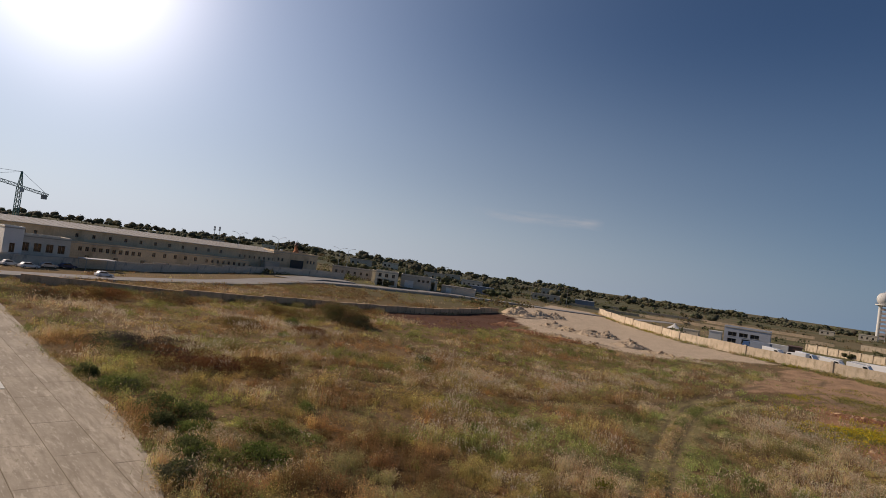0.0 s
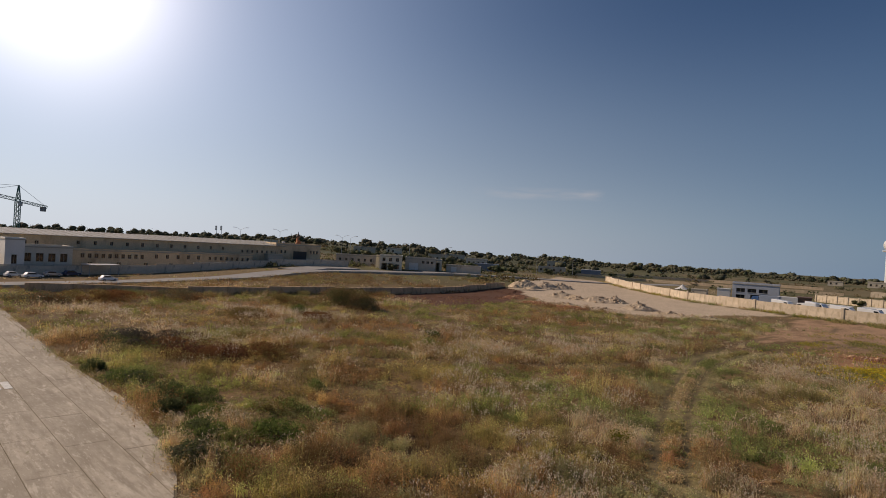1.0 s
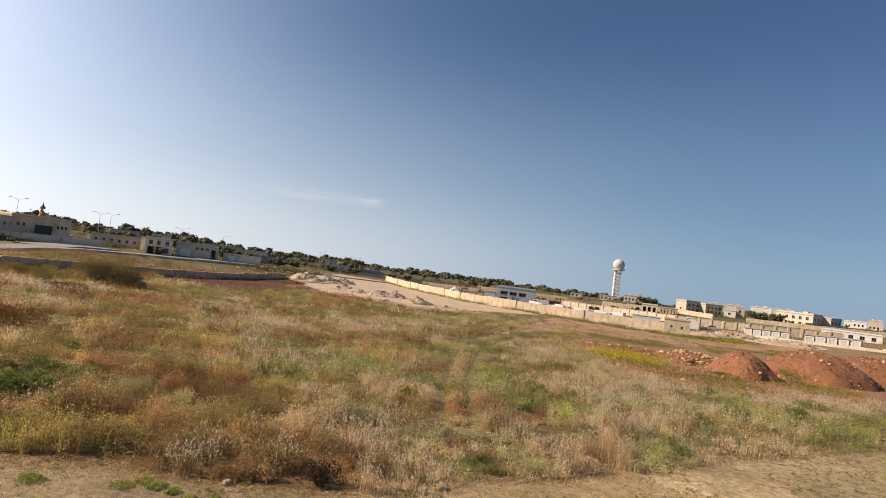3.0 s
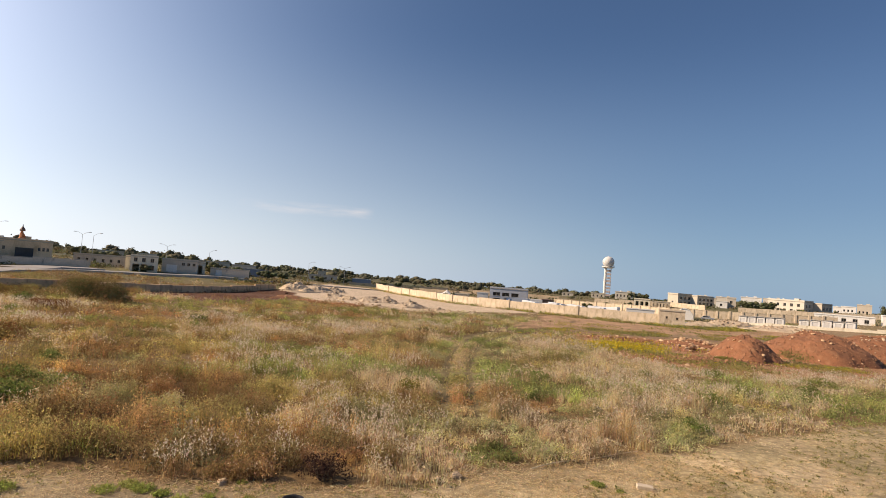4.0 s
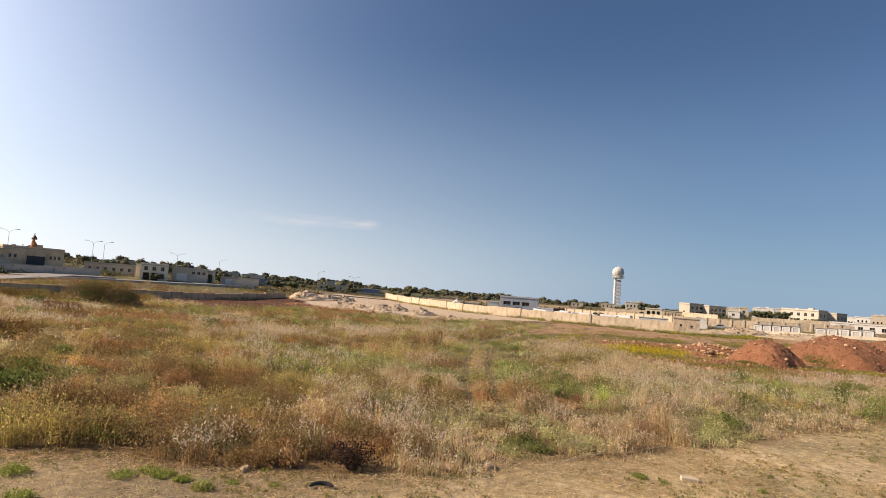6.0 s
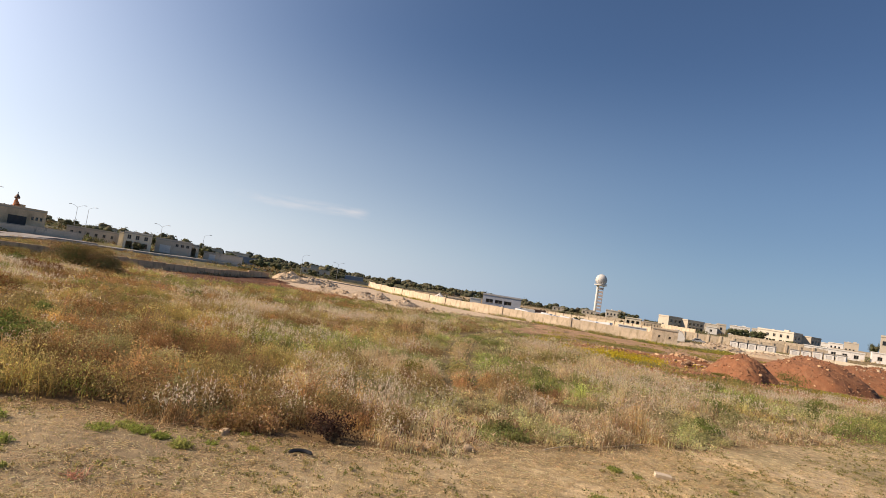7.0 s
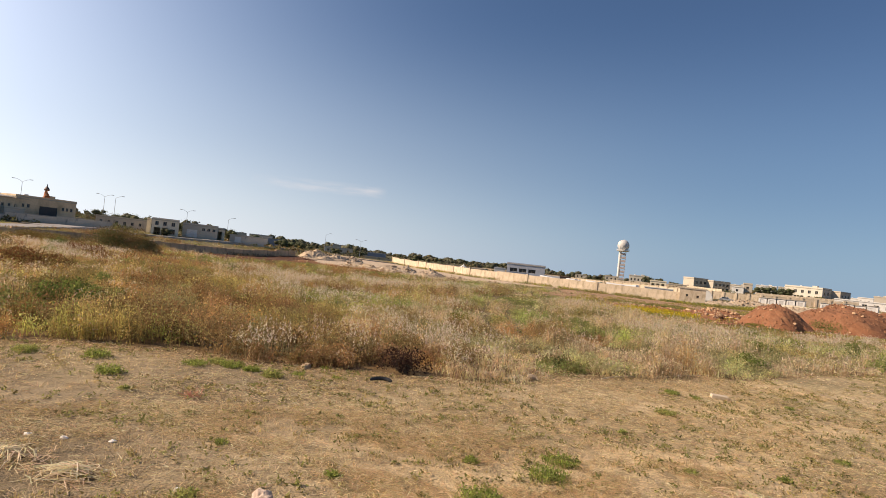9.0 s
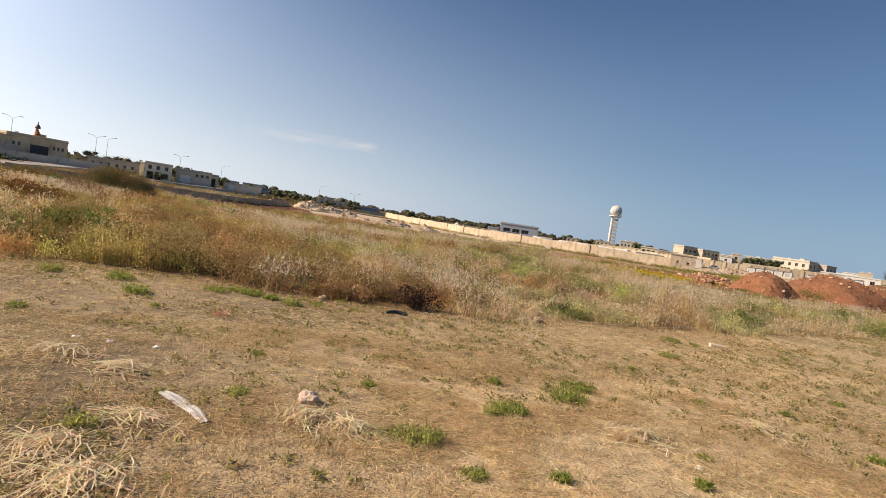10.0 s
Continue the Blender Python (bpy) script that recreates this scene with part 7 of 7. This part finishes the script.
for k, (x, y, h, w) in enumerate(((104, 243, 4.6, 6), (108, 240, 4.2, 5), (112, 246, 4.0, 5), (113, 250, 3.0, 4), (119, 250.5, 1.9, 2.6), (124, 247, 1.9, 2.8), (91, 372, 5, 6), (97, 370, 4, 5),
                                  (74, 262, 3.0, 4), (63, 262, 3.2, 4), (35, 205, 1.8, 3.4), (47, 196, 1.6, 2.8), (56, 236, 2.0, 2.6), (146, 232, 5, 2.2), (152, 236, 6, 2.0), (134, 256, 3.6, 4),
                                  (100, 300, 4, 5), (120, 290, 4.5, 6), (128, 285, 3.6, 5))):
    tree(x, y, h, w, 400 + k, "dark green bushy tree beside stone buildings")
for k, (x, y, h, w) in enumerate(((-128, 188, 7.5, 5.5), (-124, 192, 6.5, 7), (-118, 193, 6.0, 7), (-112, 196, 6.2, 7), (-106, 199, 5.6, 7), (-100, 203, 5.4, 6), (-93, 184, 4.2, 4), (-91, 162.5, 2.4, 3.4),
                                  (-84, 186, 4.6, 4), (-80, 200, 4.8, 6), (-74, 208, 4.4, 6), (-70, 214, 4.2, 5), (-66, 250, 3.6, 5), (-58, 258, 3.8, 5), (-46, 288, 3.4, 4), (-40, 300, 3.6, 5),
                                  (-50, 165, 1.4, 2.4), (-130, 150, 2.6, 4), (-108, 210, 6, 7), (-96, 214, 5.4, 7), (-121, 136, 1.8, 3.6))):
    tree(x, y, h * 0.75, w, 440 + k, "dark green tree behind the low houses", leaves=1700)

# far woods on the ridge and hedges before it
rg = np.random.default_rng(500)
ta, tr = [], []
for n, a0, a1, r0, r1 in ((1400, -76, -12, 380, 640), (1000, -16, 14, 440, 640), (170, 8, 48, 440, 680), (240, -45, -10, 280, 390), (40, -12, 14, 330, 400), (200, -74, -45, 240, 380)):
    ta.append(rg.uniform(a0, a1, n))
    tr.append(rg.uniform(r0, r1, n))
ta, tr = np.radians(np.concatenate(ta)), np.concatenate(tr)
wx, wy = tr * np.sin(ta), tr * np.cos(ta)
keep = fbm(wx, wy, 60, 3, 71) > 0.42
wx, wy = wx[keep], wy[keep]
th = np.clip(np.exp(rg.normal(0.82, 0.4, len(wx))), 1.1, 4.8) * (0.5 + 1.0 * ramp(fbm(wx, wy, 40, 2, 72), 0.25, 0.75))
LV = 54
lump = rg.normal(0, 1, (len(wx), 3, 3)) * (0.3, 0.3, 0.1)
k = np.repeat(np.arange(len(wx)), LV)
q = rg.normal(size=(len(k), 3))
q = q / np.linalg.norm(q, axis=1)[:, None] * (rg.uniform(0.3, 1, len(k)) ** 0.5)[:, None] * (0.5, 0.5, 0.36)
p = np.stack([wx[k], wy[k], land(wx, wy)[k] + th[k] * 0.4], 1) + (q + lump[k, rg.integers(0, 3, len(k))]) * th[k][:, None]
# olive and brown-green foliage, with pale distance haze mixed into the hues
hue = np.array(((0.155, 0.145, 0.09), (0.115, 0.122, 0.072), (0.135, 0.128, 0.07)))[rg.integers(0, 3, len(wx))]
col = hue[k]
mid = np.stack([wx, wy, land(wx, wy) + th * 0.38], 1)[:, None, :] + lump * th[:, None, None]
core = inner_lumps(mid.reshape(-1, 3), np.repeat(th, 3)[:, None] * (0.38, 0.38, 0.3), vary(np.repeat(hue, 3, 0), len(wx) * 3, rg, 0.15), rg)
woods = raw_mesh("far_woods", *joined([core, leaf_cloud(p, rg.uniform(0.5, 1.2, len(k)) * th[k] * 0.11, vary(col, len(k), rg, 0.25), rg, 0, 0.6)]), M_TREE)
tagged(woods, "dark woods and hedges along the far ridge", "woods", kind="stuff")

# low scrub on the slopes
rg = np.random.default_rng(520)
n = 3400
a, r = np.radians(rg.uniform(-66, 40, n)), rg.uniform(175, 400, n)
x, y = r * np.sin(a), r * np.cos(a)
keep = (fbm(x, y, 30, 3, 75) > 0.46) & ~inside(x, y, COMPOUND) & (near_line(x, y, ROAD) > 6) & (near_line(x, y, YARD) > 7) & ((x < -8) | (y > 240)) & ((x / y < -0.22) | (rg.uniform(0, 1, n) < 0.4))
x, y = x[keep], y[keep]
hh = np.exp(rg.normal(0.0, 0.35, len(x)))
k = np.repeat(np.arange(len(x)), 45)
q = rg.normal(size=(len(k), 3))
q = q / np.linalg.norm(q, axis=1)[:, None] * (rg.uniform(0.2, 1, len(k)) ** 0.5)[:, None]
p = np.stack([x[k], y[k], land(x, y)[k] + hh[k] * 0.3], 1) + q * hh[k][:, None] * (1.5, 1.5, 0.7)
col = np.array(((0.11, 0.115, 0.055), (0.16, 0.16, 0.065), (0.19, 0.14, 0.065)))[rg.integers(0, 3, len(x))][k]
tagged(raw_mesh("slope_scrub", *leaf_cloud(p, rg.uniform(0.3, 0.7, len(k)) * hh[k] * 0.6, vary(col, len(k), rg, 0.25), rg, 0, 0.6), M_TREE), "low olive and dark green scrub on the slopes", "scrub", kind="stuff")

# scattered far houses on the wooded slope
rt = random.Random(19)
for a, r in ((-46, 300), (-41, 330), (-33, 310), (-30, 345), (-24, 320), (-15, 340)):
    x, y = r * math.sin(radians(a)), r * math.cos(radians(a))
    house("slope_house", x, y, -a, rt.uniform(6, 11), 6, rt.uniform(2.6, 3.6), rt.choice((M_BEIGE, M_CREAM, M_GREYWALL)), "small pale flat-roofed house on the wooded slope", "house",
          front=row(2, 1, 2.4, 0.9, 0.9, 1.2), parapet=0.3, frames=False, group="houses on the slope")

# far town roofs to the side of the ridge
rt = random.Random(9)
for k in range(16):
    a, r = radians(rt.uniform(19, 44)), rt.uniform(420, 560)
    x, y = r * math.sin(a), r * math.cos(a)
    if abs(x - 80) < 14:
        continue
    house("town_house", x, y, -math.degrees(a), rt.uniform(7, 14), 8, rt.uniform(3.5, 6.5), rt.choice((M_BEIGE, M_YELLOW, M_WHITE)), "far pale flat-roofed town house", "house",
          front=row(3, 1, 2.0, 1.2, 0.9, 1.3), parapet=0.4, frames=False, group="far town houses")

# ---------------------------------------------------------------- thin high cloud
m, n_, l_, p_ = nodes_of("glowing_thin_cloud")
co = n_.new("ShaderNodeTexCoord")
mp = n_.new("ShaderNodeMapping")
mp.inputs["Scale"].default_value = (1 / 260, 1, 1 / 45)
no = n_.new("ShaderNodeTexNoise")
no.inputs["Scale"].default_value, no.inputs["Detail"].default_value = 1.6, 7
l_.new(co.outputs["Object"], mp.inputs["Vector"])
l_.new(mp.outputs["Vector"], no.inputs["Vector"])
at = n_.new("ShaderNodeAttribute")
at.attribute_name = "tint"
mul = n_.new("ShaderNodeMath")
mul.operation = "MULTIPLY"
rg_ = n_.new("ShaderNodeMapRange")
rg_.inputs["From Min"].default_value, rg_.inputs["From Max"].default_value = 0.36, 0.72
l_.new(no.outputs["Fac"], rg_.inputs["Value"])
l_.new(rg_.outputs["Result"], mul.inputs[0])
l_.new(at.outputs["Fac"], mul.inputs[1])
# the cloud's sunlit white is its own weak emission
em, tp, ms = n_.new("ShaderNodeEmission"), n_.new("ShaderNodeBsdfTransparent"), n_.new("ShaderNodeMixShader")
em.inputs["Color"].default_value, em.inputs["Strength"].default_value = (0.92, 0.95, 1.0, 1), 0.8
l_.new(mul.outputs[0], ms.inputs["Fac"])
l_.new(tp.outputs["BSDF"], ms.inputs[1])
l_.new(em.outputs["Emission"], ms.inputs[2])
l_.new(ms.outputs["Shader"], n_["Material Output"].inputs["Surface"])
cu, cv = np.meshgrid(np.linspace(-1, 1, 41), np.linspace(-1, 1, 13))
cover = np.clip(1 - np.abs(cv) ** 1.5, 0, 1) * np.clip(1 - np.abs(cu) ** 3, 0, 1) * (0.3 + 0.35 * ramp(cu, 0.4, 0.85))
cvv = np.stack([cu * 330, 0 * cu, cv * 34 + cu * 6], -1).reshape(-1, 3)
idx = np.arange(41 * 13).reshape(13, 41)
ct = np.concatenate([np.stack([idx[:-1, :-1], idx[:-1, 1:], idx[1:, 1:]], -1).reshape(-1, 3), np.stack([idx[:-1, :-1], idx[1:, 1:], idx[1:, :-1]], -1).reshape(-1, 3)])
cloud = raw_mesh("cloud", cvv, ct, np.repeat(cover.reshape(-1, 1), 3, 1), m)
cloud.matrix_world = pose(-850, 2890, 300, 0, 0, 14)
tagged(cloud, "thin wisp of high white cloud", "cloud", kind="structure")
